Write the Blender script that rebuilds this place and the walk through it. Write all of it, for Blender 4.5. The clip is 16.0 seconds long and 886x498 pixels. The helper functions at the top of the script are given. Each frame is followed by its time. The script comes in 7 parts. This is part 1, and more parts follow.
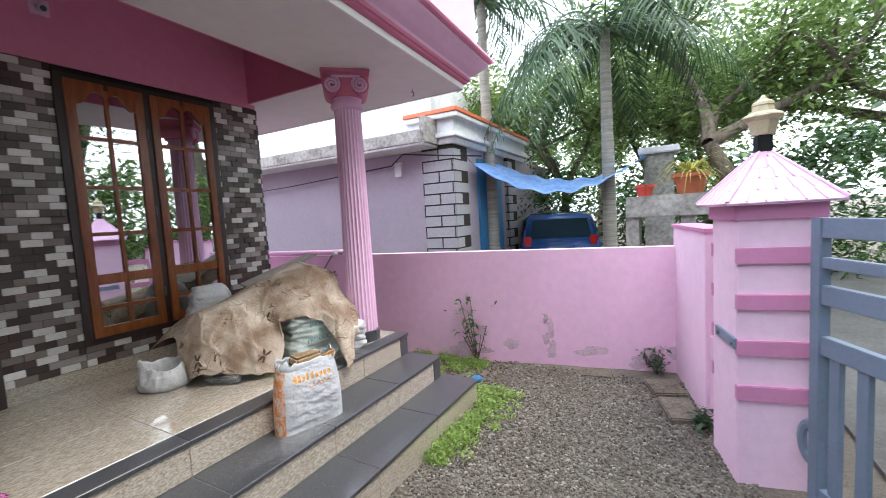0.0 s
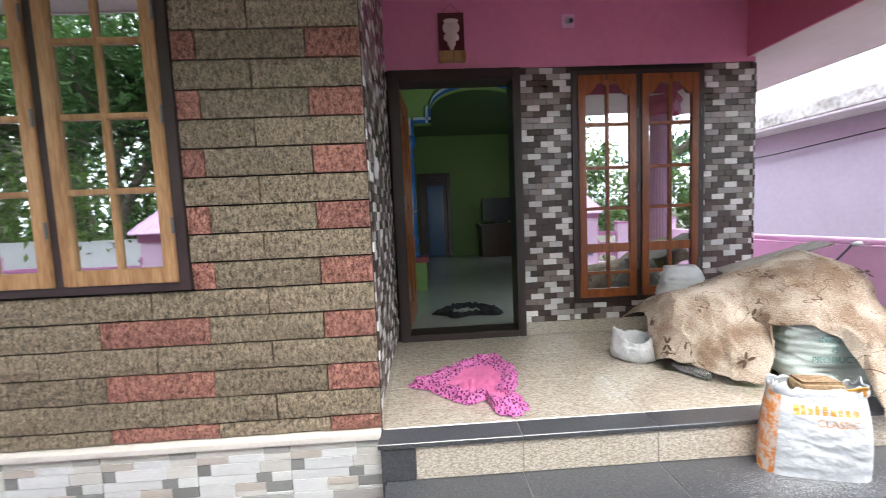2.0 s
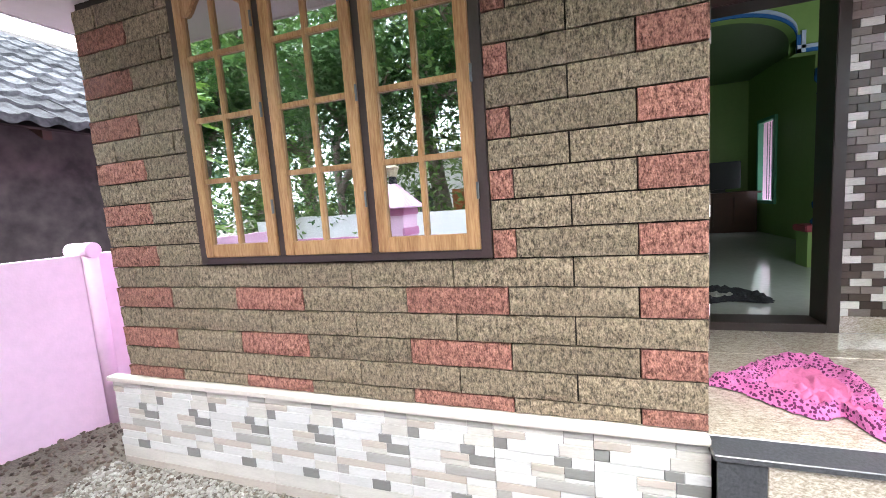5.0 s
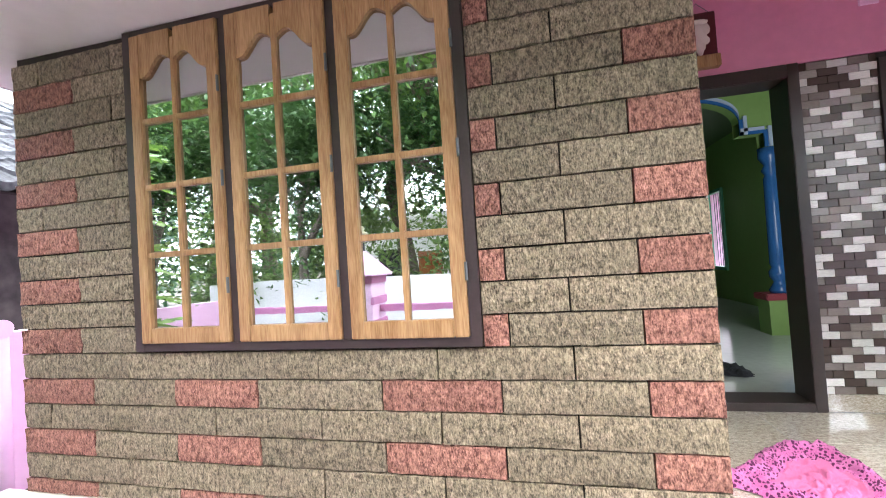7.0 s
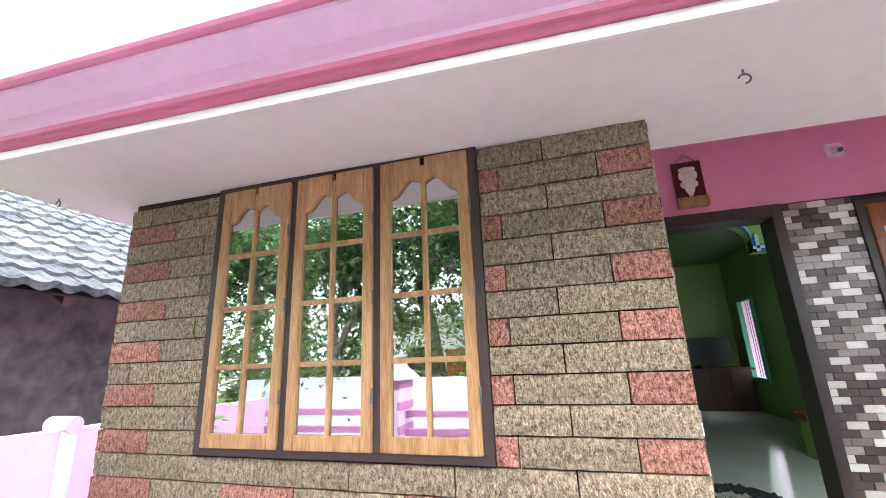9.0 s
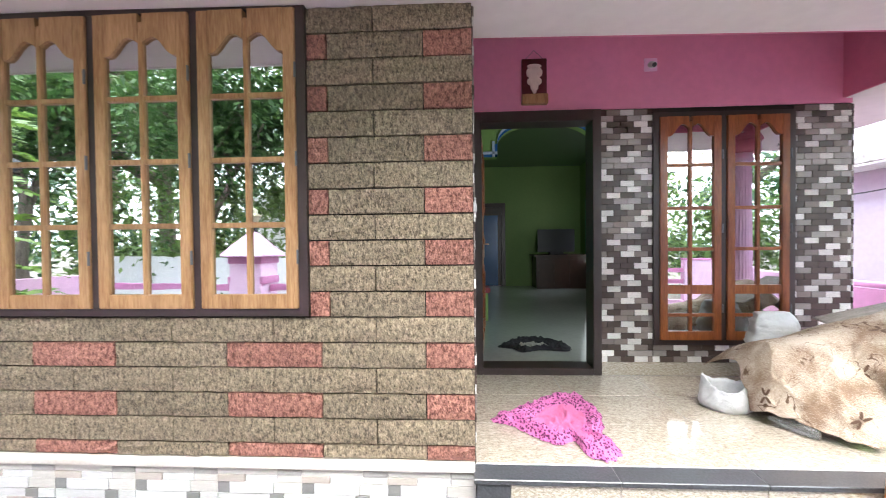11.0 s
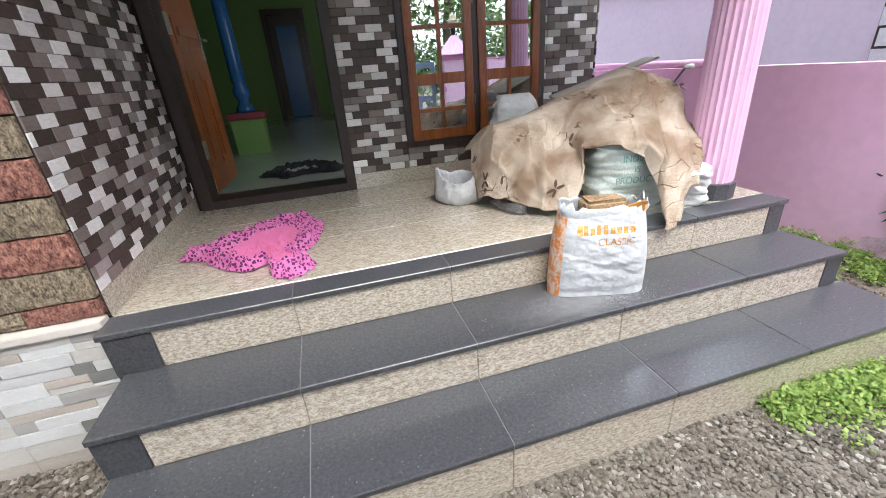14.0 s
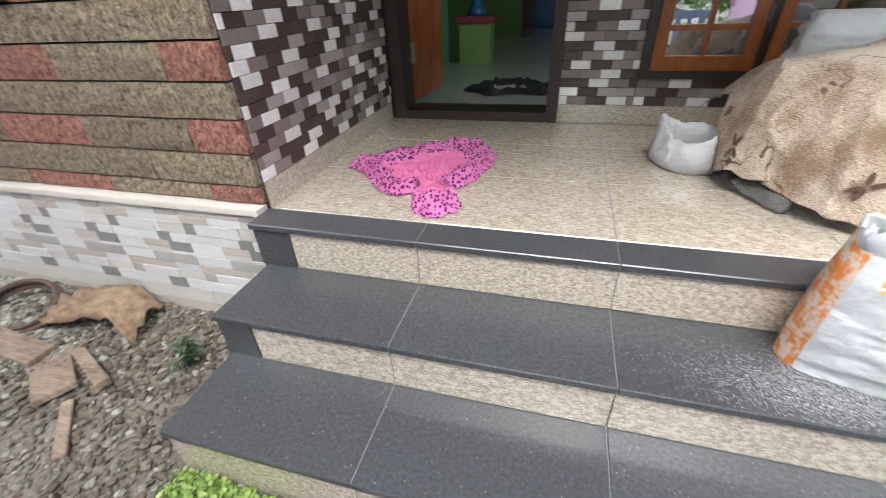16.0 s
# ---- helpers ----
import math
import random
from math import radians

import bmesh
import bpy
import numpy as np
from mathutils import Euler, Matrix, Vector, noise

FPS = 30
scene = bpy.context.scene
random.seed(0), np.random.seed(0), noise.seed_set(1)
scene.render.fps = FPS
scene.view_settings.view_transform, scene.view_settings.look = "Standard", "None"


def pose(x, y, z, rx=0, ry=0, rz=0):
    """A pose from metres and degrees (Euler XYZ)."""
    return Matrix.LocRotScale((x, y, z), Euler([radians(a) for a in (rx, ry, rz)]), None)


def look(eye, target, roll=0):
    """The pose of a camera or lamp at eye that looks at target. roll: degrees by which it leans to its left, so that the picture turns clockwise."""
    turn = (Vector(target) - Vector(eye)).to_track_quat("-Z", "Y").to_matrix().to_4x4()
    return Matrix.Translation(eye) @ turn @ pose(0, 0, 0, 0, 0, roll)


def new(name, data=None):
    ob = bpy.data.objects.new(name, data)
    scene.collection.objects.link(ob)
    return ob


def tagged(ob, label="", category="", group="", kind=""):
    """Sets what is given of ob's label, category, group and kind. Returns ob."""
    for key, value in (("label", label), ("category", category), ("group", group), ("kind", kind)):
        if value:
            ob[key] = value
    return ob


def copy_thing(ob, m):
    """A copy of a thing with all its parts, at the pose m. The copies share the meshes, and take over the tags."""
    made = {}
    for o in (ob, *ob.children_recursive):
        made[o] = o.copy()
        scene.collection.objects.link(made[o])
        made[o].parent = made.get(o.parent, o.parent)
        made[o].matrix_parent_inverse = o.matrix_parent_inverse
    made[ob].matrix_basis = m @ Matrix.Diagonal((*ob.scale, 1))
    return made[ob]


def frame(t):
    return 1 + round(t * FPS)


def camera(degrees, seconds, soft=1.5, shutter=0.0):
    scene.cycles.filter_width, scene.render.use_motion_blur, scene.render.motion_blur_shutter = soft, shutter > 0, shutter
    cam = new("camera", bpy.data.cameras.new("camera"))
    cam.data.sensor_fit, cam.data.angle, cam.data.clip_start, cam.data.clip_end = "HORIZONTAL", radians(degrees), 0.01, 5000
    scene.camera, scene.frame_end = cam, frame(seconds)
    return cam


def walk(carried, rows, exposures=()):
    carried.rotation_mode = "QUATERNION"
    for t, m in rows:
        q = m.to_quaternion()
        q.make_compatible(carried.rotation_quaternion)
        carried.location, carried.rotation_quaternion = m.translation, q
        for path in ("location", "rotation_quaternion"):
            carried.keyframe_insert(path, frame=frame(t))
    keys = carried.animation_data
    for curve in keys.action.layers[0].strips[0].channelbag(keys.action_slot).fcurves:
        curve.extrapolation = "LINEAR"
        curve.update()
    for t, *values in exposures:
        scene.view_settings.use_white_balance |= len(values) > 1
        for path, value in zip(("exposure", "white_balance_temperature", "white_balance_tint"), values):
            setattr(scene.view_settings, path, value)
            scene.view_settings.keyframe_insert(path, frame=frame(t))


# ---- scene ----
cam = camera(94.9, 16.0, soft=0.6, shutter=0.15)
PATH = [
    (0, (0.268, -2.091, 1.486), (2.01, -1.121, 1.327), -3.3),
    (0.5, (0.271, -2.034, 1.496), (1.772, -0.725, 1.322), -2.7),
    (1, (0.319, -1.909, 1.509), (1.421, -0.242, 1.408), -1.9),
    (1.5, (0.309, -1.826, 1.506), (0.932, 0.071, 1.391), -2.1),
    (2, (0.238, -1.843, 1.507), (0.329, 0.148, 1.339), -2.5),
    (2.5, (0.174, -1.903, 1.499), (-0.249, 0.044, 1.314), -2.4),
    (3, (0.13, -1.981, 1.503), (-0.712, -0.177, 1.313), -3.3),
    (3.5, (0.08, -1.995, 1.49), (-0.892, -0.253, 1.339), -3.9),
    (4, (-0.111, -1.916, 1.48), (-1.028, -0.149, 1.281), -3.0),
    (4.2, (-0.21, -1.884, 1.485), (-1.066, -0.09, 1.255), -3.5),
    (6.4, (-0.537, -1.427, 1.453), (-1.021, 0.506, 1.281), -3.2),
    (7, (-0.573, -1.536, 1.561), (-1.029, 0.41, 1.612), -3.8),
    (7.5, (-0.576, -1.632, 1.616), (-1.05, 0.293, 1.885), -3.7),
    (8, (-0.558, -1.722, 1.673), (-1.053, 0.154, 2.158), -3.5),
    (8.2, (-0.544, -1.752, 1.685), (-1.057, 0.099, 2.242), -3.6),
    (10.3, (-0.179, -1.975, 1.635), (-0.749, -0.067, 1.819), 0.1),
    (10.5, (-0.146, -1.962, 1.609), (-0.605, -0.019, 1.72), -0.5),
    (11, (-0.041, -1.932, 1.577), (-0.151, 0.064, 1.542), -0.6),
    (11.5, (0.083, -1.885, 1.53), (0.332, 0.087, 1.309), -1.6),
    (12, (0.178, -1.797, 1.447), (0.677, 0.088, 1.003), -2.9),
    (12.5, (0.339, -1.692, 1.368), (0.951, 0.132, 0.822), -3.4),
    (13, (0.452, -1.637, 1.325), (1.134, 0.133, 0.691), -5.0),
    (13.5, (0.669, -1.576, 1.295), (1.312, 0.182, 0.593), -5.2),
    (14, (0.866, -1.557, 1.255), (1.331, 0.209, 0.44), -4.5),
    (14.5, (0.982, -1.424, 1.216), (1.493, 0.278, 0.298), -4.3),
    (15.1, (1.093, -1.233, 1.185), (1.42, 0.422, 0.111), -2.7),
    (15.6, (1.066, -1.164, 1.187), (1.066, 0.508, 0.091), -3.7),
    (16, (1.061, -1.169, 1.192), (0.571, 0.446, 0.119), -2.9),
]
walk(cam, [(t, look(e, g, r)) for t, e, g, r in PATH], exposures=[(0.0, 1.63), (0.5, 1.89), (1.0, 2.09), (1.5, 2.23), (2.5, 2.56), (3.5, 2.77), (4.2, 2.83), (6.4, 3.11), (7.4, 3.26), (8.2, 3.43), (10.3, 3.26), (11.0, 3.08), (11.5, 2.46), (12.0, 2.31), (12.5, 2.26), (14.5, 2.16), (16.0, 2.16)])

# ---- world and light: bright overcast afternoon ----
world = bpy.data.worlds.new("sky")
scene.world = world
world.use_nodes = True
wn = world.node_tree
bg = wn.nodes["Background"]
sky = wn.nodes.new("ShaderNodeTexSky")
sky.sky_type = 'NISHITA'
sky.sun_disc = False
sky.sun_elevation = radians(60)
sky.sun_rotation = radians(176)
sky.air_density, sky.dust_density, sky.ozone_density = 1.0, 6.0, 1.0
wash = wn.nodes.new("ShaderNodeMixRGB")
wash.inputs["Fac"].default_value = 0.75
wash.inputs["Color2"].default_value = (10.2, 11.3, 12.9, 1)
wn.links.new(sky.outputs["Color"], wash.inputs["Color1"])
wn.links.new(wash.outputs["Color"], bg.inputs["Color"])
bg.inputs["Strength"].default_value = 0.15
sun = new("sun", bpy.data.lights.new("sun", 'SUN'))
sun.data.energy, sun.data.angle, sun.data.color = 0.7, radians(36), (1.0, 0.97, 0.93)
sun.matrix_world = look((0.5, -7, 12), (0, 0, 0))


# ---- materials ----
def mat(name, color, rough=0.6, var=0.12, scale=6.0, color2=None, bump=0.0, bscale=60.0, metal=0.0, stretch=(1, 1, 1), rnd=0.0, detail=6.0, fine=None, spec=0.5, contrast=0.28):
    """Procedural paint: two scales of noise, bump, optional shift per object."""
    m = bpy.data.materials.new(name)
    m.use_nodes = True
    nt = m.node_tree
    n, l = nt.nodes, nt.links
    b = n["Principled BSDF"]
    b.inputs["Roughness"].default_value, b.inputs["Metallic"].default_value = rough, metal
    b.inputs["Specular IOR Level"].default_value = spec
    tc, mp = n.new("ShaderNodeTexCoord"), n.new("ShaderNodeMapping")
    mp.inputs["Scale"].default_value = stretch
    geo = n.new("ShaderNodeNewGeometry")
    l.new(geo.outputs["Position"], mp.inputs["Vector"])
    n1 = n.new("ShaderNodeTexNoise")
    n1.inputs["Scale"].default_value, n1.inputs["Detail"].default_value = scale, detail
    n2 = n.new("ShaderNodeTexNoise")
    n2.inputs["Scale"].default_value, n2.inputs["Detail"].default_value = fine or scale * 9, 4
    l.new(mp.outputs["Vector"], n1.inputs["Vector"])
    l.new(mp.outputs["Vector"], n2.inputs["Vector"])
    add = n.new("ShaderNodeMath")
    add.operation = 'ADD'
    l.new(n1.outputs["Fac"], add.inputs[0])
    l.new(n2.outputs["Fac"], add.inputs[1])
    ramp = n.new("ShaderNodeMapRange")
    ramp.inputs["From Min"].default_value, ramp.inputs["From Max"].default_value = 1 - contrast, 1 + contrast
    l.new(add.outputs[0], ramp.inputs["Value"])
    mix = n.new("ShaderNodeMixRGB")
    c2 = color2 or tuple(min(1.0, c * (1 + var)) for c in color)
    c1 = color if color2 else tuple(c * (1 - var) for c in color)
    mix.inputs["Color1"].default_value, mix.inputs["Color2"].default_value = (*c1, 1), (*c2, 1)
    l.new(ramp.outputs[0], mix.inputs["Fac"])
    out = mix.outputs["Color"]
    if rnd:
        oi, hsv = n.new("ShaderNodeObjectInfo"), n.new("ShaderNodeHueSaturation")
        mr = n.new("ShaderNodeMapRange")
        mr.inputs["To Min"].default_value, mr.inputs["To Max"].default_value = 1 - rnd, 1 + rnd
        l.new(oi.outputs["Random"], mr.inputs["Value"])
        l.new(mr.outputs[0], hsv.inputs["Value"])
        l.new(out, hsv.inputs["Color"])
        out = hsv.outputs["Color"]
    l.new(out, b.inputs["Base Color"])
    if bump:
        n3, bp = n.new("ShaderNodeTexNoise"), n.new("ShaderNodeBump")
        n3.inputs["Scale"].default_value, n3.inputs["Detail"].default_value = bscale, 5
        l.new(mp.outputs["Vector"], n3.inputs["Vector"])
        bp.inputs["Strength"].default_value, bp.inputs["Distance"].default_value = min(1.0, bump), 0.012
        l.new(n3.outputs["Fac"], bp.inputs["Height"])
        l.new(bp.outputs["Normal"], b.inputs["Normal"])
    return m


def bsdf(m):
    return m.node_tree.nodes["Principled BSDF"]


PINK = mat("pink_wall_paint", (0.80, 0.50, 0.67), 0.75, 0.06, 1.6, bump=0.15, bscale=90)
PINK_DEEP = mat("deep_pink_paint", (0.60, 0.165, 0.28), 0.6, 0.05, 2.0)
PINK_PORCH = mat("porch_pink_paint", (0.72, 0.255, 0.41), 0.6, 0.05, 2.0)
PINK_LILAC = mat("lilac_pink_paint", (0.86, 0.60, 0.765), 0.7, 0.05, 1.8, bump=0.1)
WHITE = mat("white_paint", (0.74, 0.72, 0.70), 0.7, 0.04, 1.5)
SOFFIT = mat("soffit_paint", (0.76, 0.74, 0.73), 0.8, 0.04, 1.2)
STONE = mat("brown_split_stone", (0.070, 0.055, 0.036), 0.9, color2=(0.355, 0.28, 0.19), scale=42, fine=125, bump=1.0, bscale=85, rnd=0.14, stretch=(1.5, 1, 0.8), contrast=0.24)
STONE_RED = mat("red_split_stone", (0.105, 0.035, 0.026), 0.9, color2=(0.44, 0.205, 0.155), scale=42, fine=125, bump=1.0, bscale=85, rnd=0.16, stretch=(1.5, 1, 0.8), contrast=0.22)
GROUT = mat("dark_joint", (0.028, 0.022, 0.018), 0.95, 0.2)
WOOD = mat("honey_teak", (0.25, 0.12, 0.043), 0.42, color2=(0.46, 0.275, 0.13), scale=3.5, fine=22, stretch=(7, 7, 0.7), bump=0.1, bscale=40, rnd=0.12)
WOOD_RED = mat("red_brown_wood", (0.19, 0.05, 0.014), 0.3, color2=(0.36, 0.115, 0.033), scale=3.5, fine=22, stretch=(7, 7, 0.7), rnd=0.1)
FRAME_DARK = mat("dark_brown_frame_paint", (0.035, 0.022, 0.020), 0.4, 0.15, 8)
GRANITE_BLACK = mat("black_granite", (0.033, 0.034, 0.038), 0.28, color2=(0.083, 0.086, 0.094), scale=90, fine=420, rnd=0.10, contrast=0.24, bump=0.04, bscale=260)
GRANITE_BEIGE = mat("beige_granite", (0.30, 0.25, 0.19), 0.12, color2=(0.60, 0.54, 0.455), scale=75, fine=190, stretch=(0.7, 1.4, 1.4), rnd=0.03, contrast=0.2)
bsdf(GRANITE_BLACK).inputs["Coat Weight"].default_value = 0.35
bsdf(GRANITE_BLACK).inputs["Coat Roughness"].default_value = 0.12
bsdf(GRANITE_BEIGE).inputs["Coat Weight"].default_value = 1.0
bsdf(GRANITE_BEIGE).inputs["Coat Roughness"].default_value = 0.04
bsdf(GRANITE_BEIGE).inputs["Coat IOR"].default_value = 1.7
JOINT_PALE = mat("pale_tile_joint", (0.22, 0.22, 0.22), 0.8, 0.1)
GROUND = mat("gravel_soil", (0.075, 0.061, 0.047), 0.95, color2=(0.19, 0.165, 0.135), scale=2.2, fine=70, bump=1.0, bscale=45)


# ---- building helpers ----
def box(bm, x0, x1, y0, y1, z0, z1, bevel=0.0):
    r = bmesh.ops.create_cube(bm, size=1.0, matrix=Matrix.Translation(((x0 + x1) / 2, (y0 + y1) / 2, (z0 + z1) / 2)) @ Matrix.Diagonal((x1 - x0, y1 - y0, z1 - z0, 1)))
    if bevel:
        es = {e for v in r["verts"] for e in v.link_edges}
        bmesh.ops.bevel(bm, geom=list(es), offset=bevel, segments=2, affect='EDGES')
    return r["verts"]


def link(name, bm, material, parent=None, smooth=False):
    me = bpy.data.meshes.new(name)
    bmesh.ops.recalc_face_normals(bm, faces=bm.faces)
    bm.to_mesh(me)
    bm.free()
    for m in (material if isinstance(material, (list, tuple)) else [material]):
        me.materials.append(m)
    if smooth:
        me.shade_smooth()
    ob = new(name, me)
    ob.parent = parent
    return ob


def part(name, bm, material, parent, label="", smooth=False):
    ob = link(name, bm, material, parent, smooth)
    return tagged(ob, label) if label else ob


def thing(name, label, category, group="", at=(0, 0, 0), rz=0):
    ob = new(name)
    ob.empty_display_size = 0.1
    ob.matrix_basis = pose(*at, 0, 0, rz)
    return tagged(ob, label, category, group)


def boxpart(name, dims, material, parent, label="", bevel=0.0):
    bm = bmesh.new()
    box(bm, *dims, bevel)
    return part(name, bm, material, parent, label)


def structure(name, dims_list, material, label, category, bevel=0.0):
    bm = bmesh.new()
    for dd in dims_list:
        box(bm, *dd, bevel)
    return tagged(link(name, bm, material), label, category, kind="structure")


def tube(bm, p0, p1, r0, r1=None, n=10, caps=True):
    p0, p1 = Vector(p0), Vector(p1)
    d = p1 - p0
    m = Matrix.Translation((p0 + p1) / 2) @ d.to_track_quat('Z', 'Y').to_matrix().to_4x4()
    return bmesh.ops.create_cone(bm, cap_ends=caps, segments=n, radius1=r0, radius2=r0 if r1 is None else r1, depth=d.length, matrix=m)["verts"]


def lathe(bm, prof, n=24, at=(0, 0, 0)):
    rings = []
    for r, z in prof:
        rings.append([bm.verts.new((at[0] + r * math.cos(2 * math.pi * i / n), at[1] + r * math.sin(2 * math.pi * i / n), at[2] + z)) for i in range(n)])
    for a, b in zip(rings, rings[1:]):
        for i in range(n):
            bm.faces.new((a[i], a[(i + 1) % n], b[(i + 1) % n], b[i]))
    bm.faces.new(rings[0][::-1])
    bm.faces.new(rings[-1])


def prism(bm, pts, z0, z1):
    lo = [bm.verts.new((x, y, z0)) for x, y in pts]
    hi = [bm.verts.new((x, y, z1)) for x, y in pts]
    bm.faces.new(lo[::-1])
    bm.faces.new(hi)
    for i in range(len(pts)):
        j = (i + 1) % len(pts)
        bm.faces.new((lo[i], lo[j], hi[j], hi[i]))


# ---- plan ----
PORCH, TREAD2, TREAD1, GND = 0.50, 0.32, 0.145, -0.07
BACK = 1.37          # porch back wall face
SLOPE = 0.018        # the slab drops slightly towards its open end


def soffit_z(x):
    return 2.70 - SLOPE * x


# ---- ground ----
def ground_z(x, y):
    return GND + 0.018 * noise.noise(Vector((x * 1.3, y * 1.3, 0))) + 0.008 * noise.noise(Vector((x * 6, y * 6, 3)))


bm = bmesh.new()
bmesh.ops.create_grid(bm, x_segments=110, y_segments=110, size=1.0)
for v in bm.verts:
    x, y = v.co.x, v.co.y
    gx, gy = 6 * x + 194 * x ** 7, 6 * y + 194 * y ** 7
    v.co = (gx, gy - 0.5, ground_z(gx, gy - 0.5))
tagged(link("ground", bm, GROUND, smooth=True), "brown soil yard with loose gravel and pebbles", "ground", kind="structure")

# ---- house shell ----
WX0, WX1, WZ0, WZ1 = -2.43, -0.80, 1.225, 2.735     # front window opening
DX0, DX1, DZ1 = 0.02, 1.035, 2.61                   # door opening
PX0, PX1, PZ0, PZ1 = 1.435, 2.50, 0.745, 2.57       # porch window opening
PLASTER = mat("green_room_plaster", (0.16, 0.42, 0.10), 0.7, 0.05, 2)
structure("wall_front", [(-3.18, WX0, 0.03, 0.23, -0.3, 3.3), (WX1, 0, 0.03, 0.23, -0.3, 3.3), (WX0, WX1, 0.03, 0.23, -0.3, WZ0), (WX0, WX1, 0.03, 0.23, WZ1, 3.3)], GROUT, "front wall clad in brown and red split stone", "wall")
structure("wall_porch_side", [(-0.2, -0.012, 0.23, BACK + 0.012, -0.3, 3.3)], GROUT, "porch side wall with small mosaic wall tiles", "wall")
structure("wall_porch_back", [(DX1, PX0, BACK + 0.012, BACK + 0.2, 0, 3.4), (PX1, 2.93, BACK + 0.012, BACK + 0.2, 0, 3.4), (PX0, PX1, BACK + 0.012, BACK + 0.2, 0, PZ0),
          (PX0, PX1, BACK + 0.012, BACK + 0.2, PZ1, 3.4), (-0.2, DX1, BACK + 0.012, BACK + 0.2, DZ1, 3.4), (-0.2, DX0, BACK + 0.012, BACK + 0.2, 0, DZ1)], GROUT, "porch back wall with mosaic tiles", "wall")
structure("wall_porch_upper", [(0.0, 2.93, BACK - 0.002, BACK + 0.012, 2.612, 3.4)], PINK_PORCH, "pink painted plaster above the porch door and window", "wall")
structure("wall_house_end", [(2.73, 2.93, BACK + 0.2, 6.7, -0.3, 3.4), (2.73, 2.93, 7.4, 8.0, -0.3, 3.4), (2.73, 2.93, 6.7, 7.4, -0.3, 1.05), (2.73, 2.93, 6.7, 7.4, 2.5, 3.4)], PINK_LILAC, "lilac plaster end wall of the house", "wall")
structure("wall_house_west", [(-3.21, -3.01, 0.23, 8.0, -0.3, 3.3)], PINK_LILAC, "lilac plaster west wall of the house", "wall")
structure("wall_house_rear", [(-3.27, 2.93, 8.0, 8.2, -0.3, 3.4)], PINK_LILAC, "plain rear wall of the house", "wall")


# ---- slab over porch and window ----
def slab(name, x0, x1, y0, y1, z0, z1, material, label, category="ceiling"):
    bm = bmesh.new()
    for v in box(bm, x0, x1, y0, y1, z0, z1):
        v.co.z += 2.70 - SLOPE * v.co.x - 2.70
    return tagged(link(name, bm, material), label, category, kind="structure")


SX0, SX1 = -3.62, 3.72     # ends of the slab


def front_y(x):
    """Front edge of the soffit, which runs slightly askew."""
    return -0.45 - 0.035 * (SX1 - x)


cf = slab("ceiling_front", SX0, SX1, -0.5, 0.34, 2.70, 3.0, SOFFIT, "cream painted soffit of the front slab")
for v in cf.data.vertices:
    if v.co.y < 0:
        v.co.y = front_y(v.co.x)
slab("ceiling_right", 2.88, 3.72, 0.34, 8.2, 2.70, 3.0, SOFFIT, "cream painted soffit beside the porch")
slab("ceiling_left", SX0, -3.21, 0.34, 8.2, 2.70, 3.0, SOFFIT, "cream painted soffit beyond the stone wall")
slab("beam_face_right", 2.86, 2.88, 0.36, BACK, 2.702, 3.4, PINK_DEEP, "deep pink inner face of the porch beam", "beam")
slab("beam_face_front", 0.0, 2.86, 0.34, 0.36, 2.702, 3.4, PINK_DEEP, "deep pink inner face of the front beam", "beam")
structure("ceiling_porch", [(-0.2, 2.93, 0.2, 1.6, 3.35, 3.5)], SOFFIT, "cream raised porch ceiling", "ceiling")
structure("roof", [(SX0, SX1, -0.4, 8.2, 3.52, 3.65)], SOFFIT, "flat concrete roof slab", "roof")

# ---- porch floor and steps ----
# ceiling green is darkened to carry the dimness of the hall
structure("ceiling_room", [(-3.0, 2.73, BACK + 0.2, 8.0, 3.36, 3.5), (-3.0, -0.2, 0.23, BACK + 0.2, 3.36, 3.5)], mat("shaded_green_ceiling", (0.10, 0.17, 0.07), 0.5, 0.05, 2), "room ceiling in green darkened for the hall's shade", "ceiling")
structure("porch_base", [(0.0, 3.10, -0.08, BACK + 0.1, -0.3, PORCH - 0.02), (0.02, 3.13, -0.38, -0.08, -0.3, TREAD2 - 0.02), (0.03, 3.18, -0.69, -0.38, -0.3, TREAD1 - 0.02)], GROUT, "masonry core of the porch and its steps", "steps")
structure("floor_porch", [(0.0, 3.12, 0.03, BACK + 0.02, PORCH - 0.02, PORCH - 0.002)], JOINT_PALE, "polished beige granite porch floor", "floor")
structure("nosing_porch", [(-0.005, 3.12, -0.10, 0.03, PORCH - 0.022, PORCH - 0.003)], JOINT_PALE, "polished black granite edge of the porch", "floor")
structure("tread_upper", [(0.025, 3.15, -0.40, -0.085, TREAD2 - 0.022, TREAD2 - 0.003)], JOINT_PALE, "black granite step tread", "step")
structure("tread_lower", [(0.035, 3.195, -0.708, -0.385, TREAD1 - 0.022, TREAD1 - 0.003)], JOINT_PALE, "black granite step tread", "step")
structure("riser_upper", [(0.0, 3.115, -0.088, -0.08, TREAD2, PORCH - 0.025)], JOINT_PALE, "beige granite riser", "step")
structure("riser_middle", [(0.02, 3.14, -0.388, -0.38, TREAD1, TREAD2 - 0.025)], JOINT_PALE, "beige granite riser", "step")
structure("riser_lower", [(0.03, 3.185, -0.698, -0.69, -0.3, TREAD1 - 0.025)], JOINT_PALE, "beige granite riser", "step")

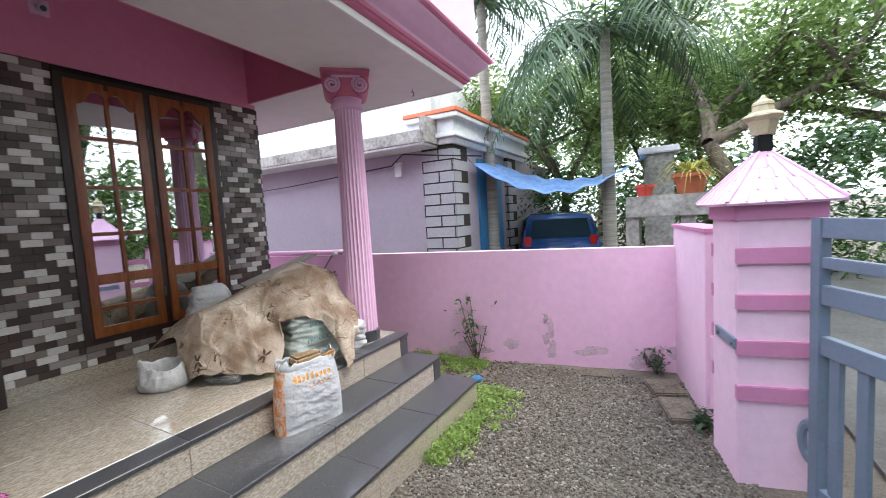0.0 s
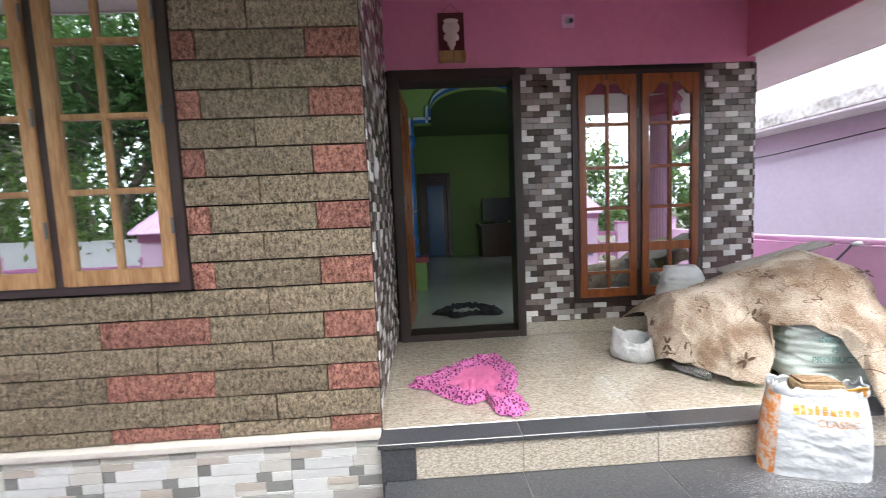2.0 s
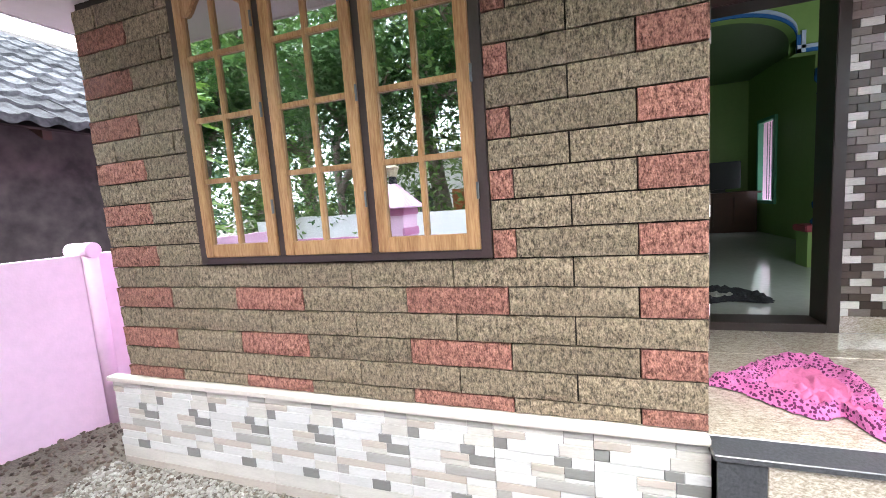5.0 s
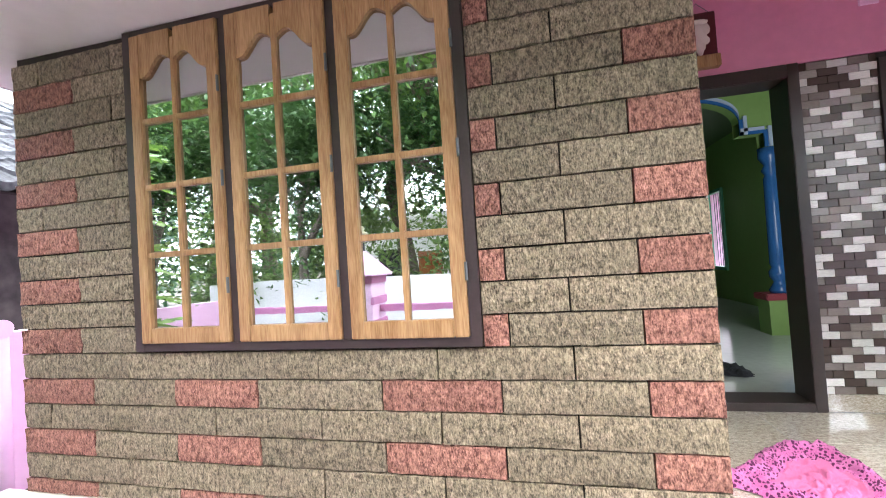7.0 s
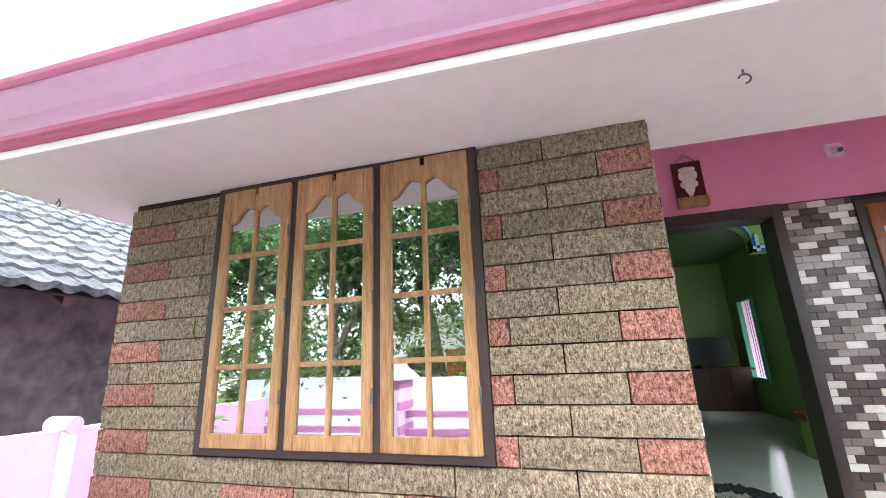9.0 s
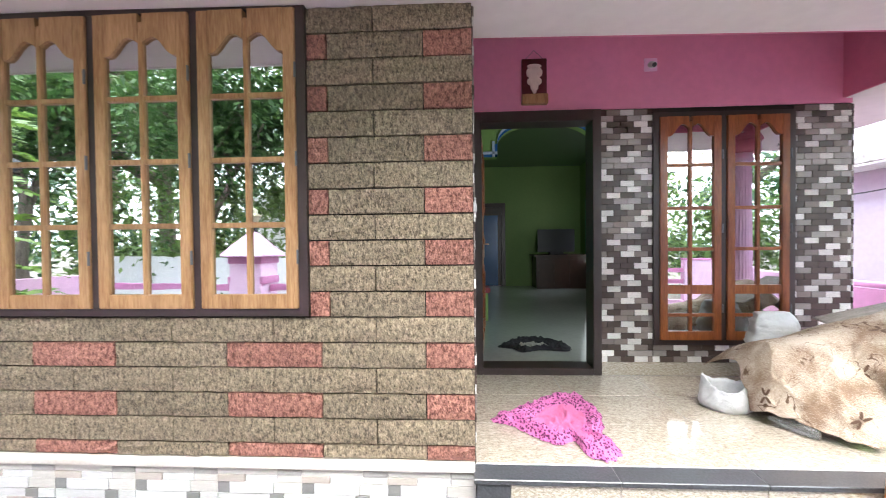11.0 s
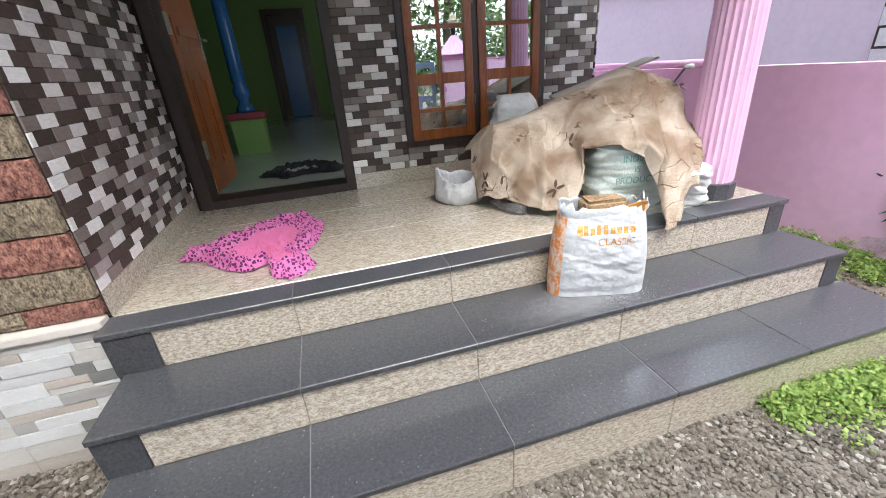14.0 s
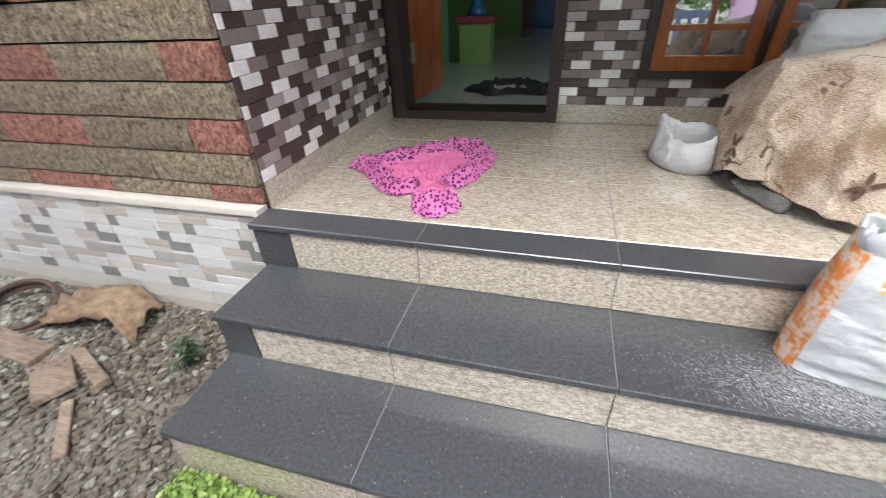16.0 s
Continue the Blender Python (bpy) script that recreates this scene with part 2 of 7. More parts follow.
# ---- yard walls ----
def wall_run(name, pts, h0, h1, th, material, label):
    bm = bmesh.new()
    for (ax, ay), (bx, by) in zip(pts, pts[1:]):
        d = (Vector((bx, by)) - Vector((ax, ay))).normalized()
        nx, ny = d.y * th / 2, -d.x * th / 2
        prism(bm, [(ax + nx, ay + ny), (ax - nx, ay - ny), (bx - nx, by - ny), (bx + nx, by + ny)], h0, h1)
    return tagged(link(name, bm, material), label, "boundary wall", kind="structure")


wall_run("wall_boundary_east", [(3.55, 3.4), (4.15, 0.0), (4.52, -2.2)], -0.3, 1.10, 0.12, PINK, "pink plastered boundary wall with damp stains")
wall_run("wall_boundary_road", [(3.62, -2.40), (3.15, -2.50)], -0.3, 0.55, 0.14, PINK, "low pink road wall")
wall_run("wall_boundary_west", [(-3.95, 1.6), (-4.05, 0.32), (-4.45, -0.75)], -0.3, 1.27, 0.12, PINK_LILAC, "lilac boundary wall")
wall_run("wall_boundary_west_turn", [(-4.45, -0.75), (-4.2, -2.6)], -0.3, 1.27, 0.12, PINK, "pink boundary wall")
wall_run("wall_boundary_road_west", [(-4.2, -2.6), (-0.7, -2.66)], -0.3, 0.55, 0.14, PINK, "low pink road wall")


# ---- cornice round the slab ----
PINK_FACE = mat("pale_pink_cornice_paint", (0.80, 0.50, 0.70), 0.6, 0.05, 2.0)
WHITE_LINE = mat("white_drip_band_paint", (0.80, 0.78, 0.78), 0.6, 0.04, 2.0)


def cornice(name, profile, material, label):
    """Sweeps a profile of (outward, up) along the left, front and right slab edges."""
    bm = bmesh.new()
    rings = []
    for d, u in profile:
        path = [(SX0 - d, 8.2), (SX0 - d, front_y(SX0) - d), (SX1 + d, front_y(SX1) - d), (SX1 + d, 8.2)]
        rings.append([bm.verts.new((x, y, 2.70 - SLOPE * x + u)) for x, y in path])
    n = len(rings)
    for k in range(n):
        a, b = rings[k], rings[(k + 1) % n]
        for i in range(3):
            bm.faces.new((a[i], a[i + 1], b[i + 1], b[i]))
    return tagged(link(name, bm, material), label, "cornice", kind="structure")


cornice("trim_drip", [(0.002, -0.006), (0.02, -0.006), (0.022, 0.038), (0.002, 0.038)], WHITE_LINE, "white painted drip band under the cornice")
cornice("trim_moulding", [(0.002, 0.04), (0.03, 0.042), (0.046, 0.050), (0.05, 0.064), (0.066, 0.068), (0.07, 0.085), (0.07, 0.092), (0.002, 0.092)], PINK_DEEP, "deep pink stepped moulding")
cornice("trim_cornice", [(0.002, 0.094), (0.068, 0.094), (0.075, 0.112), (0.12, 0.14), (0.20, 0.215), (0.20, 0.235), (0.002, 0.235)], PINK_FACE, "pale pink flared cornice")
cornice("trim_bead", [(0.002, 0.237), (0.21, 0.237), (0.23, 0.243), (0.24, 0.26), (0.23, 0.285), (0.21, 0.31), (0.002, 0.31)], PINK_PORCH, "deep pink bead along the slab edge")
cornice("trim_parapet", [(0.002, 0.312), (0.12, 0.312), (0.12, 0.80), (0.002, 0.80)], PINK_FACE, "pale pink parapet above the slab")


# ---- glass, doors and windows ----
def glass_mat(name, gloss, tint):
    m = bpy.data.materials.new(name)
    m.use_nodes = True
    n, l = m.node_tree.nodes, m.node_tree.links
    n.remove(n["Principled BSDF"])
    g, t, mx = n.new("ShaderNodeBsdfGlossy"), n.new("ShaderNodeBsdfTransparent"), n.new("ShaderNodeMixShader")
    g.inputs["Roughness"].default_value = 0.015
    g.inputs["Color"].default_value = (0.92, 0.95, 0.95, 1)
    t.inputs["Color"].default_value = (*tint, 1)
    mx.inputs["Fac"].default_value = gloss
    nz, bp, geo = n.new("ShaderNodeTexNoise"), n.new("ShaderNodeBump"), n.new("ShaderNodeNewGeometry")
    nz.inputs["Scale"].default_value = 7.0
    bp.inputs["Strength"].default_value, bp.inputs["Distance"].default_value = 0.018, 0.01
    l.new(geo.outputs["Position"], nz.inputs["Vector"])
    l.new(nz.outputs["Fac"], bp.inputs["Height"])
    l.new(bp.outputs["Normal"], g.inputs["Normal"])
    l.new(t.outputs[0], mx.inputs[1])
    l.new(g.outputs[0], mx.inputs[2])
    l.new(mx.outputs[0], n["Material Output"].inputs["Surface"])
    return m


GLASS = glass_mat("reflective_window_glass", 0.55, (0.35, 0.38, 0.38))
STEEL = mat("brushed_steel", (0.45, 0.44, 0.42), 0.35, 0.1, 20, metal=0.9)
IRON = mat("painted_iron_bar", (0.12, 0.13, 0.14), 0.5, 0.1, 20)


def top_rail(bm, x0, x1, z1, y0, y1, stile, mid, drop, peak):
    """Head of a sash with two scalloped cut-outs."""
    xm = (x0 + x1) / 2
    for a, b, s in ((x0 + stile, xm - mid / 2, 1), (xm + mid / 2, x1 - stile, -1)):
        lower = []
        for i in range(13):
            u = i / 12
            w = u if s > 0 else 1 - u
            # rises from the stile, peaks past the middle, dips to the muntin
            h = 0.0 if w < 0.08 else 0.5 - 0.5 * math.cos(math.pi * (w - 0.08) / 0.62) if w < 0.7 else 1 - 0.3 * ((w - 0.7) / 0.3) ** 1.6
            lower.append((a + (b - a) * u, z1 - drop + h * (drop - peak)))
        poly = [(a, z1)] + lower + [(b, z1)]
        f = [bm.verts.new((x, y0, z)) for x, z in poly]
        k = [bm.verts.new((x, y1, z)) for x, z in poly]
        bm.faces.new(f)
        bm.faces.new(k[::-1])
        for i in range(len(poly)):
            j = (i + 1) % len(poly)
            bm.faces.new((f[i], f[j], k[j], k[i]))


def sash(parent, x0, x1, z0, z1, y, rails, wood, lower=(), head=(0.155, 0.06)):
    """One casement: stiles, rails, muntins and its panes. rails: heights of the thin cross bars; lower: (height, size) of a thick one."""
    t, st, mid = 0.038, 0.058, 0.024
    bm = bmesh.new()
    box(bm, x0, x0 + st, y, y + t, z0, z1, 0.004)
    box(bm, x1 - st, x1, y, y + t, z0, z1, 0.004)
    box(bm, x0 + st, x1 - st, y + 0.001, y + t, z0, z0 + 0.07, 0.003)
    top_rail(bm, x0, x1, z1, y + 0.001, y + t, st, mid, *head)
    s = part("sash", bm, wood, parent, "wooden casement with scalloped head")
    xm = (x0 + x1) / 2
    bars = sorted([(z, 0.026) for z in rails] + list(lower))
    edges = [z0 + 0.07]
    for z, h in bars:
        bm = bmesh.new()
        box(bm, x0 + st, x1 - st, y + 0.004, y + t - 0.004, z - h / 2, z + h / 2, 0.003)
        part("cross_bar", bm, wood, s)
        edges += [z - h / 2, z + h / 2]
    edges.append(z1 - 0.05)
    bm = bmesh.new()
    box(bm, xm - mid / 2, xm + mid / 2, y + 0.003, y + t - 0.003, z0 + 0.07, z1 - 0.04, 0.003)
    part("muntin", bm, wood, s)
    for a, b in zip(edges[::2], edges[1::2]):
        for xa, xb in ((x0 + st, xm - mid / 2), (xm + mid / 2, x1 - st)):
            bm = bmesh.new()
            tilt = random.uniform(-0.0008, 0.0008)
            vs = box(bm, xa - 0.004, xb + 0.004, y + 0.018, y + 0.022, a - 0.004, b + 0.004)
            for v in vs:
                v.co.y += tilt * (1 if v.co.z > (a + b) / 2 else -1)
            p = part("pane", bm, GLASS, s)
            p.visible_shadow = False
    for hz in (z0 + 0.25, z1 - 0.3, (z0 + z1) / 2):
        bm = bmesh.new()
        tube(bm, (x1 + 0.004, y - 0.006, hz - 0.035), (x1 + 0.004, y - 0.006, hz + 0.035), 0.006, n=8)
        part("hinge", bm, IRON, s)
    return s


# front window, three casements in a dark frame
w1 = tagged(new("window_1"), "three wooden casements with scalloped heads in a dark frame", "window", kind="structure")
for dims in ((WX0, WX0 + 0.045, -0.012, 0.16, WZ0, WZ1), (WX1 - 0.045, WX1, -0.012, 0.16, WZ0, WZ1), (WX0 + 0.045, WX1 - 0.045, -0.01, 0.16, WZ0, WZ0 + 0.035), (WX0 + 0.045, WX1 - 0.045, -0.01, 0.16, WZ1 - 0.03, WZ1)):
    boxpart("window_frame", dims, FRAME_DARK, w1)
sw = (WX1 - WX0 - 0.09 - 0.08) / 3
for k in range(3):
    xa = WX0 + 0.045 + k * (sw + 0.04)
    if k:
        boxpart("mullion", (xa - 0.04, xa, -0.008, 0.16, WZ0 + 0.035, WZ1 - 0.03), FRAME_DARK, w1)
    z0, z1 = WZ0 + 0.037, WZ1 - 0.032
    H = z1 - z0
    sash(w1, xa + 0.002, xa + sw - 0.002, z0, z1, -0.022, [z0 + 0.07 + (H - 0.07) * f for f in (0.245, 0.475, 0.70)], WOOD, head=(0.205, 0.115))
for i in range(7):
    zz = WZ0 + 0.12 + i * 0.21
    bm = bmesh.new()
    tube(bm, (WX0 + 0.04, 0.1, zz), (WX1 - 0.04, 0.1, zz), 0.006, n=6)
    part("grill_bar", bm, IRON, w1)

# porch window, two casements
w2 = tagged(new("window_2"), "red-brown porch window with two paned casements", "window", kind="structure")
fy = BACK - 0.022
for dims in ((PX0, PX0 + 0.045, fy, BACK + 0.18, PZ0, PZ1), (PX1 - 0.045, PX1, fy, BACK + 0.18, PZ0, PZ1), (PX0 + 0.045, PX1 - 0.045, fy, BACK + 0.18, PZ0, PZ0 + 0.04), (PX0 + 0.045, PX1 - 0.045, fy, BACK + 0.18, PZ1 - 0.035, PZ1), ((PX0 + PX1) / 2 - 0.02, (PX0 + PX1) / 2 + 0.02, fy + 0.003, BACK + 0.18, PZ0 + 0.04, PZ1 - 0.035)):
    boxpart("window_frame", dims, FRAME_DARK, w2)
for xa, xb in ((PX0 + 0.047, (PX0 + PX1) / 2 - 0.022), ((PX0 + PX1) / 2 + 0.022, PX1 - 0.047)):
    sash(w2, xa, xb, PZ0 + 0.042, PZ1 - 0.037, fy - 0.012, [2.155, 1.82, 1.5, 0.985], WOOD_RED, [(1.185, 0.07)])
for i in range(6):
    xx = PX0 + 0.1 + i * 0.17
    bm = bmesh.new()
    tube(bm, (xx, BACK + 0.12, PZ0 + 0.02), (xx, BACK + 0.12, PZ1 - 0.02), 0.006, n=6)
    part("grill_bar", bm, IRON, w2)

# door frame and leaf
d1 = tagged(new("door_1"), "open red-brown panelled door in a dark frame", "door", kind="structure")
for dims in ((DX0, DX0 + 0.075, BACK - 0.025, BACK + 0.18, PORCH, DZ1), (DX1 - 0.065, DX1, BACK - 0.025, BACK + 0.18, PORCH, DZ1), (DX0 + 0.075, DX1 - 0.065, BACK - 0.025, BACK + 0.18, DZ1 - 0.085, DZ1), (DX0 + 0.075, DX1 - 0.065, BACK - 0.025, BACK + 0.18, PORCH, PORCH + 0.055)):
    boxpart("door_frame", dims, FRAME_DARK, d1, bevel=0.004)
leaf = boxpart("door_leaf", (0.062, 0.10, BACK + 0.17, BACK + 0.76, PORCH + 0.06, DZ1 - 0.09), WOOD_RED, d1, "red-brown panelled door leaf swung inwards", 0.004)
for y0, y1, z0, z1 in ((0.24, 0.44, 0.72, 1.35), (0.49, 0.69, 0.72, 1.35), (0.24, 0.69, 1.5, 1.66), (0.24, 0.44, 1.8, 2.4), (0.49, 0.69, 1.8, 2.4)):
    bm = bmesh.new()
    box(bm, 0.098, 0.107, BACK + y0, BACK + y1, z0, z1, 0.003)
    box(bm, 0.104, 0.116, BACK + y0 + 0.04, BACK + y1 - 0.04, z0 + 0.05, z1 - 0.05, 0.006)
    part("door_panel", bm, WOOD_RED, leaf)
for hz in (0.80, 1.55, 2.25):
    boxpart("hinge", (0.085, 0.104, BACK + 0.155, BACK + 0.21, hz, hz + 0.12), STEEL, leaf, "steel butt hinge", 0.002)
bm = bmesh.new()
box(bm, 0.1, 0.108, BACK + 0.70, BACK + 0.735, 1.42, 1.62, 0.002)
tube(bm, (0.1, BACK + 0.717, 1.55), (0.145, BACK + 0.717, 1.55), 0.008)
tube(bm, (0.145, BACK + 0.722, 1.55), (0.145, BACK + 0.62, 1.55), 0.008)
part("door_handle", bm, STEEL, leaf, "steel lever handle")
hinge_at = Matrix.Translation((0.095, BACK + 0.17, 0))
leaf.matrix_basis = hinge_at @ pose(0, 0, 0, 0, 0, -4) @ hinge_at.inverted()

# ---- hall seen through the door ----
GREEN = mat("lime_green_wall_paint", (0.23, 0.36, 0.11), 0.6, 0.05, 2)
TEAL = mat("sea_green_wall_paint", (0.10, 0.36, 0.22), 0.6, 0.05, 2)
BLUE = mat("glossy_blue_paint", (0.03, 0.12, 0.34), 0.25, 0.1, 6)
SILVER_BLUE = mat("pale_blue_trim_paint", (0.45, 0.52, 0.68), 0.4, 0.05, 6)
TILE_FLOOR = mat("pale_hall_floor_tile", (0.46, 0.48, 0.455), 0.1, 0.06, 2)
MAROON = mat("maroon_ledge_paint", (0.30, 0.05, 0.07), 0.4, 0.1, 5)
DARKWOOD = mat("dark_cabinet_wood", (0.05, 0.02, 0.012), 0.35, 0.2, 8)
DARK = mat("black_plastic", (0.012, 0.012, 0.014), 0.3, 0.1, 8)
structure("floor_hall", [(-3.07, 2.73, BACK + 0.19, 8.0, PORCH - 0.03, PORCH + 0.001), (0.03, 1.03, BACK + 0.02, BACK + 0.19, PORCH - 0.03, PORCH + 0.001), (-3.07, -0.2, 0.23, BACK + 0.19, PORCH - 0.03, PORCH + 0.001)], TILE_FLOOR, "pale polished tile floor of the hall", "floor")
structure("wall_hall_lining", [(2.70, 2.73, BACK + 0.2, 6.7, PORCH, 3.36), (2.70, 2.73, 7.4, 7.98, PORCH, 3.36), (2.70, 2.73, 6.7, 7.4, PORCH, 1.05), (2.70, 2.73, 6.7, 7.4, 2.5, 3.36),
          (-1.5, 0.22, 7.95, 8.0, PORCH, 3.36), (0.84, 2.7, 7.95, 8.0, PORCH, 3.36), (0.22, 0.84, 7.95, 8.0, 2.47, 3.36)], GREEN, "lime green painted hall walls", "wall")
structure("wall_hall_west", [(-1.55, -1.5, BACK + 0.2, 8.0, PORCH, 3.36)], TEAL, "sea green hall wall", "wall")
structure("wall_room_divider", [(-0.25, -0.2, BACK + 0.2, 3.59, PORCH, 3.36)], TEAL, "sea green wall beside the door leaf", "wall")


def arch_wall():
    """Upper wall over the columns with a stepped round arch."""
    bm = bmesh.new()
    top, shelf, cx, r, ya = 3.36, 2.71, 1.04, 0.64, 3.60
    pts = [(cx - r * math.cos(math.pi * i / 28), shelf + 0.14 + 0.31 * math.sin(math.pi * i / 28) ** 0.9) for i in range(29)]
    pts = [(-1.5, 2.56), (cx - 0.87, 2.56), (cx - 0.87, shelf), (cx - r, shelf)] + pts + [(cx + r, shelf), (cx + 0.87, shelf), (cx + 0.87, 2.56), (2.7, 2.56)]
    for (xa, za), (xb, zb) in zip(pts, pts[1:]):
        if abs(xb - xa) > 1e-5:
            vs = [bm.verts.new(c) for c in ((xa, ya, za), (xb, ya, zb), (xb, ya, top), (xa, ya, top), (xa, ya + 0.15, za), (xb, ya + 0.15, zb), (xb, ya + 0.15, top), (xa, ya + 0.15, top))]
            for q in ((0, 1, 2, 3), (7, 6, 5, 4), (0, 4, 5, 1)):
                bm.faces.new([vs[i] for i in q])
    w = tagged(link("wall_arch", bm, GREEN), "lime green wall with a stepped arch", "wall", kind="structure")
    for off, dep, mt, lab in ((0.0, 0.02, BLUE, "blue arch trim"), (0.035, 0.035, SILVER_BLUE, "pale blue arch trim")):
        bm = bmesh.new()
        for (xa, za), (xb, zb) in zip(pts[1:-2], pts[2:-1]):
            if abs(xb - xa) < 1e-5:
                sx = 1 if xa < cx else -1
                xa, xb = (xa - sx * (off + 0.035), xa - sx * off)
                za, zb = sorted((za, zb))
                box(bm, min(xa, xb), max(xa, xb), ya - dep, ya, za, zb + off + 0.034)
                continue
            vs = [bm.verts.new(c) for c in ((xa, ya - dep, za + off), (xb, ya - dep, zb + off), (xb, ya - dep, zb + off + 0.035), (xa, ya - dep, za + off + 0.035), (xa, ya, za + off), (xb, ya, zb + off), (xb, ya, zb + off + 0.035), (xa, ya, za + off + 0.035))]
            for q in ((0, 1, 2, 3), (0, 4, 5, 1), (3, 2, 6, 7)):
                bm.faces.new([vs[i] for i in q])
        part("trim", bm, mt, w, lab)


arch_wall()


def hall_column(x, y):
    c = thing("hall_column", "glossy blue turned column on a green pedestal", "column", "hall columns", (x, y, PORCH))
    boxpart("pedestal", (-0.17, 0.17, -0.12, 0.12, 0, 0.38), GREEN, c, "green painted pedestal")
    boxpart("ledge", (-0.20, 0.20, -0.145, 0.145, 0.38, 0.45), MAROON, c, "maroon ledge", 0.01)
    bm = bmesh.new()
    lathe(bm, [(0.09, 0.45), (0.10, 0.48), (0.07, 0.53), (0.05, 0.57), (0.085, 0.63), (0.09, 0.68), (0.06, 0.73), (0.075, 0.77), (0.068, 1.72), (0.052, 1.76), (0.08, 1.81), (0.05, 1.87), (0.10, 1.95), (0.10, 2.06)], 20)
    part("shaft", bm, BLUE, c, "turned blue shaft", True)
    return c


c0 = hall_column(0.09, 3.70)
copy_thing(c0, pose(1.99, 3.70, PORCH))

cab = thing("television_cabinet", "dark brown low cabinet against the green wall", "cabinet", at=(2.1, 7.6, PORCH))
boxpart("body", (-0.55, 0.55, -0.3, 0.3, 0, 0.72), DARKWOOD, cab, "dark stained cabinet body", 0.01)
boxpart("top", (-0.6, 0.6, -0.33, 0.33, 0.72, 0.76), DARKWOOD, cab, "dark cabinet top", 0.005)
for k in range(3):
    boxpart("drawer", (-0.5 + k * 0.34, -0.18 + k * 0.34, -0.315, -0.3, 0.1, 0.66), DARKWOOD, cab, bevel=0.004)
tv = thing("television", "black television standing on the low cabinet", "television", at=(2.05, 7.6, PORCH + 0.76))
boxpart("screen", (-0.42, 0.42, -0.03, 0.02, 0.06, 0.58), DARK, tv, "black screen", 0.008)
boxpart("foot", (-0.15, 0.15, -0.1, 0.1, 0, 0.06), DARK, tv)

w3 = tagged(new("window_3"), "hall window with upright grill bars and pale frame", "window", kind="structure")
for dims in ((2.66, 2.74, 6.68, 6.75, 1.03, 2.52), (2.66, 2.74, 7.35, 7.42, 1.03, 2.52), (2.66, 2.74, 6.75, 7.35, 1.03, 1.09), (2.66, 2.74, 6.75, 7.35, 2.46, 2.52)):
    boxpart("window_frame", dims, TEAL, w3)
for i in range(6):
    boxpart("grill_bar", (2.78, 2.79, 6.8 + i * 0.1, 6.81 + i * 0.1, 1.09, 2.46), IRON, w3)
# doorway at the hall's end; dark panel paints the back room's shade
d2 = tagged(new("door_2"), "dark framed doorway to the back room", "door", kind="structure")
for dims in ((0.14, 0.23, 7.90, 8.0, PORCH, 2.49), (0.83, 0.92, 7.90, 8.0, PORCH, 2.49), (0.23, 0.83, 7.90, 8.0, 2.40, 2.49)):
    boxpart("door_frame", dims, DARKWOOD, d2)
boxpart("door_panel", (0.231, 0.829, 7.96, 7.985, PORCH + 0.01, 2.399), DARKWOOD, d2, "dark panel for the unlit room behind the doorway")
boxpart("door_leaf", (0.36, 0.74, 7.93, 7.955, PORCH + 0.01, 2.2), BLUE, d2, "blue inner door leaf")

# area lamps added at the hall and porch windows in place of daylight
for nm, m, sx, sy, e in (("window_light", look((2.72, 7.05, 1.8), (0, 5.4, 1.2)), 0.6, 1.3, 0.3), ("porch_window_light", look((1.62, BACK + 0.24, 1.75), (1.1, 4.2, 1.9)), 0.75, 1.3, 3.4)):
    la = bpy.data.lights.new(nm, 'AREA')
    la.shape, la.size, la.size_y, la.energy, la.color = 'RECTANGLE', sx, sy, e, (0.9, 0.96, 1.0)
    new(nm, la).matrix_world = m


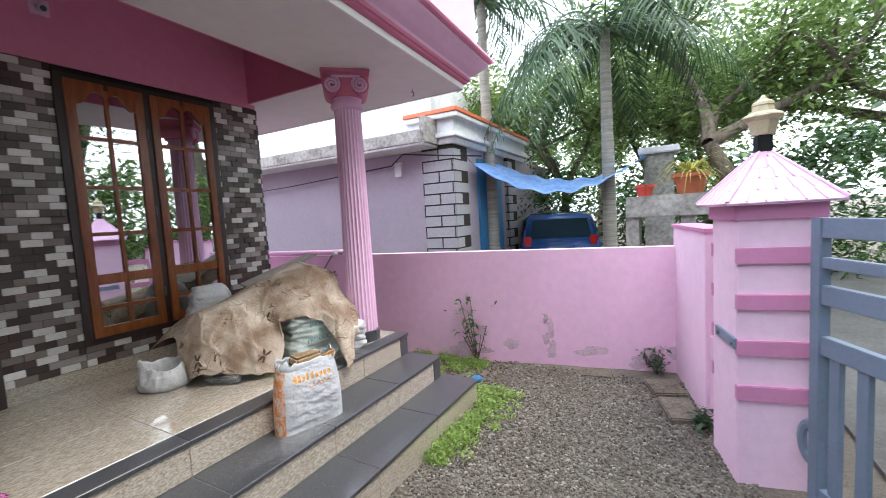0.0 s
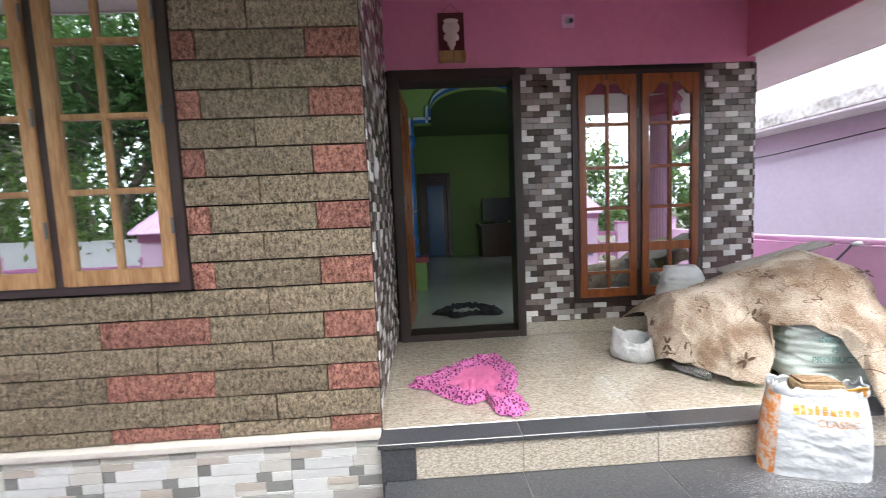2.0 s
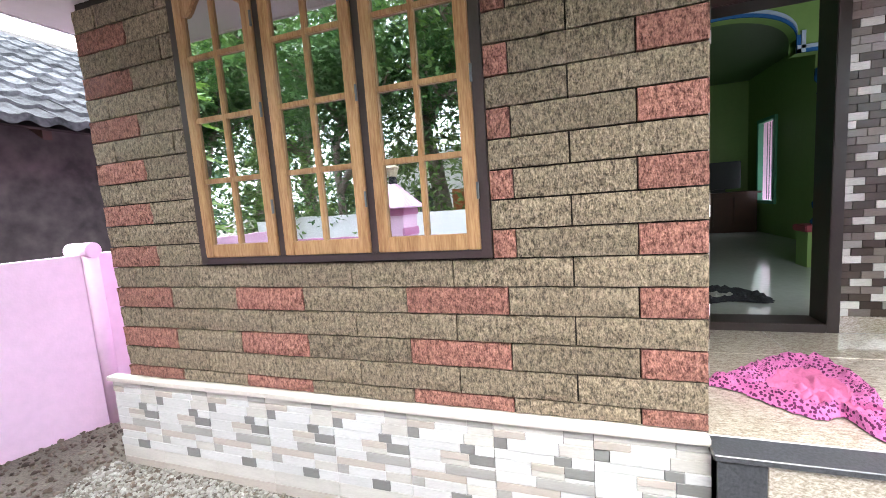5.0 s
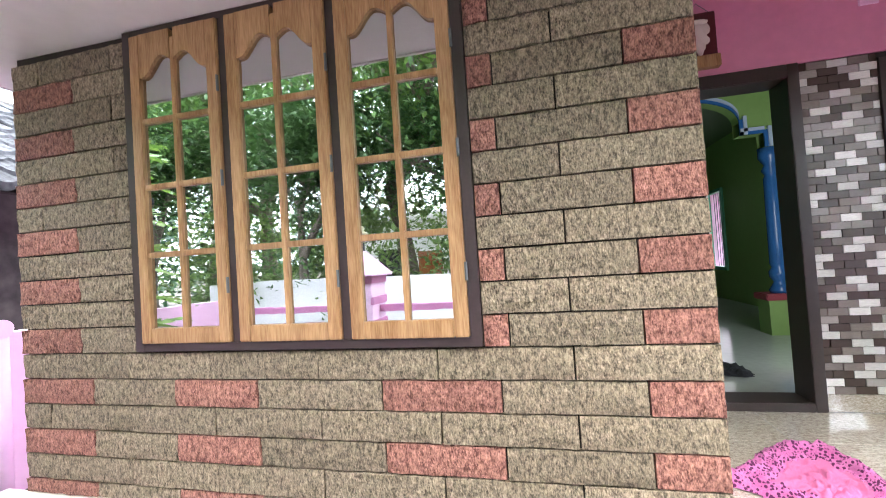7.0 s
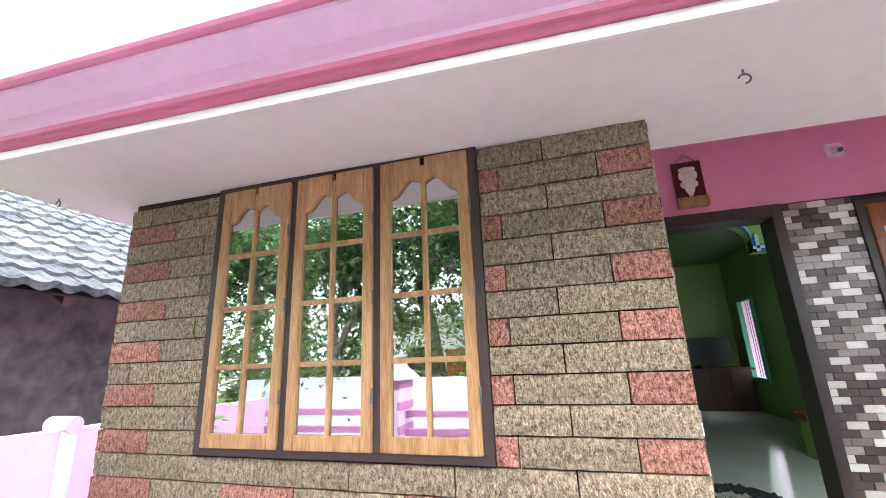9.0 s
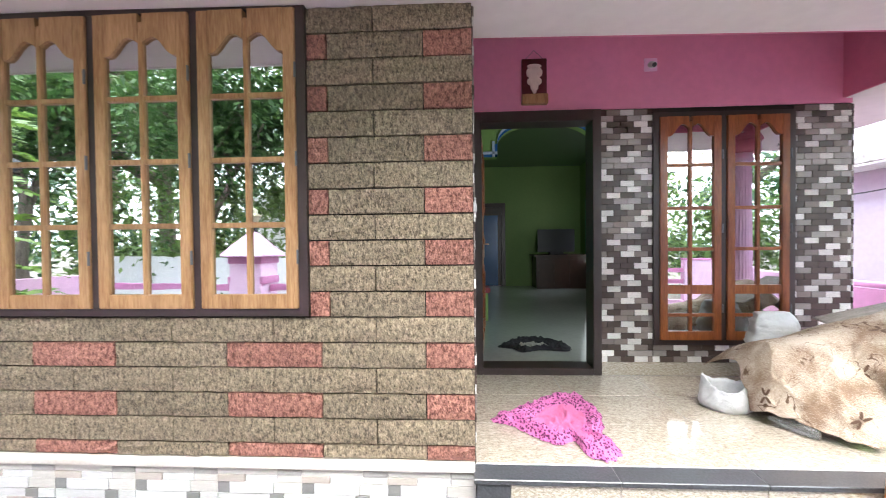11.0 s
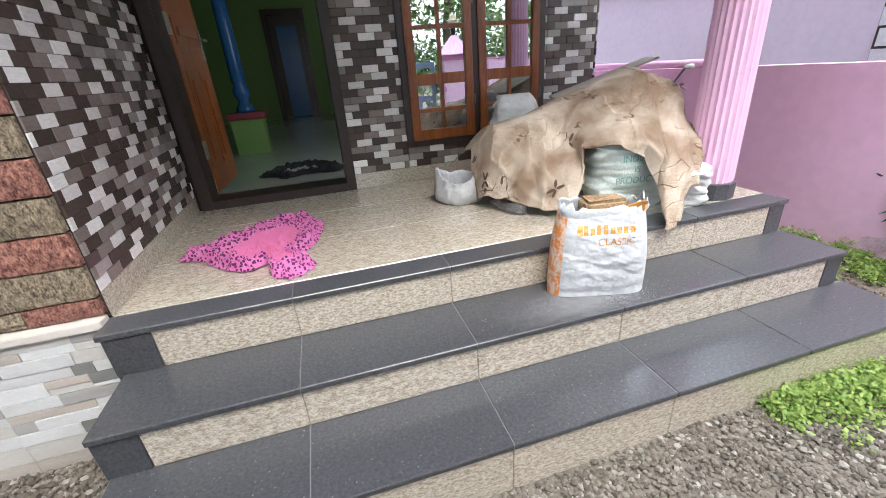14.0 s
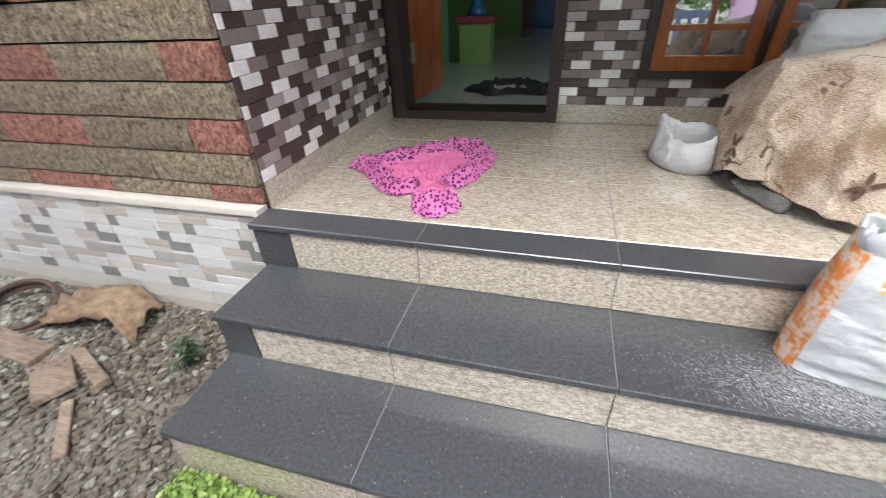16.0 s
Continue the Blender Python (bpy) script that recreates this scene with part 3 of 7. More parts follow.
# ---- porch things ----
def column():
    c = thing("porch_column", "pink fluted column with scrolled capital on the porch edge", "column", at=(2.86, 0.16, PORCH))
    bm = bmesh.new()
    n = 96
    flutes = 24
    rings = []
    for k in range(13):
        z = 0.085 + (1.80 * k / 12)
        r = 0.121 - 0.016 * (k / 12)
        ring = []
        for i in range(n):
            a = 2 * math.pi * i / n
            ph = (i % 4)
            rr = r - (0.009 if ph == 2 else 0.006 if ph in (1, 3) else 0)
            ring.append(bm.verts.new((rr * math.cos(a), rr * math.sin(a), z)))
        rings.append(ring)
    for a, b in zip(rings, rings[1:]):
        for i in range(n):
            bm.faces.new((a[i], a[(i + 1) % n], b[(i + 1) % n], b[i]))
    part("shaft", bm, PINK_FACE, c, "fluted pale pink shaft")
    bm = bmesh.new()
    lathe(bm, [(0.135, 0), (0.135, 0.085), (0.12, 0.088)], 12)
    part("plinth", bm, GRANITE_BLACK, c, "black granite plinth")
    bm = bmesh.new()
    lathe(bm, [(0.104, 1.875), (0.125, 1.885), (0.13, 1.905), (0.12, 1.925), (0.112, 1.93), (0.118, 1.96)], 32)
    part("necking", bm, PINK_FACE, c, "pale pink ring", True)
    bm = bmesh.new()
    lathe(bm, [(0.115, 1.955), (0.125, 1.99), (0.15, 2.05), (0.155, 2.10)], 32)
    box(bm, -0.17, 0.17, -0.17, 0.17, 2.095, 2.12, 0.006)
    box(bm, -0.185, 0.185, -0.185, 0.185, 2.12, 2.155, 0.008)
    part("capital", bm, PINK_DEEP, c, "deep pink capital block")
    for sx in (-1, 1):
        for sy in (-1, 1):
            bm = bmesh.new()
            pts = []
            for i in range(40):
                a = i / 39 * 2.2 * 2 * math.pi
                r = 0.062 * (1 - i / 48)
                pts.append(Vector((sx * (0.105 + r * math.cos(a + 1.57)), sy * 0.162, 2.035 + r * math.sin(a + 1.57))))
            for p, q in zip(pts, pts[1:]):
                tube(bm, p, q, 0.010, n=6)
            part("scroll", bm, PINK_FACE, c, "pale pink scroll", True)
    for sx in (-1, 1):
        bm = bmesh.new()
        tube(bm, (sx * 0.11, -0.155, 2.035), (sx * 0.11, 0.155, 2.035), 0.066, n=20)
        part("volute", bm, PINK_DEEP, c, smooth=False)
    for sy in (-1, 1):
        boxpart("band", (-0.1, 0.1, sy * 0.162 - 0.008, sy * 0.162 + 0.008, 2.088, 2.104), PINK_FACE, c)

    for ch in c.children:
        if ch.name.split(".")[0] in ("capital", "scroll", "volute", "band"):
            ch.rotation_euler = (0, 0, radians(-48))


column()


def cloth_mat(name, a, b, scale, spot=None):
    m = mat(name, a, 0.9, color2=b, scale=scale, fine=scale * 12, bump=0.4, bscale=220, contrast=0.2)
    if spot:
        nt = m.node_tree
        n, l = nt.nodes, nt.links
        v, geo, th, mx = n.new("ShaderNodeTexVoronoi"), n.new("ShaderNodeNewGeometry"), n.new("ShaderNodeMath"), n.new("ShaderNodeMixRGB")
        v.inputs["Scale"].default_value = spot[0]
        l.new(geo.outputs["Position"], v.inputs["Vector"])
        th.operation = 'LESS_THAN'
        th.inputs[1].default_value = spot[1]
        l.new(v.outputs["Distance"], th.inputs[0])
        b_in = bsdf(m).inputs["Base Color"]
        src = b_in.links[0].from_socket
        l.new(src, mx.inputs["Color1"])
        mx.inputs["Color2"].default_value = (*spot[2], 1)
        l.new(th.outputs[0], mx.inputs["Fac"])
        l.new(mx.outputs["Color"], b_in)
    return m


WOVEN = mat("woven_plastic_sack", (0.55, 0.57, 0.59), 0.5, 0.08, 9, bump=0.35, bscale=30, stretch=(1, 1, 1.3))
WOVEN_GREEN = mat("pale_green_sack", (0.56, 0.63, 0.59), 0.5, 0.1, 9, bump=0.3, bscale=120)
ORANGE = mat("orange_print", (0.66, 0.22, 0.045), 0.5, color2=(0.62, 0.50, 0.42), scale=28, fine=70, contrast=0.1)
ORANGE_INK = mat("orange_ink", (0.68, 0.32, 0.06), 0.5, 0.08, 20)
TARP = mat("dusty_brown_sheet", (0.21, 0.135, 0.085), 0.92, color2=(0.58, 0.50, 0.41), scale=4.2, fine=260, bump=0.08, bscale=90, contrast=0.15, detail=4.0)
nt = TARP.node_tree
vn, vg, vs_, va, vt, vm = (nt.nodes.new(k) for k in ("ShaderNodeTexNoise", "ShaderNodeNewGeometry", "ShaderNodeMath", "ShaderNodeMath", "ShaderNodeMath", "ShaderNodeMixRGB"))
vn.inputs["Scale"].default_value, vn.inputs["Detail"].default_value, vn.inputs["Distortion"].default_value = 5.5, 2.0, 0.6
nt.links.new(vg.outputs["Position"], vn.inputs["Vector"])
vs_.operation, vs_.inputs[1].default_value = 'SUBTRACT', 0.58
va.operation = 'ABSOLUTE'
vt.operation, vt.inputs[1].default_value = 'LESS_THAN', 0.005
nt.links.new(vn.outputs["Fac"], vs_.inputs[0])
nt.links.new(vs_.outputs[0], va.inputs[0])
nt.links.new(va.outputs[0], vt.inputs[0])
t_in = bsdf(TARP).inputs["Base Color"]
nt.links.new(t_in.links[0].from_socket, vm.inputs["Color1"])
vm.inputs["Color2"].default_value = (0.13, 0.08, 0.05, 1)
nt.links.new(vt.outputs[0], vm.inputs["Fac"])
nt.links.new(vm.outputs["Color"], t_in)
PETAL = mat("brown_flower_print", (0.12, 0.07, 0.045), 0.9, 0.2, 30)
PLASTIC_WHITE = mat("white_plastic_bag", (0.54, 0.55, 0.56), 0.35, 0.06, 14, bump=0.5, bscale=40)
TOWEL_PINK = mat("plain_pink_cloth", (0.60, 0.15, 0.32), 0.9, 0.08, 10, bump=0.5, bscale=120)
TOWEL_SPOT = cloth_mat("spotted_pink_cloth", (0.48, 0.11, 0.30), (0.64, 0.20, 0.44), 14, (66, 0.42, (0.10, 0.01, 0.07)))
DARKCLOTH = cloth_mat("black_floor_cloth", (0.012, 0.012, 0.016), (0.04, 0.04, 0.05), 12)
GREYCLOTH = mat("grey_floor_cloth", (0.36, 0.36, 0.33), 0.95, 0.15, 12, bump=0.5)
CARDBOARD = mat("brown_rough_block", (0.20, 0.12, 0.06), 0.95, color2=(0.42, 0.30, 0.18), scale=8, fine=70, bump=0.7, bscale=60)


def pillow_sack(bm, w, d, h, seed, lean=0.0, p=0.24, wrinkle=0.006, seg=44, sag=0.1):
    """A filled sack standing upright: rounded box with folds."""
    rings = []
    for k in range(seg + 1):
        u = k / seg
        z = h * u
        squash = (1 - sag * abs(2 * u - 1) ** 4) * (1.0 - 0.06 * u)
        thick = d * (1 - 0.62 * max(0, (u - 0.8) / 0.2) ** 1.6) * (1 - 0.12 * (1 - u) ** 6)
        ring = []
        for i in range(36):
            a = 2 * math.pi * i / 36
            ca, sa = math.cos(a), math.sin(a)
            x = w / 2 * math.copysign(abs(ca) ** p, ca) * squash
            y = thick / 2 * math.copysign(abs(sa) ** 0.7, sa)
            nn = noise.noise(Vector((x * 16 + z * 12 + seed, y * 14, z * 34))) * wrinkle + noise.noise(Vector((x * 5, y * 5 + seed, z * 7))) * (0.010 + wrinkle)
            nn -= 0.7 * wrinkle * abs(noise.noise(Vector((a * 1.4 + seed, z * 5 + a, z * 26)))) + 0.5 * wrinkle * abs(noise.noise(Vector((a * 4 + seed, a * 2, z * 60))))
            ring.append(bm.verts.new((x + lean * z + nn * ca, y + nn * sa, z)))
        rings.append(ring)
    for a, b in zip(rings, rings[1:]):
        for i in range(36):
            bm.faces.new((a[i], a[(i + 1) % 36], b[(i + 1) % 36], b[i]))
    bm.faces.new(rings[0][::-1])
    bm.faces.new(rings[-1])


def text_part(body, size, material, parent, m):
    cu = bpy.data.curves.new("lettering", 'FONT')
    cu.body, cu.size, cu.extrude = body, size, 0.001
    cu.align_x = 'CENTER'
    tmp = bpy.data.objects.new("tmp", cu)
    scene.collection.objects.link(tmp)
    me = bpy.data.meshes.new_from_object(tmp.evaluated_get(bpy.context.evaluated_depsgraph_get()))
    bpy.data.objects.remove(tmp)
    me.materials.append(material)
    ob = new("lettering", me)
    ob.parent, ob.matrix_basis = parent, m
    return ob


# filled white sack on the upper tread
SACK_W, SACK_D, SACK_H = 0.41, 0.17, 0.38


def sack_front(x, z):
    """Depth of the sack's front face at a place on it."""
    u = max(0.0, min(1.0, z / SACK_H))
    half = SACK_W / 2 * (1 - 0.16 * u + 0.05 * math.sin(math.pi * u))
    e = min(1.0, abs(x) / half)
    bulge = (1 - e ** 5) ** 0.55 * (0.80 + 0.20 * math.sin(min(1.0, u * 1.15) * math.pi)) * (1 - 0.25 * max(0, (u - 0.75) / 0.25) ** 2)
    crease = 0.006 * noise.noise(Vector((x * 9 + z * 6, 1.0, z * 26))) + 0.006 * noise.noise(Vector((x * 5, 3.0, z * 6)))
    fine = 0.0022 * (1 - 3 * abs(noise.noise(Vector((x * 10 - z * 9, 7.0, z * 44 + x * 20))))) + 0.0016 * (1 - 3 * abs(noise.noise(Vector((x * 22 + z * 12, 9.0, z * 90 - x * 40)))))
    return -(SACK_D / 2) * bulge + (crease + fine) * (1 - e ** 4)


def sack_sheet(bm, x0, x1, z0, z1, nx, nz, side=1, lift=0.0):
    """A piece of the sack's front (side 1) or back (side -1)."""
    rows = []
    for k in range(nz + 1):
        z = z0 + (z1 - z0) * k / nz
        u = z / SACK_H
        half = SACK_W / 2 * (1 - 0.16 * u + 0.05 * math.sin(math.pi * u))
        row = []
        for i in range(nx + 1):
            x = (x0 + (x1 - x0) * i / nx) * half / (SACK_W / 2)
            row.append(bm.verts.new((x, side * (sack_front(x, z) - lift), z)))
        rows.append(row)
    for p, q in zip(rows, rows[1:]):
        for i in range(nx):
            bm.faces.new((p[i], p[i + 1], q[i + 1], q[i]) if side > 0 else (p[i], q[i], q[i + 1], p[i + 1]))


sk = thing("cement_sack", "white woven sack with orange printed side on the step", "sack", at=(1.89, -0.225, TREAD2), rz=-17)
bm = bmesh.new()
sack_sheet(bm, -0.205, 0.205, 0.0, SACK_H, 64, 56)
sack_sheet(bm, -0.205, 0.205, 0.0, SACK_H, 64, 56, -1)
bmesh.ops.remove_doubles(bm, verts=bm.verts, dist=0.0015)
part("bag", bm, WOVEN, sk, "white woven plastic bag", True)
bm = bmesh.new()
sack_sheet(bm, -0.205, -0.168, 0.0, SACK_H, 12, 40, 1, 0.0015)
sack_sheet(bm, -0.205, -0.168, 0.0, SACK_H, 12, 40, -1, 0.0015)
for v in bm.verts:
    v.co.x -= 0.0015
part("printed_side", bm, ORANGE, sk, "orange printed gusset", True)
# folded-in top of the bag, open round the block
bm = bmesh.new()
rows = []
for k in range(7):
    row = []
    for i in range(48):
        a = 2 * math.pi * i / 48
        ca, sa = math.cos(a), math.sin(a)
        w = k / 6
        ex, ey = math.copysign(abs(ca) ** 0.45, ca), math.copysign(abs(sa) ** 0.6, sa)
        fl = noise.noise(Vector((ca * 2.4, sa * 2.4, 3.0)))
        rr = 1 + w * (0.06 + 0.22 * fl) - 0.08 * w + 0.05 * math.sin(math.pi * w)
        row.append(bm.verts.new((0.168 * ex * rr + 0.006 * noise.noise(Vector((a * 5, w * 3, 1))), 0.055 * ey * rr, 0.345 + w * (0.040 + 0.055 * noise.noise(Vector((ca * 3 + 4, sa * 3, 0))) + 0.02 * abs(ca)) + 0.006 * noise.noise(Vector((a * 7, w * 5, 2))))))
    rows.append(row)
for p, q in zip(rows, rows[1:]):
    for i in range(48):
        bm.faces.new((p[i], p[(i + 1) % 48], q[(i + 1) % 48], q[i]))
o = part("open_mouth", bm, WOVEN, sk, "crumpled open mouth of the bag", True)
sol = o.modifiers.new("thick", 'SOLIDIFY')
sol.thickness = 0.003
# orange inner flap standing up at the corner
bm = bmesh.new()
rows = []
for k in range(6):
    row = []
    for i in range(9):
        u, w = i / 8, k / 5
        row.append(bm.verts.new((0.075 + 0.085 * u + 0.01 * w, -0.03 - 0.03 * w * math.sin(u * 3.1) + 0.012 * noise.noise(Vector((u * 4, w * 4, 2))), 0.35 + 0.055 * w * (0.6 + 0.5 * math.sin(u * 2.6)))))
    rows.append(row)
for p, q in zip(rows, rows[1:]):
    for i in range(8):
        bm.faces.new((p[i], p[i + 1], q[i + 1], q[i]))
o = part("flap", bm, ORANGE_INK, sk, "orange flap of the bag", True)
o.modifiers.new("thick", 'SOLIDIFY').thickness = 0.002
# printed bars in place of the maker's name
for i in range(9):
    bm = bmesh.new()
    x0 = -0.125 + i * 0.029
    sack_sheet(bm, x0, x0 + (0.024, 0.019, 0.02, 0.016, 0.018, 0.02, 0.02, 0.019, 0.022)[i], 0.285, 0.322 if i in (0, 1, 3, 4) else 0.31, 3, 3, 1, 0.001)
    part("printed_bar", bm, ORANGE_INK, sk, "orange printed bar")
lt = text_part("CLASSIC", 0.04, ORANGE_INK, sk, Matrix.Identity(4))
for v in lt.data.vertices:
    x, z = v.co.x + 0.045, v.co.y + 0.24
    v.co = Vector((x, sack_front(x, z) - 0.0014, z))

bk = thing("broken_brick", "rough brown block lying in the mouth of the sack", "brick", at=(1.90, -0.215, TREAD2 + 0.35), rz=-12)
bm = bmesh.new()
box(bm, -0.085, 0.085, -0.05, 0.05, 0, 0.06, 0.012)
for v in bm.verts:
    v.co += Vector((noise.noise(v.co * 30), noise.noise(v.co * 30 + Vector((5, 0, 0))), noise.noise(v.co * 30 + Vector((0, 7, 0))))) * 0.012
part("block", bm, CARDBOARD, bk)

# covered heap of sacks beside the column
for nm, x, y, w, d, h, rz, mt, lab in (("sack", 2.41, 0.27, 0.48, 0.28, 0.40, -10, WOVEN_GREEN, "pale green printed sack under the brown sheet"), ("sack", 2.54, 0.66, 0.40, 0.28, 0.46, 10, WOVEN, "white woven sack under the brown sheet"),
                                      ("sack", 2.02, 0.72, 0.5, 0.34, 0.38, 5, WOVEN, "white woven sack under the brown sheet"), ("sack", 2.64, 0.12, 0.27, 0.17, 0.21, -30, PLASTIC_WHITE, "crumpled white sack beside the column plinth"), ("sack", 2.13, 1.05, 0.36, 0.16, 0.56, 0, PLASTIC_WHITE, "white sack leaning on the porch window")):
    s0 = thing(nm, lab, "sack", "stacked sacks", (x, y, PORCH), rz)
    bm = bmesh.new()
    pillow_sack(bm, w, d, h, x * 7, p=0.5, wrinkle=0.02, sag=0.34)
    part("bag", bm, mt, s0, smooth=True)
    if mt is WOVEN_GREEN:
        INK = mat("teal_ink", (0.18, 0.36, 0.34), 0.6, 0.1, 20)
        for k, (tx, tz) in enumerate((("INDIAN", 0.255), ("IS", 0.20), ("PRODUCT", 0.145))):
            text_part(tx, 0.047, INK, s0, pose(-0.03, -0.152, tz, 90, 0, 0))

YEL = mat("yellow_green_packet", (0.62, 0.62, 0.05), 0.4, color2=(0.08, 0.35, 0.12), scale=9, fine=20)
pk = thing("packet", "yellow and green printed packet between the sacks", "packet", at=(2.165, 0.44, PORCH), rz=-35)
bm = bmesh.new()
pillow_sack(bm, 0.10, 0.07, 0.34, 9.0, seg=10)
part("bag", bm, YEL, pk, smooth=True)


def curve(pts, x):
    """Smooth reading of a short table of (x, value)."""
    for (x0, v0), (x1, v1) in zip(pts, pts[1:]):
        if x <= x1:
            w = max(0.0, (x - x0) / (x1 - x0))
            w = w * w * (3 - 2 * w)
            return v0 + (v1 - v0) * w
    return pts[-1][1]


# the sheet's ridge, shoulder and hem as places along its width
RIDGE = [(0, (1.72, 0.82, 0.78)), (0.14, (1.80, 0.68, 0.93)), (0.35, (2.05, 0.70, 0.965)), (0.5, (2.30, 0.70, 1.05)), (0.72, (2.64, 0.64, 1.17)), (0.86, (2.78, 0.56, 1.12)), (1, (2.86, 0.54, 0.97))]
SHOULDER = [(0, (1.66, 0.68, 0.70)), (0.14, (1.74, 0.54, 0.86)), (0.3, (1.92, 0.48, 0.88)), (0.46, (2.14, 0.45, 0.86)), (0.58, (2.33, 0.33, 0.96)), (0.72, (2.53, 0.25, 1.0)), (0.86, (2.74, 0.30, 0.97)), (1, (2.88, 0.42, 0.86))]
HEM = [(0, (1.67, 0.62, 0.53)), (0.08, (1.66, 0.50, 0.58)), (0.18, (1.76, 0.38, 0.58)), (0.28, (1.88, 0.24, 0.54)), (0.37, (2.02, 0.15, 0.54)), (0.45, (2.11, 0.20, 0.66)), (0.5, (2.12, 0.27, 0.83)), (0.56, (2.24, 0.13, 0.84)), (0.62, (2.37, 0.08, 0.78)), (0.67, (2.37, -0.03, 0.64)), (0.71, (2.30, -0.145, 0.48)), (0.75, (2.38, -0.14, 0.49)), (0.84, (2.60, 0.02, 0.62)), (0.92, (2.78, 0.18, 0.72)), (1, (2.88, 0.38, 0.76))]


def along(rows, u):
    return Vector([curve([(k, p[c]) for k, p in rows], u) for c in range(3)])


def crease(x, y, z):
    """Sharp-crested fold pattern between 0 and 1."""
    return (1 - min(1.0, 2.2 * abs(noise.noise(Vector((x, y, z)))))) ** 2


hp = thing("brown_sheet", "dusty brown flowered sheet draped over the heap of sacks", "sheet", at=(0, 0, 0))
bm = bmesh.new()
NU, NV = 190, 110
grid = []
for j in range(NV + 1):
    row = []
    v = j / NV
    for i in range(NU + 1):
        u = i / NU
        rg, sh, hm = along(RIDGE, u), along(SHOULDER, u), along(HEM, u)
        hm += Vector((0.010 * noise.noise(Vector((u * 40, 1, 0))), 0, 0.018 * noise.noise(Vector((u * 34, 0, 3)))))
        if v < 0.2:
            w = 1 - v / 0.2
            p = rg + Vector((0, 0.36 * w, -0.14 * w ** 1.5))
        elif v < 0.55:
            w = (v - 0.2) / 0.35
            p = rg.lerp(sh, w) + Vector((0, -0.02, 0.03)) * math.sin(math.pi * w)
        else:
            w = (v - 0.55) / 0.45
            p = sh.lerp(hm, w) + Vector((0, -0.03, 0.01)) * math.sin(math.pi * w)
        d = max(0.0, v - 0.15)
        fold = 0.050 * d * crease(u * 13 + 4 * v, v * 2.0 - u, 2) + 0.020 * crease(u * 7 - 4 * v, v * 2.5 + 3 * u, 12) + 0.005 * crease(u * 26 + 6 * v, v * 10, 17)
        fold += 0.035 * noise.noise(Vector((u * 6, v * 3.5, 4))) - 0.015
        fold *= min(1.0, 0.35 + 6 * min(u, 1 - u))
        p += Vector((0.15 * fold, -0.75 * fold, 0.6 * fold * (1 - 0.6 * v)))
        p.z = max(p.z, PORCH + 0.010 if p.y > -0.13 else TREAD2 + 0.03)
        row.append(bm.verts.new(p))
    grid.append(row)
for j in range(NV):
    for i in range(NU):
        bm.faces.new((grid[j][i], grid[j][i + 1], grid[j + 1][i + 1], grid[j + 1][i]))
o = part("cloth", bm, TARP, hp, "dusty brown cloth", True)
sol = o.modifiers.new("thick", 'SOLIDIFY')
sol.thickness, sol.offset = 0.004, 1.0


me = o.data
grid_pts = [[me.vertices[j * (NU + 1) + i].co.copy() for i in range(NU + 1)] for j in range(NV + 1)]
nrm = [[me.vertices[j * (NU + 1) + i].normal.copy() for i in range(NU + 1)] for j in range(NV + 1)]
for u, v in ((0.08, 0.85), (0.33, 0.88), (0.46, 0.62), (0.56, 0.36), (0.86, 0.42)):
    i, j = int(u * NU), int(v * NV)
    p, nn = grid_pts[j][i], nrm[j][i]
    if nn.y > 0 or nn.z < -0.5:
        nn = -nn
    q = nn.to_track_quat('Z', 'Y').to_matrix().to_4x4()
    bm = bmesh.new()
    for k in range(4):
        a = (0.5, 1.5, 3.6, 5.0)[k] + u * 9
        r = bmesh.ops.create_circle(bm, cap_ends=True, segments=10, radius=1.0, matrix=Matrix.Translation((math.cos(a) * 0.028, math.sin(a) * 0.028, 0)) @ Matrix.Rotation(a, 4, 'Z') @ Matrix.Diagonal((0.024, 0.0095, 1, 1)))
    bmesh.ops.transform(bm, matrix=Matrix.Translation(p + nn * 0.008) @ q, verts=bm.verts)
    part("flower_print", bm, PETAL, hp, "brown flower print")

# small white carrier bag
cb = thing("carrier_bag", "small open white plastic bag on the porch floor", "bag", at=(1.60, 0.72, PORCH), rz=-20)
bm = bmesh.new()
rings = []
NB = 72
prof = [(0.105, 0.0), (0.125, 0.015), (0.135, 0.04), (0.138, 0.065), (0.135, 0.09), (0.128, 0.115), (0.12, 0.14), (0.122, 0.165), (0.116, 0.168), (0.108, 0.145), (0.102, 0.11), (0.098, 0.06)]
for k, (r, z) in enumerate(prof):
    ring = []
    for i in range(NB):
        a = 2 * math.pi * i / NB
        ca, sa = math.cos(a), math.sin(a)
        sq = 1 / max(abs(ca) ** 1.3 + abs(sa) ** 1.3, 0.9) ** 0.35
        fold = abs(noise.noise(Vector((ca * 3 + z * 14, sa * 3, z * 24)))) + 0.6 * abs(noise.noise(Vector((ca * 8 - z * 18, sa * 8, z * 44 + 5))))
        f = 1.22 * sq - 0.26 * fold
        top = max(0.0, (z - 0.09) / 0.08)
        zz = z + top * (0.035 * max(0.0, ca) ** 6 + 0.045 * max(0.0, -ca) ** 6 - 0.035 * max(0.0, -sa) ** 2 + 0.015 * noise.noise(Vector((ca * 4, sa * 4, 7))))
        ring.append(bm.verts.new((r * f * 0.98 * ca, r * f * 0.74 * sa, zz)))
    rings.append(ring)
for a, b in zip(rings, rings[1:]):
    for i in range(NB):
        bm.faces.new((a[i], a[(i + 1) % NB], b[(i + 1) % NB], b[i]))
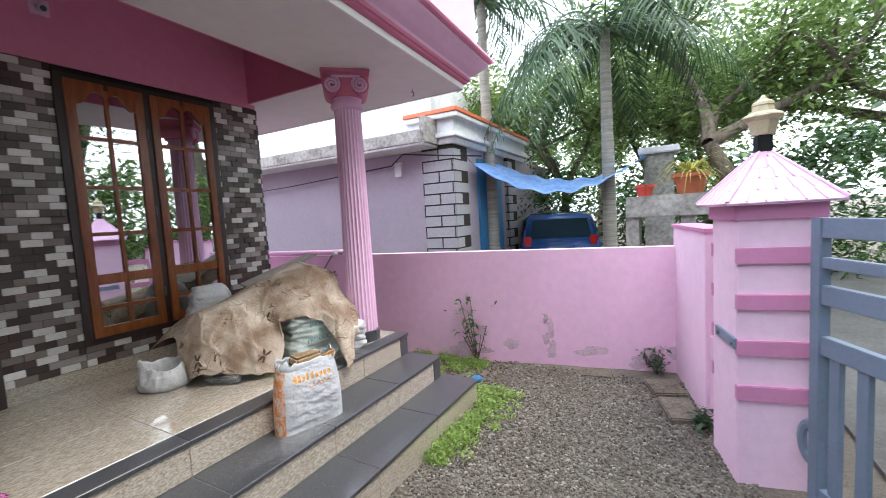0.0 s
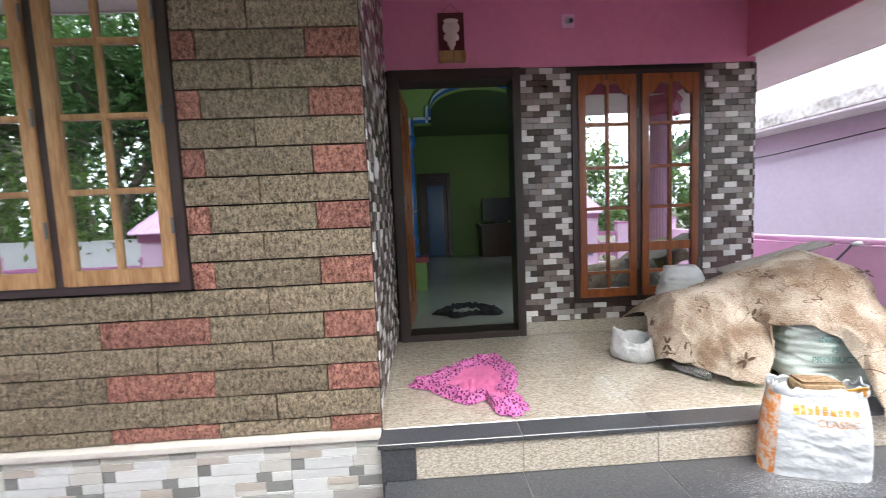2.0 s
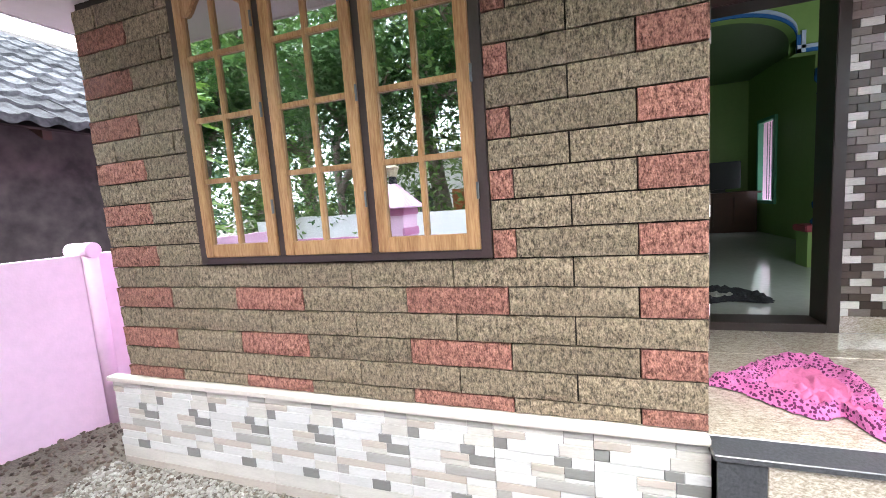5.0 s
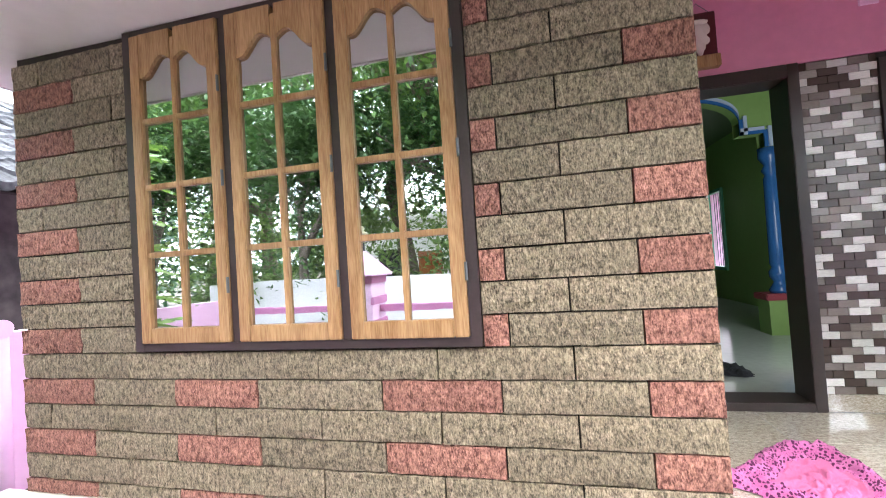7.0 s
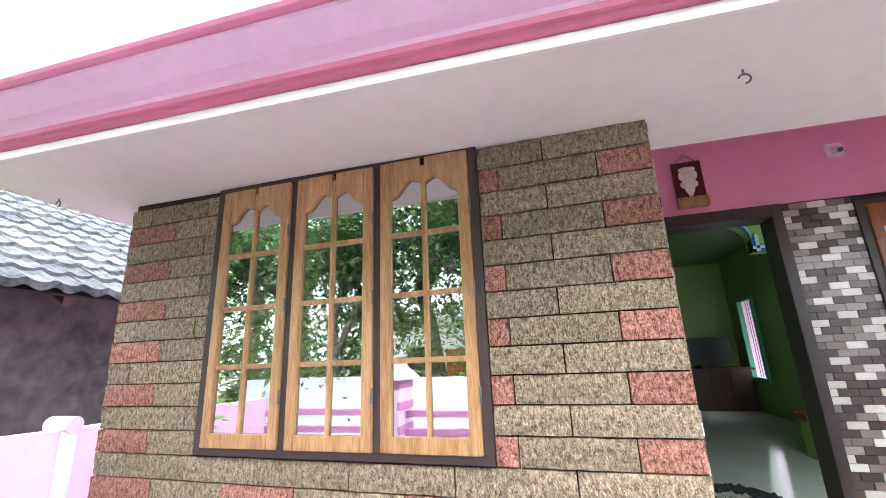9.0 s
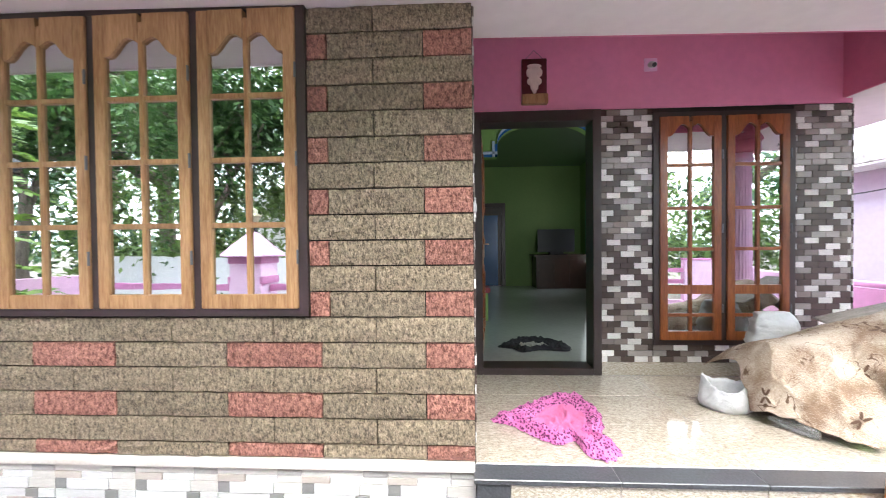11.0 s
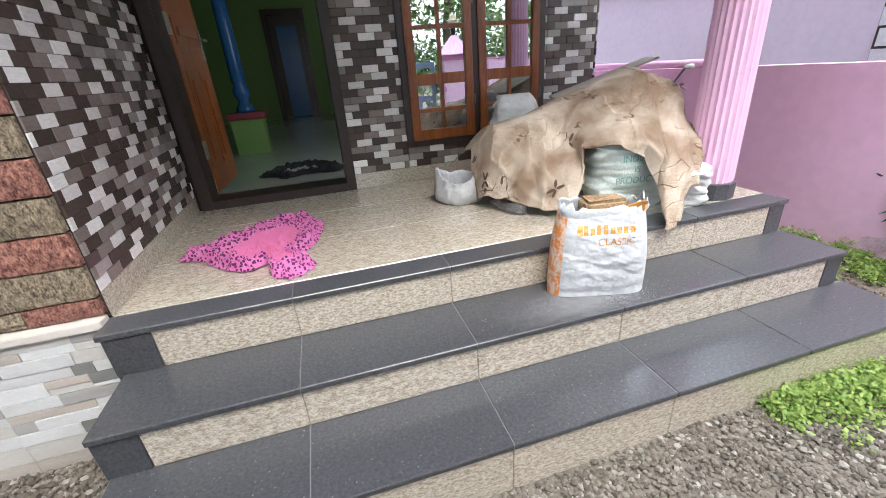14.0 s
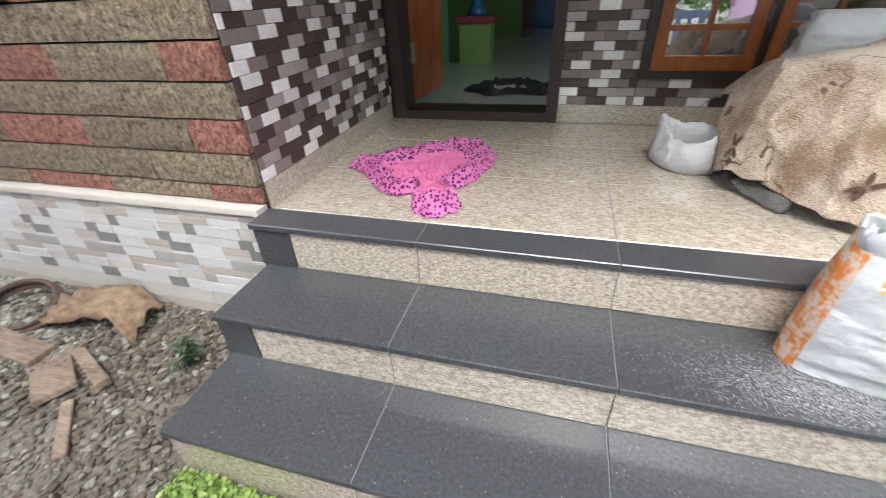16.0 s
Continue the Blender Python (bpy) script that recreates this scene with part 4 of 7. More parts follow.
bm.faces.new(rings[0][::-1])
part("bag", bm, PLASTIC_WHITE, cb, smooth=True)
bm = bmesh.new()
lathe(bm, [(0.06, 0.005), (0.066, 0.06), (0.04, 0.085), (0.01, 0.09)], 20)
part("contents", bm, GREYCLOTH, cb, "grey contents", True)
# flat board on top of the heap
fb = thing("flat_board", "thin grey weathered board lying on the covered heap", "board", at=(2.59, 0.80, 1.115), rz=-20)
bm = bmesh.new()
box(bm, -0.31, 0.31, -0.11, 0.11, 0, 0.012, 0.002)
bmesh.ops.rotate(bm, verts=bm.verts, matrix=Matrix.Rotation(radians(-18), 3, 'Y'))
part("board", bm, mat("grey_weathered_board", (0.22, 0.19, 0.16), 0.9, color2=(0.40, 0.37, 0.33), scale=5, fine=40, stretch=(1, 6, 6)), fb)

# clear bottle with a net look
BOTTLE = mat("clear_plastic", (0.75, 0.76, 0.75), 0.15, 0.05, 20, bump=0.5, bscale=90)
bsdf(BOTTLE).inputs["Transmission Weight"].default_value = 0.85
bt = thing("plastic_bottle", "clear plastic bottle lying at the foot of the sheet", "bottle", at=(1.775, 0.41, PORCH + 0.031), rz=-66)
bm = bmesh.new()
lathe(bm, [(0.011, -0.13), (0.012, -0.11), (0.029, -0.07), (0.030, 0.08), (0.025, 0.11), (0.005, 0.112)], 20)
bmesh.ops.rotate(bm, verts=bm.verts, matrix=Matrix.Rotation(radians(90), 3, 'Y'))
part("body", bm, BOTTLE, bt, smooth=True)


# pink cloth on the porch floor
def towel(name, ring_pts, label, category, mt_in, mt_out, z, amp, inner=0.55, seed=0.0):
    t = thing(name, label, category, at=(0, 0, 0))
    cx = sum(p[0] for p in ring_pts) / len(ring_pts)
    cy = sum(p[1] for p in ring_pts) / len(ring_pts)
    n = 96
    out = []
    m = len(ring_pts)
    for i in range(n):
        f = i / n * m
        k = int(f)
        w = f - k
        p0, p1, p2, p3 = (ring_pts[(k + o2) % m] for o2 in (-1, 0, 1, 2))
        pt = []
        for c in (0, 1):
            a0, a1, a2, a3 = p0[c], p1[c], p2[c], p3[c]
            pt.append(0.5 * ((2 * a1) + (-a0 + a2) * w + (2 * a0 - 5 * a1 + 4 * a2 - a3) * w * w + (-a0 + 3 * a1 - 3 * a2 + a3) * w ** 3))
        out.append(pt)
    for nm, s0, s1, mt in (("border", inner, 1.0, mt_out), ("middle", 0.0, inner, mt_in)):
        bm = bmesh.new()
        rows = []
        R = 16
        for r in range(R + 1):
            s = s0 + (s1 - s0) * r / R
            row = []
            for i, (px, py) in enumerate(out):
                jag = 1 + (0.03 * math.sin(i * 1.9) * s)
                x, y = cx + (px - cx) * s * jag, cy + (py - cy) * s * jag
                q = Vector((x * 22 + seed, y * 22, 0))
                ridge = abs(noise.noise(q)) * amp * 1.5 + abs(noise.noise(q * 2.3)) * amp * 0.7
                lip = amp * 0.9 * math.exp(-((s - 0.78) / 0.16) ** 2)
                row.append(bm.verts.new((x, y, z + 0.004 + (ridge + lip) * (1 - max(0, s - 0.86) / 0.14 * 0.9))))
            rows.append(row)
        for a, b in zip(rows, rows[1:]):
            for i in range(n):
                j = (i + 1) % n
                bm.faces.new((a[i], a[j], b[j], b[i]))
        bmesh.ops.remove_doubles(bm, verts=bm.verts, dist=0.0001)
        part(nm, bm, mt, t, smooth=True)
    return t


towel("pink_cloth", [(0.10, 0.50), (0.30, 0.66), (0.46, 0.83), (0.64, 0.92), (0.78, 0.72), (0.74, 0.42), (0.66, 0.28), (0.74, 0.16), (0.66, 0.06), (0.56, 0.10), (0.53, 0.25), (0.44, 0.21), (0.33, 0.29), (0.22, 0.42)], "crumpled pink cloth with a spotted border on the porch floor", "cloth", TOWEL_PINK, TOWEL_SPOT, PORCH, 0.036, 0.56)
towel("door_mat", [(0.28, 2.2), (0.45, 2.42), (0.7, 2.55), (0.98, 2.3), (0.95, 2.05), (0.7, 2.08), (0.5, 2.0), (0.42, 2.12)], "dark crumpled cloth used as a mat inside the door", "mat", GREYCLOTH, DARKCLOTH, PORCH + 0.001, 0.03, 0.45, 4.0)

# name plate over the door
PLATE = mat("dark_maroon_lacquer", (0.10, 0.015, 0.02), 0.3, 0.1, 12)
CREAM = mat("cream_relief", (0.72, 0.62, 0.56), 0.6, 0.06, 20)
pl = thing("wall_plaque", "maroon wooden plaque with cream figure relief hung on pink wall", "plaque", at=(0.517, BACK - 0.003, 2.66))
boxpart("board", (-0.098, 0.098, -0.018, 0, 0, 0.36), PLATE, pl, "dark maroon board", 0.003)
boxpart("foot_board", (-0.102, 0.102, -0.05, -0.0005, -0.004, 0.075), WOOD, pl, "honey wood ledge", 0.004)
bm = bmesh.new()
for k, (x, z, rx, rz_) in enumerate(((0, 0.21, 0.045, 0.08), (0, 0.30, 0.06, 0.02), (-0.035, 0.25, 0.03, 0.04), (0.035, 0.25, 0.03, 0.04), (0, 0.15, 0.035, 0.05), (0.03, 0.18, 0.03, 0.03), (-0.03, 0.18, 0.03, 0.03), (0, 0.12, 0.02, 0.04))):
    bmesh.ops.create_icosphere(bm, subdivisions=2, radius=1, matrix=Matrix.Translation((x, -0.018, z)) @ Matrix.Diagonal((rx, 0.010, rz_, 1)))
part("relief", bm, CREAM, pl, "cream relief")
bm = bmesh.new()
tube(bm, (-0.07, -0.006, 0.36), (0.0, -0.004, 0.43), 0.002, n=5)
tube(bm, (0.07, -0.006, 0.36), (0.0, -0.004, 0.43), 0.002, n=5)
part("cord", bm, IRON, pl)

# bulb holder on the pink wall
bh = thing("bulb_holder", "pale bulb holder on a square wall plate", "light fitting", at=(1.42, BACK - 0.003, 2.945))
boxpart("plate", (-0.05, 0.05, -0.012, 0, -0.05, 0.05), PINK_FACE, bh, "pink painted plate", 0.003)
bm = bmesh.new()
tube(bm, (0, -0.012, 0), (0, -0.07, -0.025), 0.026, 0.022, 16)
part("holder", bm, PLASTIC_WHITE, bh)
bm = bmesh.new()
tube(bm, (0, -0.0702, -0.0251), (0, -0.074, -0.0266), 0.017, 0.017, 12)
part("socket", bm, DARK, bh, "dark socket")
# bell switch on the mosaic side wall
sw0 = thing("bell_switch", "white bell push on the tiled side wall", "switch", at=(0.004, 0.28, 1.76))
boxpart("plate", (0, 0.014, -0.035, 0.035, -0.055, 0.055), PLASTIC_WHITE, sw0, bevel=0.004)
boxpart("button", (0.014, 0.018, -0.015, 0.015, -0.02, 0.02), WHITE, sw0)
# hooks in the soffit
for x, y in ((3.45, -0.1), (-3.5, -0.25), (0.3, -0.25)):
    hk = thing("ceiling_hook", "small metal hook in the soffit", "hook", "soffit hooks", (x, y, soffit_z(x)))
    bm = bmesh.new()
    for k in range(8):
        a0, a1 = -math.pi / 2 + k * 0.55, -math.pi / 2 + (k + 1) * 0.55
        tube(bm, (0.02 * math.cos(a0), 0, -0.04 + 0.02 * math.sin(a0)), (0.02 * math.cos(a1), 0, -0.04 + 0.02 * math.sin(a1)), 0.004, n=6)
    tube(bm, (0, 0, 0), (0, 0, -0.025), 0.004, n=6)
    part("hook", bm, IRON, hk)

# plastic pipe resting on the boundary wall
pp = thing("water_pipe", "white plastic pipe with an elbow lying on the boundary wall", "pipe", at=(3.895, 1.36, 1.118))
bm = bmesh.new()
tube(bm, (0, 0, 0), (-0.13, 0.78, 0), 0.015, n=12)
part("pipe", bm, PLASTIC_WHITE, pp, smooth=True)
bm = bmesh.new()
tube(bm, (0.01, -0.05, 0.004), (-0.012, 0.07, 0.004), 0.024, n=12)
tube(bm, (0, 0, 0.004), (-0.075, 0.03, -0.012), 0.022, n=12)
part("elbow", bm, PLASTIC_WHITE, pp, "white pipe elbow", True)
bm = bmesh.new()
tube(bm, (-0.075, 0.03, -0.012), (-0.10, 0.16, -0.19), 0.009, n=8)
part("stay", bm, IRON, pp, "thin grey stay")


# ---- plants ----
def leaf_mat(name, a, b, rough=0.45):
    m = bpy.data.materials.new(name)
    m.use_nodes = True
    n, l = m.node_tree.nodes, m.node_tree.links
    p = n["Principled BSDF"]
    geo, mx, tr, ms = n.new("ShaderNodeNewGeometry"), n.new("ShaderNodeMixRGB"), n.new("ShaderNodeBsdfTranslucent"), n.new("ShaderNodeMixShader")
    mx.inputs["Color1"].default_value, mx.inputs["Color2"].default_value = (*a, 1), (*b, 1)
    l.new(geo.outputs["Random Per Island"], mx.inputs["Fac"])
    l.new(mx.outputs["Color"], p.inputs["Base Color"])
    l.new(mx.outputs["Color"], tr.inputs["Color"])
    p.inputs["Roughness"].default_value = rough
    ms.inputs["Fac"].default_value = 0.35
    l.new(p.outputs[0], ms.inputs[1])
    l.new(tr.outputs[0], ms.inputs[2])
    l.new(ms.outputs[0], n["Material Output"].inputs["Surface"])
    return m


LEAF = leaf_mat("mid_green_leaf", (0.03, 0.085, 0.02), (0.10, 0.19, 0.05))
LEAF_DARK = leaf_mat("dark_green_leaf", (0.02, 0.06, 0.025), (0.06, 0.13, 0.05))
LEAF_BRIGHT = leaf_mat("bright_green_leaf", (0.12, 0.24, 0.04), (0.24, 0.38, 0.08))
# the next two leaf greens are paler, with sunlight put into the colour
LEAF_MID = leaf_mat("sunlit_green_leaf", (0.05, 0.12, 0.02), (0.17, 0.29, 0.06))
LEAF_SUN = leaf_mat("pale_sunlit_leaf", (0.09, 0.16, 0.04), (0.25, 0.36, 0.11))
LEAF_PALM = leaf_mat("palm_green_leaf", (0.035, 0.08, 0.04), (0.10, 0.17, 0.08))
GRASS = leaf_mat("fresh_grass", (0.14, 0.25, 0.045), (0.36, 0.47, 0.13))
BARK = mat("grey_brown_bark", (0.10, 0.075, 0.055), 0.95, color2=(0.24, 0.20, 0.16), scale=6, fine=40, stretch=(3, 3, 0.6), bump=0.8, bscale=30)
PALM_BARK = mat("pale_ringed_bark", (0.20, 0.19, 0.16), 0.9, color2=(0.38, 0.36, 0.31), scale=3, fine=9, stretch=(0.5, 0.5, 9), bump=0.4, bscale=12)


def leaves_mesh(name, centres, per, size, material, rng, flat=0.0, slim=0.45):
    """Many small pointed leaves round the given (x, y, z, radius) clumps."""
    verts, faces = [], []
    for cx, cy, cz, cr in centres:
        for _ in range(per):
            d = Vector((rng.gauss(0, 1), rng.gauss(0, 1), rng.gauss(0, 0.8)))
            d = d.normalized() * cr * rng.random() ** 0.4
            p = Vector((cx, cy, cz)) + d
            ax = Vector((rng.gauss(0, 1), rng.gauss(0, 1), rng.gauss(-0.3, 0.5))).normalized()
            up = Vector((rng.gauss(0, 0.6), rng.gauss(0, 0.6), 1)).normalized()
            sd = ax.cross(up).normalized()
            s = size * rng.uniform(0.6, 1.3)
            b = len(verts)
            verts += [p, p + ax * s * 0.5 + sd * s * slim * 0.5, p + ax * s + up * s * -0.08, p + ax * s * 0.5 - sd * s * slim * 0.5]
            faces.append((b, b + 1, b + 2, b + 3))
    me = bpy.data.meshes.new(name)
    me.from_pydata([tuple(v) for v in verts], [], faces)
    me.materials.append(material)
    return me


def limb(bm, p, d, length, r, depth, rng, tips):
    steps = 4
    for k in range(steps):
        q = p + d * (length / steps)
        tube(bm, p, q, r * (1 - 0.12 * k), r * (1 - 0.12 * (k + 1)), 8, False)
        p = q
        d = (d + Vector((rng.gauss(0, 0.12), rng.gauss(0, 0.12), rng.gauss(0.03, 0.08)))).normalized()
    if depth == 0:
        tips.append(p)
        return
    for _ in range(3 if depth > 1 else 4):
        nd = (d + Vector((rng.gauss(0, 0.65), rng.gauss(0, 0.65), rng.gauss(0.05, 0.3)))).normalized()
        limb(bm, p, nd, length * rng.uniform(0.55, 0.8), r * 0.58, depth - 1, rng, tips)
    tips.append(p)


def tree(x, y, h, seed, material, label, group="trees", per=105, size=0.23, spread=0.95):
    rng = random.Random(seed)
    t = thing("tree", label, "tree", group, (x, y, GND - 0.02))
    bm = bmesh.new()
    tips = []
    limb(bm, Vector((0, 0, 0)), Vector((rng.gauss(0, 0.06), rng.gauss(0, 0.06), 1)).normalized(), h * 0.34, 0.028 * h, 3, rng, tips)
    part("trunk", bm, BARK, t, "grey-brown trunk and limbs", True)
    cl = [(p.x, p.y, p.z, spread * rng.uniform(0.6, 1.2)) for p in tips]
    ob = new("crown", leaves_mesh("crown", cl, per, size, material, rng))
    ob.parent = t
    return t


def palm(x, y, h, seed, label):
    rng = random.Random(seed)
    t = thing("palm_tree", label, "palm tree", "palms", (x, y, GND - 0.02))
    bm = bmesh.new()
    k = 14
    for i in range(k):
        z0, z1 = h * i / k, h * (i + 1) / k
        r = 0.13 - 0.05 * i / k
        tube(bm, (0.05 * math.sin(i * 0.4), 0, z0), (0.05 * math.sin((i + 1) * 0.4), 0, z1), r * 1.06, r * 0.98, 14, False)
    part("trunk", bm, PALM_BARK, t, "pale ringed trunk", True)
    for f in range(17):
        a = 2 * math.pi * f / 17 + rng.uniform(-0.2, 0.2)
        L = rng.uniform(2.0, 3.1)
        rise = rng.uniform(0.25, 1.5)
        bm = bmesh.new()
        prev = None
        N = 22
        for i in range(N + 1):
            u = i / N
            rr = L * (u - 0.15 * u * u)
            z = h + rise * u * L * 0.8 - 1.9 * L * 0.55 * u * u
            p = Vector((rr * math.cos(a), rr * math.sin(a), z))
            if prev is not None:
                tube(bm, prev, p, 0.016 * (1 - u) + 0.005, n=5, caps=False)
                dr = (p - prev).normalized()
                sd = dr.cross(Vector((0, 0, 1))).normalized()
                for s in (-1, 1):
                    for w in (0.0, 0.5):
                        b0 = prev.lerp(p, w)
                        ln = 0.66 * math.sin(math.pi * min(0.96, 0.12 + 0.85 * u)) + 0.08
                        tip = b0 + sd * s * ln * 0.75 + dr * ln * 0.5 + Vector((0, 0, -ln * rng.uniform(0.2, 0.95)))
                        mid = b0.lerp(tip, 0.5) + Vector((0, 0, 0.04))
                        wv = dr * 0.023
                        vs = [bm.verts.new(c) for c in (b0 - wv * 0.5, mid - wv, tip, mid + wv)]
                        bm.faces.new(vs)
            prev = p
        part("frond", bm, LEAF_PALM, t)
    return t


# trees beyond the neighbour's yard
palm(8.3, -1.15, 4.7, 3, "slender palm with pale ringed trunk beyond the wall")
palm(7.9, 1.0, 5.6, 8, "tall palm with drooping fronds beside the neighbour's house")
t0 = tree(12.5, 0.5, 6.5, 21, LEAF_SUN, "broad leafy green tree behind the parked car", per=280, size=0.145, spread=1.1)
copy_thing(t0, pose(15.5, -3.2, GND, 0, 0, 70))
copy_thing(t0, pose(16.0, 4.5, GND, 0, 0, 160))
copy_thing(t0, pose(13.5, -1.6, GND, 0, 0, 200))
copy_thing(t0, pose(19.0, 0.5, GND, 0, 0, 250))
copy_thing(t0, pose(11.5, 4.0, GND, 0, 0, 290))
copy_thing(t0, pose(-10.5, -5.0, GND, 0, 0, 40))
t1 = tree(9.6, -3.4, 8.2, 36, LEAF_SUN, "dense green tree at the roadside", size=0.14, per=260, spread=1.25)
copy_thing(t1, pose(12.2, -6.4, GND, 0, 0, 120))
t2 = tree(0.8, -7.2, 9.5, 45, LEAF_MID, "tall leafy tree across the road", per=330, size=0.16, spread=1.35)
for x, y, r in ((-3.2, -7.0, 80), (-7.2, -7.6, 150), (4.6, -7.4, 220), (-1.3, -10.5, 300), (8.0, -8.4, 20), (-10.5, -9.0, 260)):
    copy_thing(t2, pose(x, y, GND, 0, 0, r))
t3 = tree(2.6, -6.2, 5.5, 52, LEAF, "dark roadside tree with low branches", per=260, size=0.14)
copy_thing(t3, pose(-5.4, -6.0, GND, 0, 0, 100))
copy_thing(t3, pose(-1.6, -6.6, GND, 0, 0, 200))
copy_thing(t3, pose(-7.6, -4.6, GND, 0, 0, 310))
# asphalt lightened so that it bounces daylight up to the facade
ROADMAT = mat("worn_pale_asphalt", (0.12, 0.115, 0.105), 0.9, 0.25, 3, bump=0.5, bscale=80)
structure("road", [(-60, 60, -5.6, -3.1, -0.3, -0.035)], ROADMAT, "worn asphalt lane outside the gate", "road")
# shrubs filling the plots behind the walls
rng = random.Random(71)
cl = [(rng.uniform(10.0, 12.5), rng.uniform(-6.0, 2.5), rng.uniform(0.2, 2.6), rng.uniform(0.4, 0.8)) for _ in range(130)]
ob = new("shrubs", leaves_mesh("shrubs", cl, 150, 0.13, LEAF, rng))
tagged(ob, "dense green shrubs behind the parked car", "shrubs", kind="stuff")
cl = [(rng.uniform(-9, 9), rng.uniform(-7.2, -6.1), rng.uniform(0.2, 3.0), rng.uniform(0.3, 0.65)) for _ in range(250)]
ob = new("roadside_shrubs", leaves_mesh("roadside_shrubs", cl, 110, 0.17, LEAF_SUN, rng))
tagged(ob, "bright green shrubs across the lane", "shrubs", kind="stuff")
# hedge-like distance on all sides
rng = random.Random(77)
cl = []
for i in range(150):
    a = 2 * math.pi * i / 150
    r = 26 + 5 * rng.random()
    cl.append((r * math.cos(a), r * math.sin(a), rng.uniform(0.5, 5.5), rng.uniform(1.6, 2.8)))
ob = new("far_trees", leaves_mesh("far_trees", cl, 130, 0.75, LEAF_DARK, rng))
tagged(ob, "distant belt of trees round the plots", "trees", kind="stuff")
# white house across the lane, seen in the window reflections
opp = thing("opposite_house", "white house across the lane with flat roof", "house", at=(-4.5, -14.5, GND))
structure("opposite_wall", [(-7.5, -1.8, -6.0, -5.85, -0.3, 1.35)], WHITE, "white compound wall across the lane", "wall")
boxpart("wall", (-3, 3, -2, 2, 0, 3.2), WHITE, opp, "white plaster walls")
boxpart("roof", (-3.3, 3.3, -2.3, 2.3, 3.2, 3.45), SOFFIT, opp)
for x in (-1.8, 1.2):
    wv = boxpart("window", (x, x + 1.2, 1.98, 2.02, 1.0, 2.2), DARK, opp, "dark window")
dv = boxpart("door", (-0.3, 0.6, 1.98, 2.03, 0, 2.1), WOOD_RED, opp)
# service pole and wires by the lane
pole = thing("utility_pole", "grey concrete pole carrying wires along the lane", "pole", at=(-0.4, -5.75, GND))
bm = bmesh.new()
tube(bm, (0, 0, 0), (0, 0, 6.5), 0.11, 0.08, 10)
part("post", bm, mat("grey_concrete", (0.30, 0.29, 0.27), 0.9, 0.15, 5, bump=0.3), pole)
for k in range(4):
    bm = bmesh.new()
    for i in range(16):
        xa, xb = -14 + i * 2, -14 + (i + 1) * 2
        tube(bm, (xa, 0.02, 3.2 + k * 0.16 + 0.002 * xa * xa), (xb, 0.02, 3.2 + k * 0.16 + 0.002 * xb * xb), 0.008, n=5, caps=False)
    part("wire", bm, DARK, pole)

# ---- gate and road wall ----
GREY_GATE = mat("slate_grey_gate_paint", (0.17, 0.22, 0.30), 0.45, 0.08, 6)
BRONZE = mat("cream_lamp_glass", (0.52, 0.46, 0.30), 0.4, 0.1, 8)


